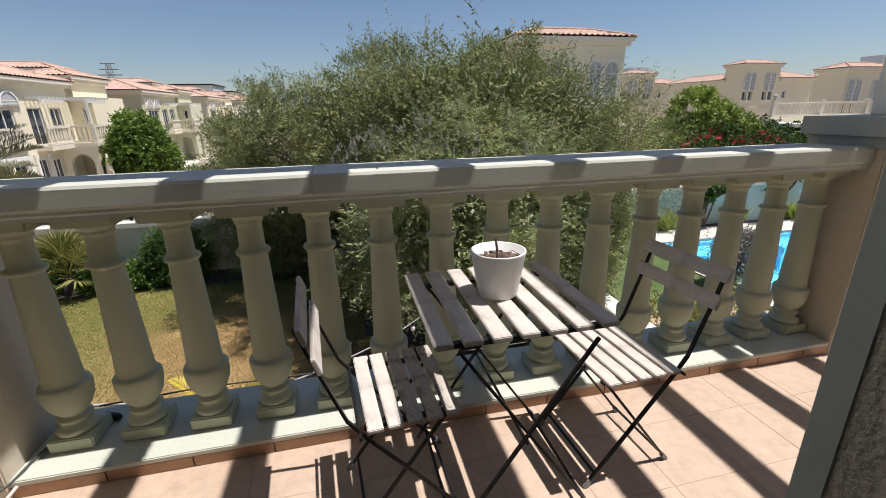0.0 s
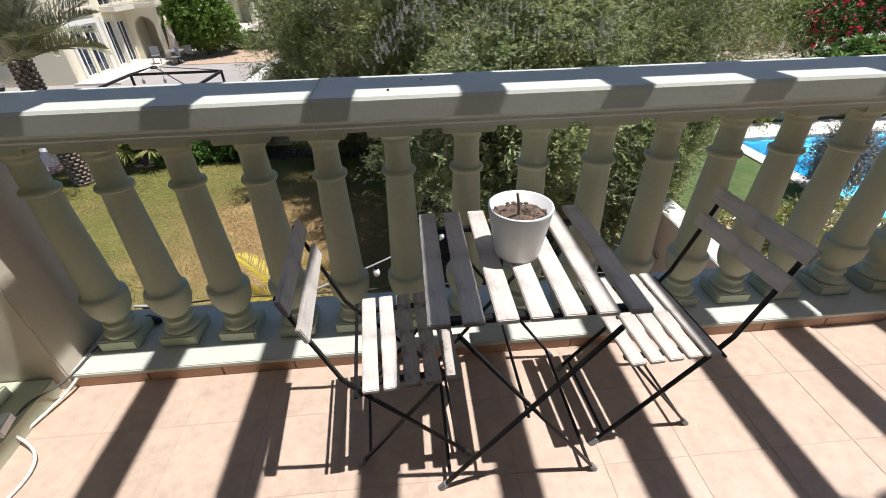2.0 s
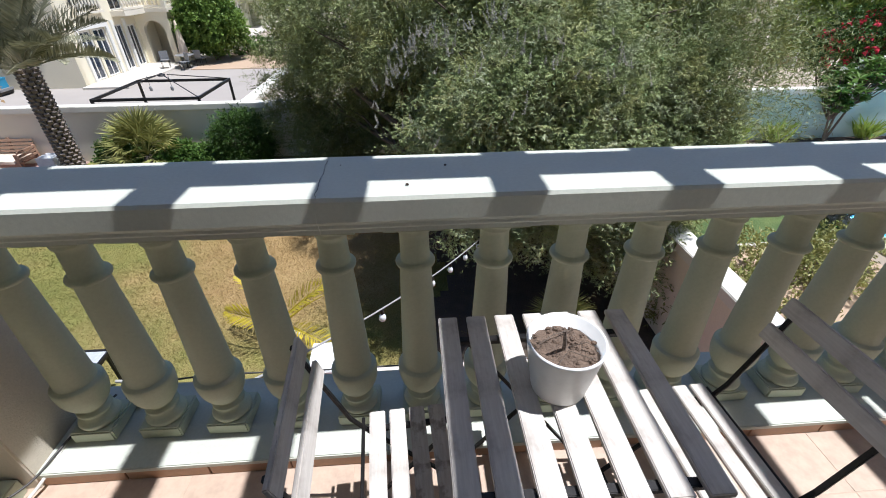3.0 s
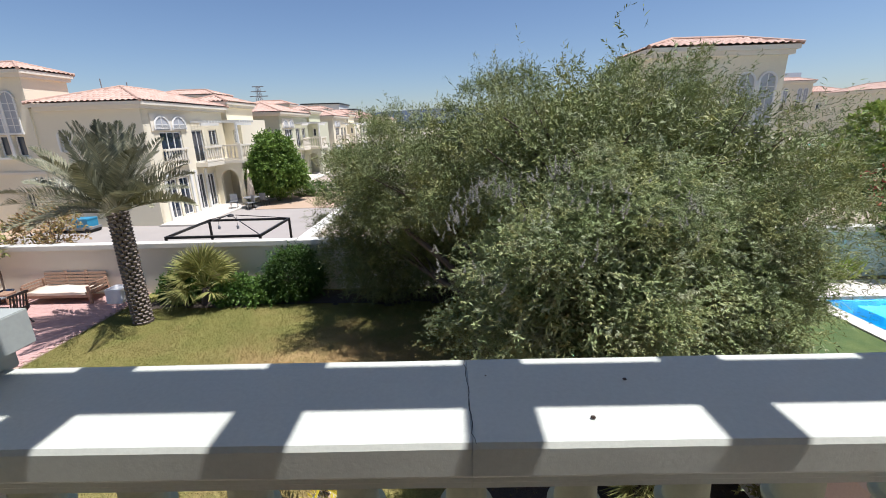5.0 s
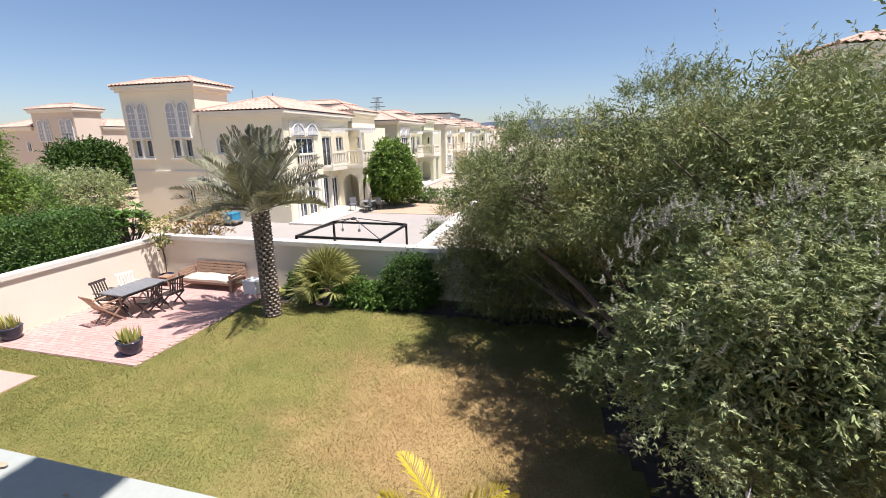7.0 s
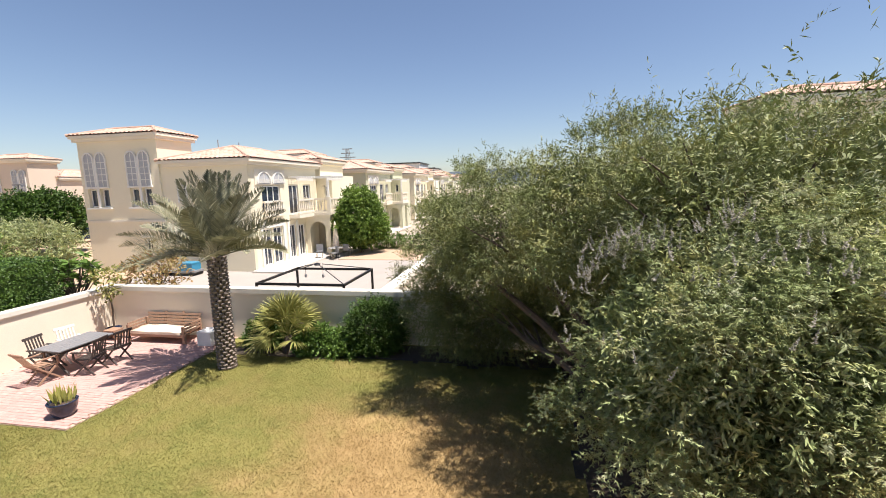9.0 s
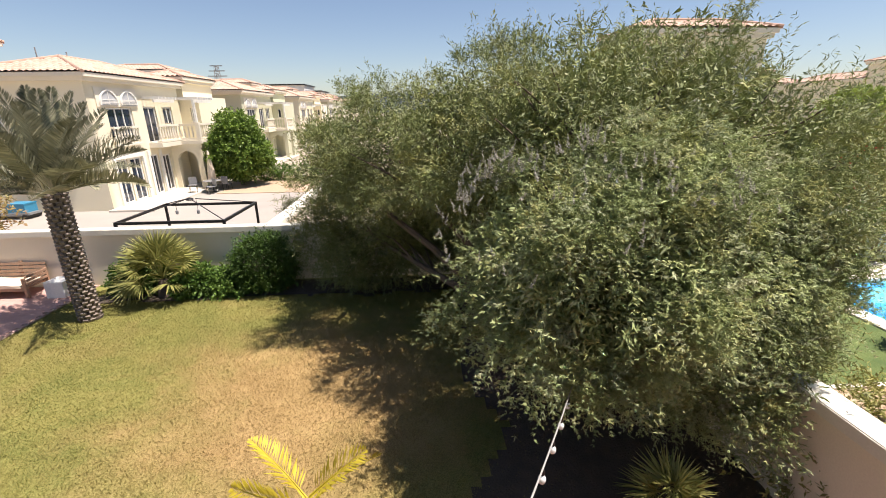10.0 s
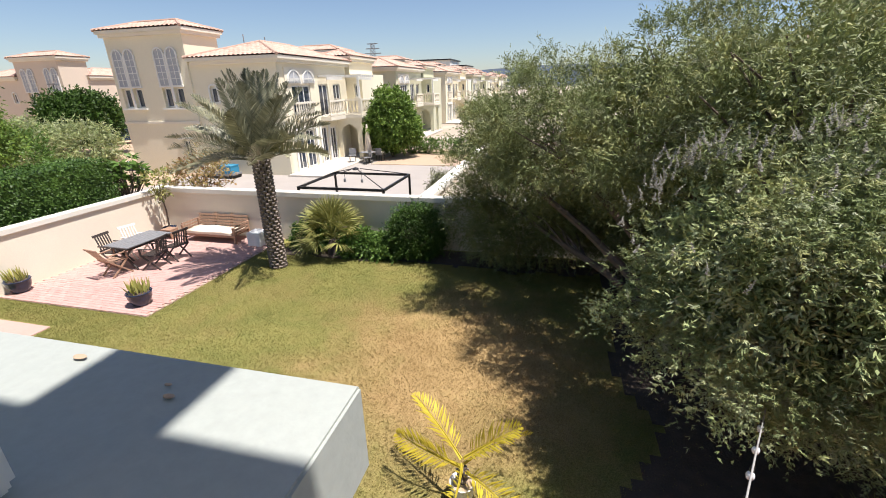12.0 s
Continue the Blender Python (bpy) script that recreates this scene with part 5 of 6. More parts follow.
# ---- gazebo, parasol and clutter in the neighbouring yard ----
gazebo = thing("gazebo_frame", (-7.54, 15.87, G), "bare black metal gazebo frame with thin roof rods", "gazebo")
GX, GY, GZ = 1.53, 1.3, 1.67
for x in (-GX, GX):
    for y in (-GY, GY):
        part("post", boxes(((x - 0.035, y - 0.035, 0), (x + 0.035, y + 0.035, GZ - 0.03)), bevel=0.004), METAL, gazebo)
for a, b in (((-GX - 0.035, -GY), (GX + 0.035, -GY)), ((-GX - 0.035, GY), (GX + 0.035, GY)), ((-GX, -GY + 0.04), (-GX, GY - 0.04)), ((GX, -GY + 0.04), (GX, GY - 0.04))):
    part("top_rail", bar(bmesh.new(), (*a, GZ), (*b, GZ), 0.06, 0.08), METAL, gazebo)
for x, y in ((-GX, -GY), (GX, -GY), (-GX, GY), (GX, GY)):
    part("roof_rod", tube(bmesh.new(), [(x, y, GZ + 0.03), (x * 0.08, y * 0.08, GZ + 0.42)], [0.016] * 2, 6), METAL, gazebo)
part("hub", lathe(bmesh.new(), [(0.1, GZ + 0.39), (0.12, GZ + 0.42), (0.1, GZ + 0.45), (0.02, GZ + 0.48)], 10), METAL, gazebo)
for x in (-0.35, 0.3):
    lan = part("lantern", lathe(bmesh.new(), [(0.02, 1.66), (0.045, 1.68), (0.045, 1.77), (0.02, 1.8)], 8), FOOT, gazebo, "small hanging glass lantern")
    part("wire", tube(bmesh.new(), [(x * 0, 0, 1.8), (0, 0, 2.1)], [0.006] * 2, 5), METAL, lan)
    lan.location = (x, -0.2, 0)

par = thing("closed_parasol", (-13.25, 29.9, G), "closed cream garden parasol on a pole", "parasol")
part("pole", tube(bmesh.new(), [(0, 0, 0), (0, 0, 2.45)], [0.025] * 2, 8), WHITE_TRIM, par)
bm = bmesh.new()
lathe(bm, [(0.2, 0.55), (0.24, 0.6), (0.16, 1.5), (0.05, 2.4), (0.01, 2.46)], 16)
for v in bm.verts:
    a = math.atan2(v.co.y, v.co.x)
    v.co.x, v.co.y = v.co.x * (1 + 0.22 * math.cos(5 * a)), v.co.y * (1 + 0.22 * math.cos(5 * a))
part("canopy", bm, CLOTH, par, smooth=True)
part("base", lathe(bmesh.new(), [(0.3, 0), (0.3, 0.06), (0.05, 0.1)], 16), STONE, par)


def yard_chair(place, rz):
    ob = thing("garden_chair", place, "dark metal garden chair by the parasol", "chair", "garden chairs in the yard", rz=rz)
    part("seat", boxes(((-0.22, -0.22, 0.42), (0.22, 0.22, 0.46)), bevel=0.01), GREY_WOOD, ob)
    part("backrest", boxes(((-0.22, 0.19, 0.47), (0.22, 0.23, 0.9)), bevel=0.01), GREY_WOOD, ob)
    for x in (-0.19, 0.19):
        for y in (-0.19, 0.19):
            part("leg", tube(bmesh.new(), [(x, y, 0), (x, y, 0.42)], [0.014] * 2, 6), METAL, ob)
    return ob


c0 = yard_chair((-13.9, 28.7, G + 0.1), 20)
copy_thing(c0, pose(-12.8, 28.6, G, 0, 0, -40))
copy_thing(c0, pose(-12.4, 29.9, G, 0, 0, 170))
yt = thing("garden_table", (-12.95, 29.2, G), "round grey garden table by the parasol", "table")
part("tabletop", lathe(bmesh.new(), [(0.5, 0.7), (0.52, 0.715), (0.5, 0.73)], 24), GREY_WOOD, yt)
part("pedestal", lathe(bmesh.new(), [(0.25, 0), (0.05, 0.06), (0.04, 0.7)], 12), METAL, yt)

BLUE = plain("blue_plastic", (0.03, 0.22, 0.36), 0.4)
bl = thing("storage_crate", (-19.7, 23.2, G), "blue plastic crate stacked on a low grey trolley", "crate")
part("trolley", boxes(((-1.1, -0.4, 0.18), (1.1, 0.4, 0.3)), bevel=0.02), GREY_WOOD, bl)
for x in (-0.9, 0.9):
    part("wheel", tube(bmesh.new(), [(x, -0.42, 0.12), (x, 0.42, 0.12)], [0.12] * 2, 12), METAL, bl)
part("crate", boxes(((0.1, -0.35, 0.302), (0.95, 0.35, 0.72)), ((0.08, -0.37, 0.68), (0.97, 0.37, 0.74))), BLUE, bl)
shrub("yard_plant", (-5.4, 20.0, G), [(0, 0, 0.5, 0.45, 0.5, 0.5)], "grey-green spiky plant in the yard", "shrub", PALM_LEAF, 60, 0.28, 0.03, 7, 7, 0.25, 0.2)
shrub("yard_hedge", (-11.0, 33.5, G), [(-1, 0, 0.6, 1.6, 0.6, 0.7), (2.5, 0, 0.5, 2.4, 0.5, 0.6)], "low green shrubs at the end of the yard", "shrub", GLOSSY_LEAF, 300, 0.1, 0.05)

# ---- patio ----
patio = tagged(part("ground_patio", boxes(((WALL_L, 8.6, G - 0.1), (-9.5, WALL_B, G + 0.022))), GROUT), "brick patio in the garden corner", "patio", kind="structure")
path = slab("ground_path", (WALL_L, 3.5, G - 0.1), (-11.25, 7.8, G + 0.025), coat("pink_paving", (0.50, 0.32, 0.26), (0.44, 0.27, 0.22), 0.85, 25.0, 2.0), "pinkish paved strip beside the lawn", "paving")

# dining set on the patio
dt = thing("dining_table", (-12.4, 11.25, G + 0.045), "dark garden dining table with a worn grey top", "table", rz=-3)
dt.scale = (1, 0.76, 1)
for k in range(6):
    part("top_board", boxes(((-0.45 + 0.15 * k, -0.95, 0.71), (-0.306 + 0.15 * k, 0.95, 0.742)), bevel=0.004), GREY_WOOD, dt)
part("apron", boxes(((-0.38, -0.8, 0.63), (-0.35, 0.8, 0.708)), ((0.35, -0.8, 0.63), (0.38, 0.8, 0.708)), ((-0.35, -0.8, 0.63), (0.35, -0.77, 0.708)), ((-0.35, 0.77, 0.63), (0.35, 0.8, 0.708))), DARK_WOOD, dt)
for y in (-0.7, 0.7):
    part("leg", bar(bmesh.new(), (-0.35, y, 0), (0.33, y, 0.64), 0.05, 0.06), DARK_WOOD, dt)
    part("leg", bar(bmesh.new(), (0.35, y + 0.052, 0), (-0.33, y + 0.052, 0.64), 0.05, 0.06), DARK_WOOD, dt)


def patio_chair(place, rz, mat, label, lean=14):
    ob = thing("folding_armchair", place, label, "chair", "chairs round the garden table", rz=rz)
    for k in range(5):
        part("seat_slat", boxes(((-0.24, -0.22 + 0.09 * k, 0.415), (0.24, -0.145 + 0.09 * k, 0.435)), bevel=0.003), mat, ob)
    back = pose(0, 0.22, 0.43, -lean, 0, 0)
    part("back_rail", box(bmesh.new(), (-0.26, -0.015, 0.46), (0.26, 0.015, 0.53), back, 0.004), mat, ob)
    part("back_rail", box(bmesh.new(), (-0.26, -0.015, 0.03), (0.26, 0.015, 0.08), back, 0.004), mat, ob)
    for k in range(6):
        x = -0.2 + 0.08 * k
        part("back_slat", box(bmesh.new(), (x - 0.016, -0.01, 0.075), (x + 0.016, 0.01, 0.465), back), mat, ob)
    for x in (-0.255, 0.255):
        part("leg", bar(bmesh.new(), (x, -0.26, 0), (x, 0.24, 0.46), 0.03, 0.04), mat, ob)
        part("leg", bar(bmesh.new(), (x * 0.88, 0.27, 0), (x * 0.88, -0.24, 0.44), 0.03, 0.04), mat, ob)
        part("armrest", boxes(((x - 0.03, -0.26, 0.62), (x + 0.03, 0.26, 0.645)), bevel=0.004), mat, ob)
        part("arm_post", boxes(((x - 0.018, -0.22, 0.43), (x + 0.018, -0.185, 0.618))), mat, ob)
    return ob


Z1 = G + 0.045
patio_chair((-13.05, 10.98, Z1), 95, DARK_WOOD, "dark slatted folding armchair at the garden table")
patio_chair((-13.05, 11.7, Z1), 80, WHITE_TRIM, "pale slatted folding armchair at the garden table")
patio_chair((-11.65, 11.72, Z1), -95, DARK_WOOD, "dark slatted folding armchair at the garden table")
patio_chair((-11.7, 11.02, Z1), -80, DARK_WOOD, "dark slatted folding armchair at the garden table")
patio_chair((-12.42, 10.4, Z1), 172, TEAK, "reclined bleached teak folding armchair at the table's end", 32)

db = thing("daybed", (-11.75, 13.48, Z1), "teak slatted daybed with a rumpled cream mattress", "daybed")
db.scale = (1.2, 1, 1)
part("seat_frame", boxes(((-0.85, -0.35, 0.2), (0.85, -0.31, 0.3)), ((-0.85, 0.36, 0.2), (0.85, 0.4, 0.3)), ((-0.81, -0.31, 0.24), (0.81, 0.36, 0.28))), TEAK, db)
for x in (-0.83, 0.83):
    for y in (-0.33, 0.38):
        part("leg", boxes(((x - 0.03, y - 0.03, 0), (x + 0.03, y + 0.03, 0.6 if y > 0 else 0.55))), TEAK, db)
for k in range(5):
    part("back_slat", box(bmesh.new(), (-0.82, -0.012, 0.05 + 0.1 * k), (0.82, 0.012, 0.12 + 0.1 * k), pose(0, 0.37, 0.24, -10)), TEAK, db)
for x in (-0.86, 0.86):
    for k in range(3):
        part("arm_slat", boxes(((x - 0.012, -0.3, 0.34 + 0.1 * k), (x + 0.012, 0.35, 0.4 + 0.1 * k))), TEAK, db)
for x in (-0.27, 0.27):
    part("back_post", box(bmesh.new(), (x - 0.03, -0.02, 0), (x + 0.03, 0.02, 0.56), pose(0, 0.395, 0.24, -10)), TEAK, db)
bm = bmesh.new()
box(bm, (-0.78, -0.36, 0.284), (0.74, 0.33, 0.36))
bmesh.ops.subdivide_edges(bm, edges=bm.edges[:], cuts=9, use_grid_fill=True)
for v in bm.verts:
    if v.co.z > 0.3:
        v.co.z += 0.03 * noise.noise(v.co * 5) + 0.05 * max(0, noise.noise(v.co * 2.3 + Vector((4, 0, 0))))
    v.co.x += 0.025 * noise.noise(v.co * 4 + Vector((0, 9, 0)))
part("mattress", bm, CLOTH, db, "rumpled cream mattress cover", True)
slab_cube = thing("side_cube", (-9.98, 13.3, Z1), "white cube side table beside the daybed", "side table")
part("body", boxes(((-0.24, -0.24, 0), (0.24, 0.24, 0.45)), bevel=0.012), WHITE_PLASTIC, slab_cube)
st = thing("step_stool", (-13.5, 13.3, Z1), "small teak step stool against the wall", "stool")
part("top", boxes(((-0.2, -0.18, 0.3), (0.2, 0.18, 0.33))), TEAK, st)
for x in (-0.18, 0.18):
    part("side", boxes(((x - 0.02, -0.16, 0), (x + 0.02, 0.16, 0.3))), TEAK, st)


def snake_pot(place):
    ob = thing("planter", place, "glazed navy bowl planter with yellow-edged snake plants", "planter", "navy planters on the patio")
    part("bowl", lathe(bmesh.new(), [(0.14, 0), (0.19, 0.04), (0.25, 0.2), (0.265, 0.31), (0.28, 0.33), (0.265, 0.345), (0.24, 0.33), (0.225, 0.29), (0.0, 0.285)], 24, cap=False), NAVY, ob, smooth=True)
    part("soil", lathe(bmesh.new(), [(0.228, 0.29), (0.12, 0.31), (0.01, 0.31)], 16, cap=False), SOIL, ob)
    n = 42
    a, r = rng.random(n) * 6.28, 0.19 * np.sqrt(rng.random(n))
    base = np.stack([r * np.cos(a), r * np.sin(a), np.full(n, 0.29)], 1)
    way = unit(np.stack([np.cos(a) * 0.32 * r / 0.19, np.sin(a) * 0.32 * r / 0.19, np.ones(n)], 1) + rng.normal(size=(n, 3)) * 0.08)
    mesh_part("foliage", quads_mesh("foliage", leaf_quads(base, way, 0.26 + 0.16 * rng.random(n), np.full(n, 0.055))), SNAKE_LEAF, ob)
    return ob


sp0 = snake_pot((-10.1, 9.05, Z1))
copy_thing(sp0, pose(-13.88, 8.97, Z1, 0, 0, 70))
corner = thing("potted_plumeria", (-13.75, 13.55, Z1), "leggy young tree in a dark pot in the patio corner", "potted plant")
part("pot", lathe(bmesh.new(), [(0.15, 0), (0.21, 0.28), (0.23, 0.3), (0.2, 0.3), (0.19, 0.26), (0.0, 0.25)], 20, cap=False), NAVY, corner, smooth=True)
bm = bmesh.new()
tube(bm, [(0, 0, 0.2), (0.05, 0, 0.9), (-0.02, 0.02, 1.5), (0.05, 0.05, 2.1)], [0.03, 0.025, 0.02, 0.012], 7)
tube(bm, [(0, 0, 1.2), (-0.3, 0.1, 1.7)], [0.015, 0.008], 6)
tube(bm, [(0, 0, 1.3), (0.3, -0.1, 1.8)], [0.015, 0.008], 6)
part("stem", bm, BARK, corner)
mesh_part("foliage", quads_mesh("foliage", sprays([(0.05, 0, 1.85, 0.32, 0.3, 0.45)], 22, 3, 5, 0.15, 0.15, 0.06, 0.12)), FAN_LEAF, corner)

# white pot of the yellow palm, white box, lounger edge, paved strip under the balcony
yp = thing("white_planter", (-1.62, 5.75, G + 0.02), "round white planter on the paving edge", "planter")
part("body", lathe(bmesh.new(), [(0.11, 0), (0.15, 0.28), (0.16, 0.3), (0.145, 0.3), (0.135, 0.26), (0.0, 0.255)], 24, cap=False), CERAMIC, yp, smooth=True)
part("soil", lathe(bmesh.new(), [(0.138, 0.258), (0.01, 0.265)], 16, cap=False), SAND, yp)
wbx = thing("garden_box", (-0.88, 5.05, G + 0.04), "white plastic garden box with a sloping lid", "storage box")
part("body", boxes(((-0.23, -0.22, 0), (0.23, 0.22, 0.45)), bevel=0.01), WHITE_PLASTIC, wbx)
part("lid", box(bmesh.new(), (-0.25, -0.24, 0.0), (0.25, 0.24, 0.05), pose(0, 0, 0.475, 6), 0.01), WHITE_PLASTIC, wbx)
lt = thing("low_table", (-4.15, 4.85, G + 0.02), "grey-topped outdoor table with a dark edge on the lawn", "table")
part("tabletop", boxes(((-0.42, -0.36, 0.68), (0.42, 0.36, 0.7)), bevel=0.004), plain("grey_panel", (0.42, 0.43, 0.45), 0.4), lt)
part("rim", boxes(((-0.45, -0.39, 0.66), (-0.42, 0.39, 0.71)), ((0.42, -0.39, 0.66), (0.45, 0.39, 0.71)), ((-0.42, -0.39, 0.66), (0.42, -0.36, 0.71)), ((-0.42, 0.36, 0.66), (0.42, 0.39, 0.71))), METAL, lt)
for x in (-0.4, 0.4):
    for y in (-0.34, 0.34):
        part("leg", boxes(((x - 0.02, y - 0.02, 0), (x + 0.02, y + 0.02, 0.66))), METAL, lt)
slab("ground_terrace", (-1.75, -0.2, G - 0.1), (WALL_R, 5.2, G + 0.03), coat("red_paving", (0.30, 0.13, 0.10), (0.22, 0.09, 0.07), 0.85, 25.0, 3.0), "dull red brick paving under the balcony", "paving")
slab("trim_terrace_edge", (-1.82, 5.2, G - 0.1), (WALL_R, 5.3, G + 0.05), STONE, "pale kerb at the edge of the paving", "kerb")

# ---- string of lights ----
WIRE = plain("grey_wire", (0.32, 0.31, 0.29), 0.6)
BULB = plain("bulb_glass", (0.72, 0.72, 0.7), 0.12, 0.0, 0.05, 10.0, 0.8)
lights = thing("string_light", (0, 0, 0), "grey cable with clear festoon bulbs from balcony to tree", "string lights")


def string_point(s):
    a, b = Vector((-0.55, 2.37, -0.06)), Vector((1.3, 5.95, -1.42))
    p = a.lerp(b, s)
    p.z -= 0.12 * (1 - (2 * s - 1) ** 2)
    return p


string_pts = [Vector((-0.98, 2.36, 0.08)), Vector((-0.75, 2.36, 0.06))] + [string_point(k / 14) for k in range(15)]
cable("cable", string_pts, 0.007, WIRE, "", "", lights)
for k in range(8):
    p = string_point(0.1 + 0.115 * k)
    b = part("bulb", lathe(bmesh.new(), [(0.012, -0.05), (0.026, -0.07), (0.03, -0.09), (0.024, -0.112), (0.008, -0.125)], 12), BULB, lights, smooth=True)
    b.location = p
    s = part("socket", lathe(bmesh.new(), [(0.012, 0.0), (0.016, -0.01), (0.016, -0.045), (0.012, -0.05)], 10), METAL, b)

# ---- cables on the balcony ----
WCABLE = plain("white_cable", (0.66, 0.64, 0.58), 0.5)
BCABLE = plain("dark_cable", (0.05, 0.045, 0.04), 0.5)
cable("white_cable", [(-1.0, 2.2, 0.085), (-1.0, 2.06, 0.09), (-1.01, 1.95, 0.055), (-1.05, 1.87, 0.02), (-1.1, 1.75, 0.01), (-1.14, 1.6, 0.01), (-1.3, 1.3, 0.01)], 0.006, WCABLE, "white cable lying along the balcony kerb", "cable")
cable("white_lead", [(-1.12, 1.72, 0.04), (-1.02, 1.68, 0.03), (-0.96, 1.6, 0.012), (-0.98, 1.48, 0.008), (-1.06, 1.36, 0.008), (-1.16, 1.2, 0.008)], 0.0055, WCABLE, "loop of white lead from the socket box", "cable")
cable("dark_cable", [(-0.92, 2.27, 0.1), (-0.98, 2.16, 0.09), (-1.0, 2.02, 0.095), (-1.03, 1.93, 0.07), (-1.08, 1.86, 0.075), (-1.11, 1.8, 0.085), (-1.12, 1.74, 0.06)], 0.0045, BCABLE, "thin dark cable over the kerb", "cable")
cable("outer_cable", [(-0.9, 2.3, 0.11), (-0.7, 2.345, 0.09), (-0.5, 2.35, 0.1), (-0.1, 2.35, 0.085), (0.6, 2.352, 0.09), (1.6, 2.352, 0.085)], 0.004, BCABLE, "thin dark cable along the outer edge of the kerb", "cable")
plug = thing("cable_connector", (-0.83, 2.24, 0.076), "black cable connector lying behind a baluster", "connector", rz=-25)
part("body", tube(bmesh.new(), [(-0.045, 0, 0.016), (-0.03, 0, 0.016), (0.03, 0, 0.016), (0.045, 0, 0.016)], [0.009, 0.016, 0.016, 0.01], 10), METAL, plug)
sock = thing("socket_box", (-1.17, 1.7, 0.076), "white plastic socket box on the side kerb", "socket box", rz=12)
part("body", boxes(((-0.08, -0.045, 0), (0.08, 0.045, 0.042)), bevel=0.006), WHITE_PLASTIC, sock)
for x in (-0.04, 0.04):
    part("screw", lathe(bmesh.new(), [(0.005, 0.042), (0.004, 0.0445)], 8), FOOT, sock).location = (x, 0.02, 0)

# droppings on the rail, debris on the cap
for x, y, r in ((0.353, 2.05, 0.0045), (0.462, 2.175, 0.004), (0.16, 2.2, 0.002)):
    o = tagged(part("dropping", boxes(((-r, -r, 0), (r, r * 0.8, r)), bevel=r * 0.35), SOIL), "small dark dropping on the handrail", "debris")
    o.location = (x, y, 1.111)
for x, y, s in ((-1.262, 2.3, 0.008), (-1.127, 2.272, 0.006), (-1.14, 2.285, 0.004)):
    bm = bmesh.new()
    bmesh.ops.create_icosphere(bm, subdivisions=2, radius=s)
    for v in bm.verts:
        v.co = Vector((v.co.x, v.co.y * 0.5, (v.co.z + s) * 0.18)) * (1 + 0.5 * noise.noise(v.co * 60))
        v.co.z = max(0, v.co.z)
    o = tagged(part("dry_leaf", bm, SAND), "curled dry brown leaf on the pillar cap", "debris")
    o.location = (x, y, 1.2505)

# ---- beyond the left wall ----
slab("ground_left_plot", (-60, -5, G - 0.05), (WALL_L - 0.2, WALL_B + 40, G - 0.02), SAND, "sandy ground of the next plot", "ground")
hedge = thing("hedge", (-15.75, 7.6, G), "tall clipped dark green hedge behind the garden wall", "hedge")
mesh_part("foliage", quads_mesh("foliage", box_leaves((-0.8, -6.5, 0.1), (0.75, 5.5, 2.75), 60000, 0.075)), HEDGE_LEAF, hedge)
part("core", boxes(((-0.72, -6.4, 0), (0.67, 5.4, 2.67))), HEDGE_LEAF, hedge)
plumeria((-15.75, 14.0, G), [(0.3, 0, 2.0, 0.8, 0.6, 0.75), (-0.7, 0.2, 1.7, 0.8, 0.5, 0.7)], "open plumeria bush with white flowers behind the wall", "shrub", 52, 0.27, 0.35)
shrub("dry_bush", (-12.9, 14.75, G), [(0, 0, 2.05, 0.85, 0.4, 0.65), (-0.9, 0.1, 1.85, 0.6, 0.35, 0.55)], "thin bush with reddish dry leaves leaning over the wall", "shrub", RED_LEAF, 95, 0.13, 0.06, 4, 6, 0.25, 0.25)
shrub("street_tree", (-38.6, 30.4, G), [(0, 0, 3.0, 2.6, 2.4, 1.7), (-1.6, 0.3, 2.5, 1.5, 1.5, 1.3)], "broad dark green street tree", "tree", HEDGE_LEAF, 620, 0.22, 0.11, 9, 8, 0.45, 0.5)
shrub("oleander", (-34.0, 26.0, G), [(-4, 0, 1.2, 3.0, 2.0, 1.6), (-1.0, 1, 1.0, 2.4, 2.0, 1.5)], "loose grey-green roadside bushes", "shrub", VITEX_LEAF, 420, 0.22, 0.06, 9, 8, 0.5, 0.5)
shrub("oleander", (-31.0, 19.5, G), [(0, 0, 1.4, 2.4, 2.2, 1.7), (-3, -1, 1.6, 2.4, 2.0, 1.9), (-6, -3, 1.8, 2.6, 2.2, 2.0)], "loose green bushes with pale flowers", "shrub", GLOSSY_LEAF, 520, 0.18, 0.06, 9, 8, 0.4, 0.4, True, (WHITE_FLOWER, 40, 0.1))
shrub("street_tree", (-24.7, 14.7, G), [(0, 0, 4.6, 1.1, 1.1, 1.6), (0.3, 0.2, 3.0, 1.3, 1.2, 1.2)], "slender light green tree behind the hedge", "tree", YARD_LEAF, 330, 0.15, 0.055, 9, 8, 0.4, 0.35)


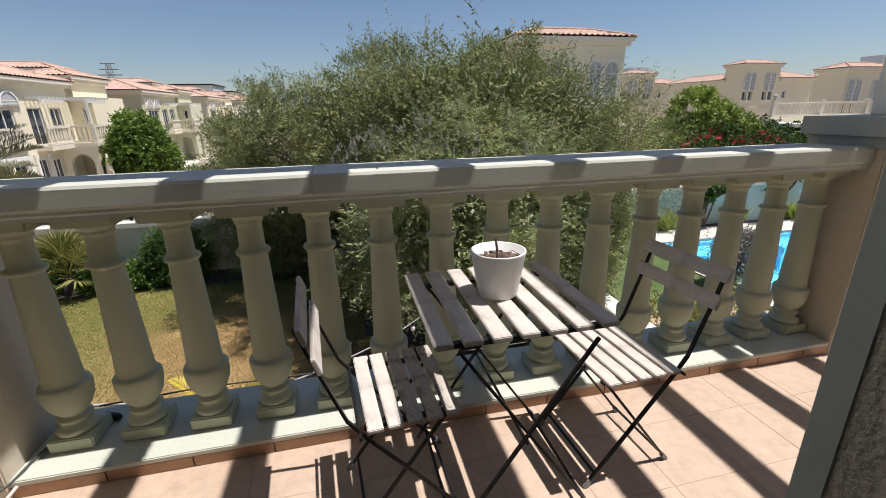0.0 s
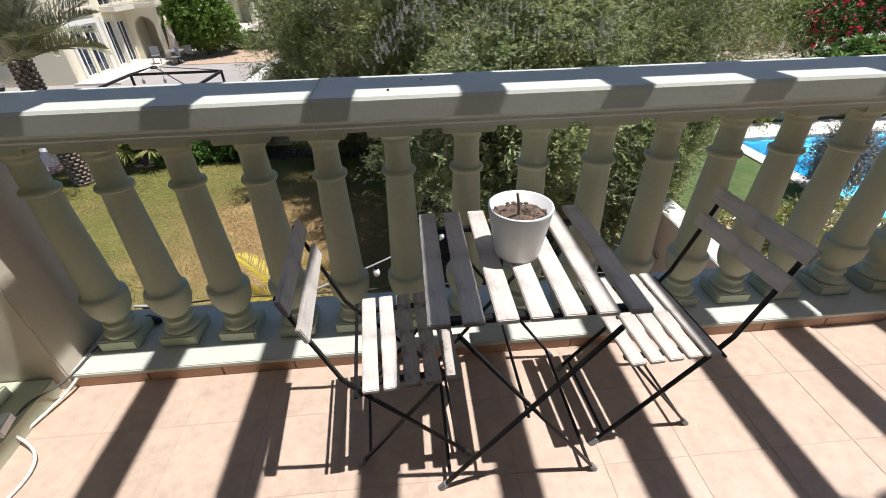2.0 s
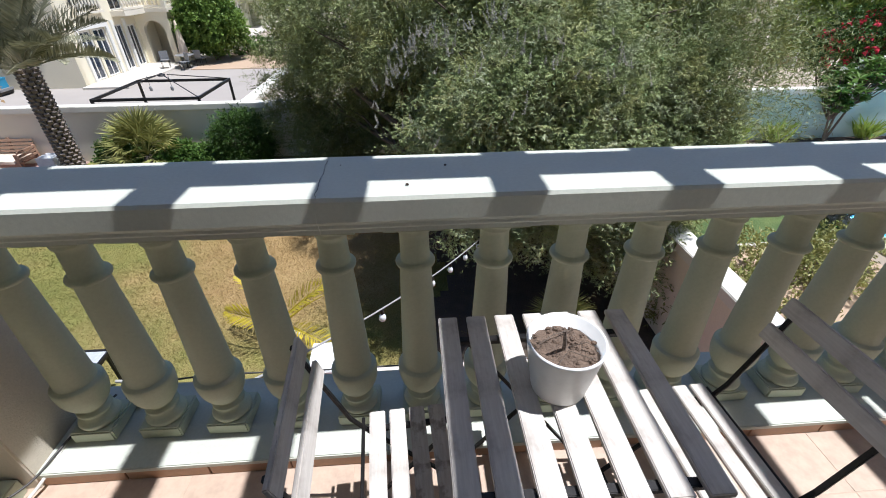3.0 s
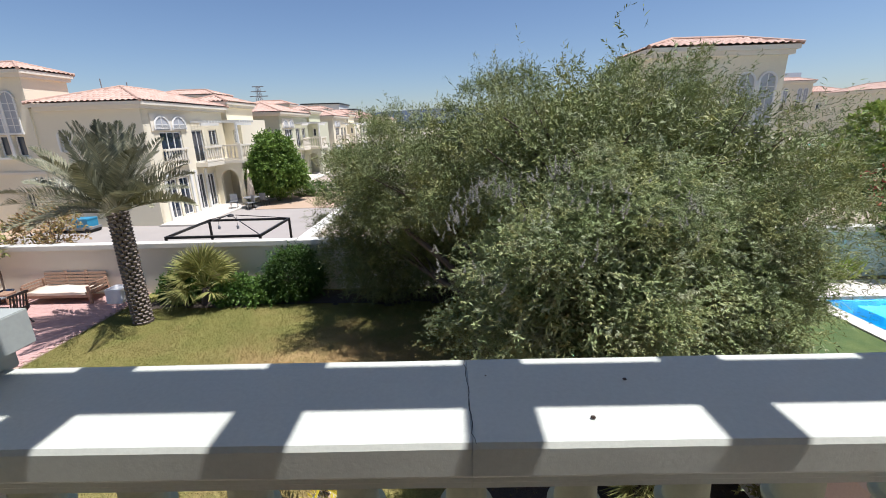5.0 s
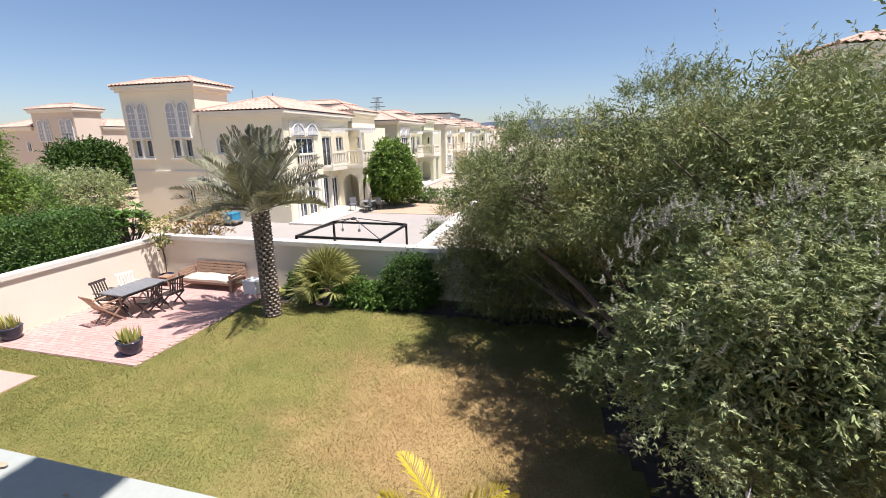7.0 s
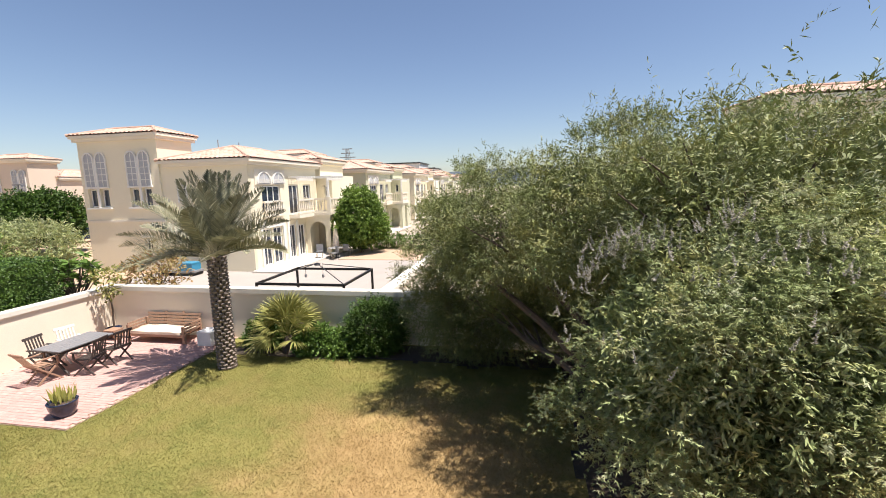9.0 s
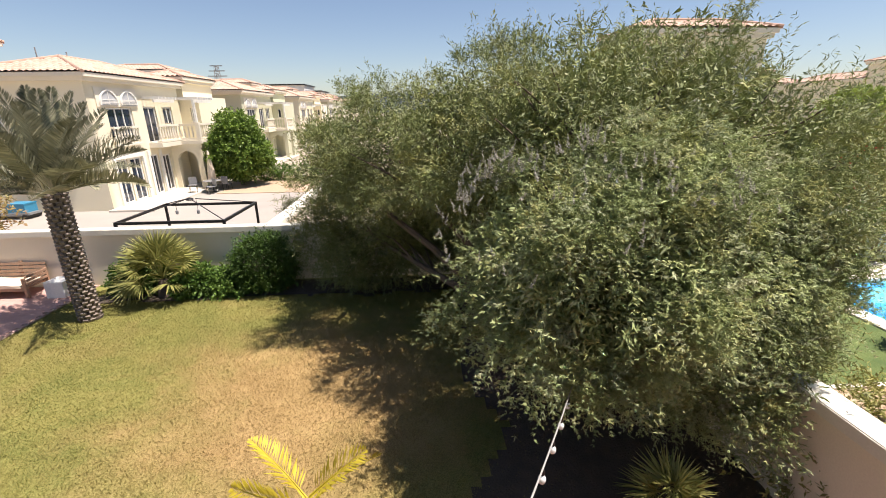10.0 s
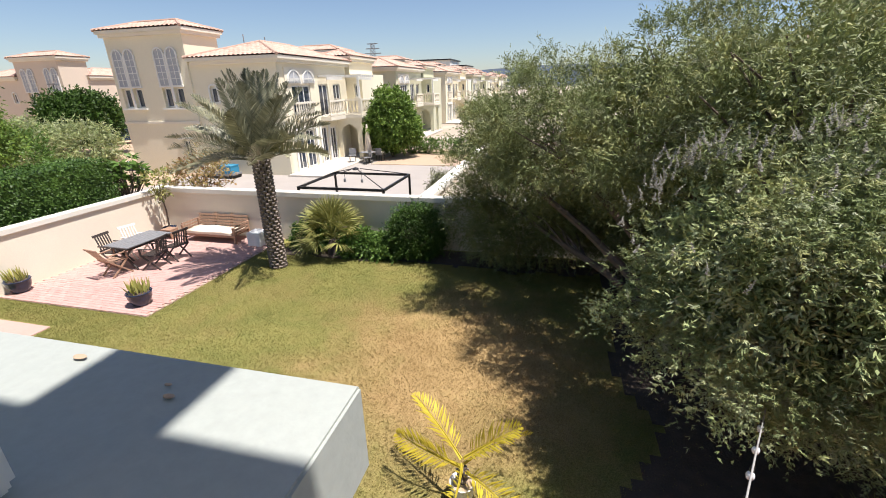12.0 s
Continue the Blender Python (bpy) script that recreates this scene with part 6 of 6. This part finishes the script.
def car(place, rz, label):
    ob = thing("car", place, label, "car", rz=rz)
    paint = plain("dark_blue_paint", (0.03, 0.05, 0.09), 0.2, 0.3)
    bm = bmesh.new()
    side = [(-2.1, 0.35), (-2.15, 0.8), (-1.5, 0.95), (-0.9, 1.45), (0.7, 1.5), (1.3, 1.0), (2.1, 0.9), (2.2, 0.6), (2.15, 0.35)]
    a = [bm.verts.new((x, -0.85, z)) for x, z in side]
    b = [bm.verts.new((x, 0.85, z)) for x, z in side]
    bm.faces.new(a)
    bm.faces.new(list(reversed(b)))
    for i in range(len(side)):
        j = (i + 1) % len(side)
        bm.faces.new((a[i], b[i], b[j], a[j]))
    bmesh.ops.recalc_face_normals(bm, faces=bm.faces)
    bmesh.ops.bevel(bm, geom=bm.edges[:], offset=0.06, segments=2, affect='EDGES')
    part("body", bm, paint, ob)
    for y in (-0.86, 0.86):
        part("side_window", boxes(((-0.8, y - 0.008, 1.0), (0.75, y + 0.008, 1.38))), GLASS, ob)
        for x in (-1.35, 1.35):
            w = part("wheel", tube(bmesh.new(), [(x, y - 0.1, 0.33), (x, y + 0.06, 0.33)], [0.33] * 2, 18), METAL, ob)
            part("rim", tube(bmesh.new(), [(x, y - 0.11, 0.33), (x, y + 0.07, 0.33)], [0.2] * 2, 14), FOOT, w)
    return ob


car((-43.6, 37.6, G - 0.02), 60, "dark blue parked car beyond the hedge")
lamp = thing("street_lamp", (-41.8, 31.2, G), "grey street lamp with a flat head", "street lamp")
part("pole", tube(bmesh.new(), [(0, 0, 0), (0, 0, 5.6)], [0.07, 0.05], 8), FOOT, lamp)
part("head", boxes(((-0.45, -0.15, 5.6), (0.45, 0.15, 5.7)), bevel=0.02), FOOT, lamp)
tank = thing("roof_aerial", (HX - 5.2, HY + 4.6, 4.2), "thin grey roof vent pipes behind the tower", "vent pipe")
part("pipe", tube(bmesh.new(), [(0, 0, -0.6), (0, 0, 0.75)], [0.03] * 2, 8), FOOT, tank)
part("pipe", tube(bmesh.new(), [(1.3, 0.4, -0.6), (1.3, 0.4, 0.55)], [0.03] * 2, 8), FOOT, tank)

# ---- pool garden to the right ----
slab("ground_pool_lawn", (WALL_R + 0.22, 8.0, G - 0.05), (9.7, WALL_B, G + 0.01), GREEN_LAWN, "green lawn beside the pool", "lawn")
slab("ground_pool_bed", (WALL_R + 0.22, 1.0, G - 0.05), (9.2, 7.9, G + 0.015), SAND, "planting bed in the pool garden", "flower bed")
slab("trim_bed_kerb", (WALL_R + 0.22, 7.9, G - 0.05), (9.7, 8.0, G + 0.06), STONE, "thin pale kerb between bed and lawn", "kerb")
PX0, PX1, PY0, PY1 = 10.15, 24.0, 6.5, 12.45
slab("pavement_pool_near", (9.2, 1.0, G - 0.05), (24, PY0, G + 0.05), STONE, "pale stone pool deck", "pool deck")
slab("pavement_pool_left", (9.7, PY0, G - 0.05), (PX0, PY1, G + 0.05), STONE, "pale stone pool deck", "pool deck")
slab("pavement_pool_far", (9.7, PY1, G - 0.05), (24, WALL_B - 0.3, G + 0.05), STONE, "pale stone pool deck", "pool deck")
POOLTILE = coat("pool_tile", (0.10, 0.46, 0.66), (0.07, 0.40, 0.60), 0.4, 30.0, 1.0, 0.05)
pool = tagged(part("floor_pool", boxes(((PX0, PY0, G - 1.35), (PX1, PY1, G - 1.2)), ((PX0 - 0.1, PY0, G - 1.2), (PX0, PY1, G - 0.051)), ((PX0, PY1, G - 1.2), (PX1, PY1 + 0.1, G - 0.051)), ((PX0, PY0 - 0.1, G - 1.2), (PX1, PY0, G - 0.051)), ((11.4, PY1 - 0.9, G - 1.2), (13.2, PY1, G - 0.3)), ((15.0, PY1 - 0.9, G - 1.2), (17.0, PY1, G - 0.3))), POOLTILE), "bright blue tiled pool basin with seats", "pool", kind="structure")


def _water(nt, b):
    b.inputs["Base Color"].default_value = (0.75, 0.95, 1.0, 1)
    b.inputs["Roughness"].default_value = 0.02
    b.inputs["IOR"].default_value = 1.33
    b.inputs["Transmission Weight"].default_value = 1.0
    bump(nt, b, noise_at(nt, coords(nt), 2.5, 3.0), 0.15, 0.05)


WATER = material("pool_water", _water)
water = tagged(part("water", boxes(((PX0 + 0.002, PY0 + 0.002, G - 0.14), (PX1, PY1 - 0.002, G - 0.06))), WATER), "clear blue rippled pool water", "water", kind="structure")
water.visible_shadow = False
slab("wall_pool_back_face", (WALL_R + 0.22, WALL_B - 0.012, G), (60, WALL_B - 0.004, -1.765), POOL_WALL, "pale green plaster on the pool garden's back wall", "wall")
slab("ground_pool_border", (9.7, WALL_B - 0.3, G - 0.05), (24, WALL_B - 0.012, G + 0.06), SOIL, "narrow soil bed along the wall", "flower bed")


LILY_LEAF = foliage("strap_leaf", (0.17, 0.27, 0.04), (0.46, 0.52, 0.11), 0.45, 0.25)


def lily(place, n=110, s=1.25):
    ob = thing("lily_clump", place, "clump of arching yellow-green strap leaves by the wall", "plant", "strap-leaved clumps by the pool")
    a = rng.random(n) * 6.28
    way = unit(np.stack([np.cos(a), np.sin(a), 0.9 + rng.random(n)], 1))
    base = np.zeros((n, 3)) + rng.normal(size=(n, 3)) * np.array([0.1, 0.1, 0])
    mesh_part("foliage", quads_mesh("foliage", leaf_quads(base, way, s * (0.5 + 0.35 * rng.random(n)), np.full(n, 0.06))), LILY_LEAF, ob)
    return ob


for x in (11.9, 15.0, 17.9, 10.5):
    lily((x, 13.75, G + 0.06))
plumeria((13.6, 13.7, G), [(0, 0, 1.75, 0.8, 0.6, 0.6), (0.9, 0.2, 2.1, 0.8, 0.6, 0.6), (-0.3, 0, 1.3, 0.5, 0.4, 0.4)], "plumeria tree with white flowers by the pool wall", "tree", 84, 0.26, 0.4)
plumeria((17.0, 13.7, G), [(0, 0, 1.8, 0.9, 0.6, 0.8)], "plumeria tree with white flowers by the pool wall", "tree", 30, 0.2, 0.5)
GREY_LEAF = foliage("silver_leaf", (0.2, 0.2, 0.18), (0.32, 0.31, 0.28), 0.7, 0.1)
shrub("grey_shrub", (9.75, 8.75, G), [(0.1, 0, 0.9, 0.45, 0.45, 0.5)], "silvery grey shrub at the pool's edge", "shrub", GREY_LEAF, 160, 0.08, 0.025)
shrub("bed_shrub", (6.5, 6.6, G), [(0, 0, 0.4, 1.2, 0.7, 0.5), (-1.6, -0.8, 0.4, 0.9, 0.8, 0.5), (1.6, 0.2, 0.4, 0.8, 0.7, 0.45)], "low mixed green and yellowish bed shrubs", "shrub", FAN_LEAF, 260, 0.08, 0.03)
shrub("bed_shrub", (8.6, 12.6, G), [(0, 0, 0.5, 0.7, 0.9, 0.6), (-1.2, 0.4, 0.5, 0.8, 0.8, 0.6)], "soft green shrubs by the deck", "shrub", VITEX_LEAF, 200, 0.1, 0.03)
shrub("bougainvillea", (16.8, 16.4, G), [(-0.4, 0, 2.4, 1.7, 1.0, 1.1), (2.2, 0.4, 2.2, 1.5, 0.9, 1.1)], "bougainvillea covered in red blossom behind the wall", "shrub", HEDGE_LEAF, 340, 0.1, 0.06, 9, 8, 0.25, 0.3, True, (RED_FLOWER, 230, 0.1))
shrub("papaya_tree", (18.3, 19.5, G), [(-1.9, 0, 2.9, 1.1, 1.0, 0.8), (-0.6, 0, 4.3, 1.0, 1.0, 0.9), (0.7, 0.3, 3.7, 1.1, 1.0, 0.9), (2.0, 0.2, 3.1, 1.1, 1.0, 0.9), (0.2, 0, 2.5, 2.2, 1.3, 0.8)], "spreading bright green tree with clustered leaves", "tree", foliage("papaya_leaf", (0.14, 0.21, 0.035), (0.36, 0.44, 0.1), 0.5, 0.2), 250, 0.24, 0.085, 10, 9, 0.3, 0.2)
shrub("garden_bush", (27.0, 24.0, G), [(0, 0, 1.6, 2.5, 1.5, 1.6), (4, 1, 1.4, 2.5, 1.5, 1.4)], "dark green garden bushes beyond the wall", "shrub", HEDGE_LEAF, 300, 0.2, 0.1, 8, 8, 0.35, 0.4)
palm((20.5, 30.0, G), 4.2, 2.0, 26, PALM_LEAF, "palm in front of a cream villa", 0.2, 0.4, (-30, 75))
slab("wall_terrace_right", (30.7, 26.5, G), (62, 26.8, 0.35), HOUSE_WALL, "cream wall of a raised terrace across the gardens", "wall")
slab("wall_terrace_left", (18.2, 26.5, G), (20.4, 26.8, 0.1), HOUSE_WALL, "cream wall of a small raised terrace", "wall")


def terrace_rail(x0, bays, step, z, label):
    """Balustrade bays between piers, each pier with a globe lamp."""
    ob = thing("terrace_balustrade", (x0, 26.65, z), label, "balustrade")
    for k in range(bays + 1):
        x = step * k
        pier = part("pier", boxes(((x - 0.14, -0.14, 0), (x + 0.14, 0.14, 1.08)), ((x - 0.18, -0.18, 1.08), (x + 0.18, 0.18, 1.16))), HOUSE_TRIM, ob)
        part("lamp_globe", lathe(bmesh.new(), [(0.05, 1.16), (0.05, 1.24), (0.13, 1.3), (0.17, 1.4), (0.13, 1.52), (0.03, 1.57)], 12), WHITE_PLASTIC, pier, "white globe lamp", True)
        if k < bays:
            small_balustrade(ob, (x + 0.14, 0), (x + step - 0.14, 0), 0.0)
    return ob


terrace_rail(30.95, 7, 4.4, 0.35, "long cream balustrade with globe lamps on a raised terrace")
terrace_rail(18.4, 1, 1.8, 0.1, "short cream balustrade with globe lamps between the trees")
slab("roof_carport", (30.3, 24.4, -0.32), (35.6, 26.5, -0.05), WHITE_TRIM, "white flat carport roof below the terrace", "carport roof", 0.03)
for x in (30.5, 35.2):
    slab("wall_carport", (x, 24.6, G), (x + 0.25, 26.49, -0.32), HOUSE_WALL, "cream side wall of the carport", "wall")
# timber screen and white posts of the garden beyond the pool wall
screen = thing("timber_screen", (20.2, 25.6, G), "weathered timber screen of upright boards with white posts", "fence")
for k in range(11):
    part("board", boxes(((0.3 * k, -0.02, 0), (0.3 * k + 0.26, 0.02, 1.75 + 0.05 * (k % 3))), bevel=0.004), (TEAK, SAND, GREY_WOOD)[k % 3], screen)
for x in (-0.2, 1.6, 3.4):
    part("post", boxes(((x - 0.1, -0.2, 0), (x + 0.1, -0.03, 2.3)), bevel=0.01), WHITE_TRIM, screen)
part("top_beam", boxes(((-0.4, -0.2, 2.3), (3.6, -0.03, 2.42)), bevel=0.01), WHITE_TRIM, screen)

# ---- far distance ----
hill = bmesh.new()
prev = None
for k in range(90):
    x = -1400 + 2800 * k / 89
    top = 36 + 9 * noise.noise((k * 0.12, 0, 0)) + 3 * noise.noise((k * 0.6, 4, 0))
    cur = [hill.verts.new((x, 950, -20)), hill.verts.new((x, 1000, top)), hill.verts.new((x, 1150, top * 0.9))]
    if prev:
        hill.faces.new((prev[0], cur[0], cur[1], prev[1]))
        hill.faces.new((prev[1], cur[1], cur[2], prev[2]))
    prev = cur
# the blue-grey hill colour has the distance haze painted in
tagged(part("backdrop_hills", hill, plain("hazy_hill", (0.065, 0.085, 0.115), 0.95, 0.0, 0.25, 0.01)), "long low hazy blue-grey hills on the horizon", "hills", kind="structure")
wb = thing("office_block", (-34, 122, G), "low white flat-roofed building beyond the villas", "building")
part("wall", boxes(((-5, 0, 0), (5, 12, 11.2))), WHITE_TRIM, wb)
part("wing", boxes(((5, 1, 0), (9, 11, 9.6))), WHITE_TRIM, wb)
part("roof", boxes(((-5.3, -0.3, 11.2), (5.3, 12.3, 11.5)), ((5.01, 0.7, 9.6), (9.3, 11.3, 9.9))), METAL, wb)
pyl = thing("pylon", (-166, 400, G), "distant steel lattice power pylon", "pylon")
bm = bmesh.new()
for sx in (-1, 1):
    for sy in (-1, 1):
        bar(bm, (sx * 4, sy * 4, 0), (sx * 1.2, sy * 1.2, 42), 0.35, 0.35)
for k in range(8):
    z0, z1 = 42 * k / 8, 42 * (k + 1) / 8
    w0, w1 = 4 - 2.8 * k / 8, 4 - 2.8 * (k + 1) / 8
    for sy in (-1, 1):
        bar(bm, (-w0, sy * w0, z0), (w1, sy * w1, z1), 0.22, 0.22)
        bar(bm, (w0, sy * w0, z0), (-w1, sy * w1, z1), 0.22, 0.22)
part("mast", bm, FOOT, pyl)
for z, w in ((34, 8), (38, 6.5), (42, 5)):
    part("cross_arm", bar(bmesh.new(), (-w, 0, z), (w, 0, z), 0.6, 0.7), FOOT, pyl)
for x, y, h, w in ((148, 200, 22.4, 9), (318, 205, 30, 12)):
    ob = thing("tower_block", (x, y, G), "distant tower block paled by painted haze", "building")
    # pale bluish wall colour imitates the haze in front of the blocks
    part("wall", boxes(((-w / 2, 0, 0), (w / 2, w, h))), coat("haze_wall", (0.58, 0.61, 0.66), (0.54, 0.57, 0.62), 0.9, 2.0, 0.2), ob)
    for k in range(int(h / 3.5) - 1):
        part("window_band", boxes(((-w / 2 + 0.4, -0.05, 2.5 + 3.5 * k), (w / 2 - 0.4, -0.002, 4.2 + 3.5 * k))), GLASS, ob)

# ---- paving pieces, last ----
_bm = boxes(((-0.15, -0.149, -0.012), (0.15, 0.149, 0.0)), bevel=0.001)
tile_me = bpy.data.meshes.new("floor_tile")
_bm.to_mesh(tile_me)
_bm.free()
tile_me.materials.append(FLOOR_TILE)
for i in range(-7, 9):
    for j in range(-8, 2):
        x, y = 0.697 + 0.302 * (i - 0.5), 1.415 + 0.3 * (j + 0.5)
        if x > 3.2 or x < -1.7:
            continue
        if y > 1.7:
            continue
        o = mesh_part("floor_tile", tile_me, None, floor)
        o.matrix_basis = pose(x, y, 0.0005 * rnd.random(), 0, 0, rnd.uniform(-0.15, 0.15))
_bm = boxes(((-0.15, -0.123, -0.012), (0.15, 0.123, 0.0)), bevel=0.001)
cut_me = bpy.data.meshes.new("cut_tile")
_bm.to_mesh(cut_me)
_bm.free()
cut_me.materials.append(FLOOR_TILE)
for i in range(-7, 9):
    o = mesh_part("floor_tile", cut_me, None, floor)
    o.location = (0.697 + 0.302 * (i - 0.5), 1.8405, 0)
_bm = boxes(((-0.147, -0.006, 0.0), (0.147, 0.006, 0.047)), bevel=0.001)
kerb_me = bpy.data.meshes.new("kerb_tile")
_bm.to_mesh(kerb_me)
_bm.free()
kerb_me.materials.append(KERB_TILE)
for i in range(13):
    o = mesh_part("kerb_tile", kerb_me, None, kerb)
    o.location = (-0.89 + 0.3 * i, 1.9585, 0.001)

_bm = boxes(((-0.098, -0.048, 0), (0.098, 0.048, 0.026)), bevel=0.003)
brick_me = bpy.data.meshes.new("brick")
_bm.to_mesh(brick_me)
_bm.free()
brick_me.materials.append(BRICK)
rest, made = [], 0
cv = np.array([(-0.098, -0.048), (0.098, -0.048), (0.098, 0.048), (-0.098, 0.048)])
for j in range(54):
    y = 8.655 + 0.1005 * j
    for i in range(24):
        x = -9.6 - 0.1 * (j % 2) - 0.2005 * i
        if x < WALL_L + 0.1 or y > WALL_B - 0.06:
            continue
        if made < 300:
            o = mesh_part("brick", brick_me, None, patio)
            o.matrix_basis = pose(x, y, G + 0.019 + 0.003 * rnd.random(), rnd.uniform(-0.6, 0.6), rnd.uniform(-0.6, 0.6), rnd.uniform(-1, 1))
            made += 1
        else:
            rest.append((x, y, G + 0.043 + 0.003 * rnd.random()))
vs, fs = [], []
for x, y, z in rest:
    n = len(vs)
    vs += [(x + a, y + b, z) for a, b in cv] + [(x + a, y + b, z - 0.02) for a, b in cv]
    fs += [(n, n + 1, n + 2, n + 3)] + [(n + k, n + 4 + k, n + 4 + (k + 1) % 4, n + (k + 1) % 4) for k in range(4)]
me = bpy.data.meshes.new("bricks")
me.from_pydata(vs, [], fs)
me.materials.append(BRICK)
bk = mesh_part("brick_field", me, None, patio)
bk["kind"] = "stuff"

# short grass over the lawn
n = 230000
bx, by = rng.uniform(-9.6, 3.9, n), rng.uniform(5.35, 13.6, n)
ex, ey = rng.uniform(-14.1, -9.6, 45000), rng.uniform(5.35, 8.7, 45000)
keep = (ey > 7.85) | (ex > -11.2)
bx, by = np.concatenate([bx, ex[keep]]), np.concatenate([by, ey[keep]])
grows = np.array([not in_bed(x, y) or (k % 9 == 0 and x < 1.6) for k, (x, y) in enumerate(zip(bx.tolist(), by.tolist()))])
bx, by = bx[grows], by[grows]
n = len(bx)
base = np.stack([bx, by, np.full(n, G + 0.004)], 1)
way = unit(rng.normal(size=(n, 3)) * np.array([0.8, 0.8, 0.2]) + np.array([0, 0, 0.75]))
grass = mesh_part("grass", quads_mesh("grass", leaf_quads(base, way, 0.028 + 0.03 * rng.random(n), np.full(n, 0.008))), BLADES)
tagged(grass, "short patchy grass blades, partly straw coloured", "grass", kind="stuff")
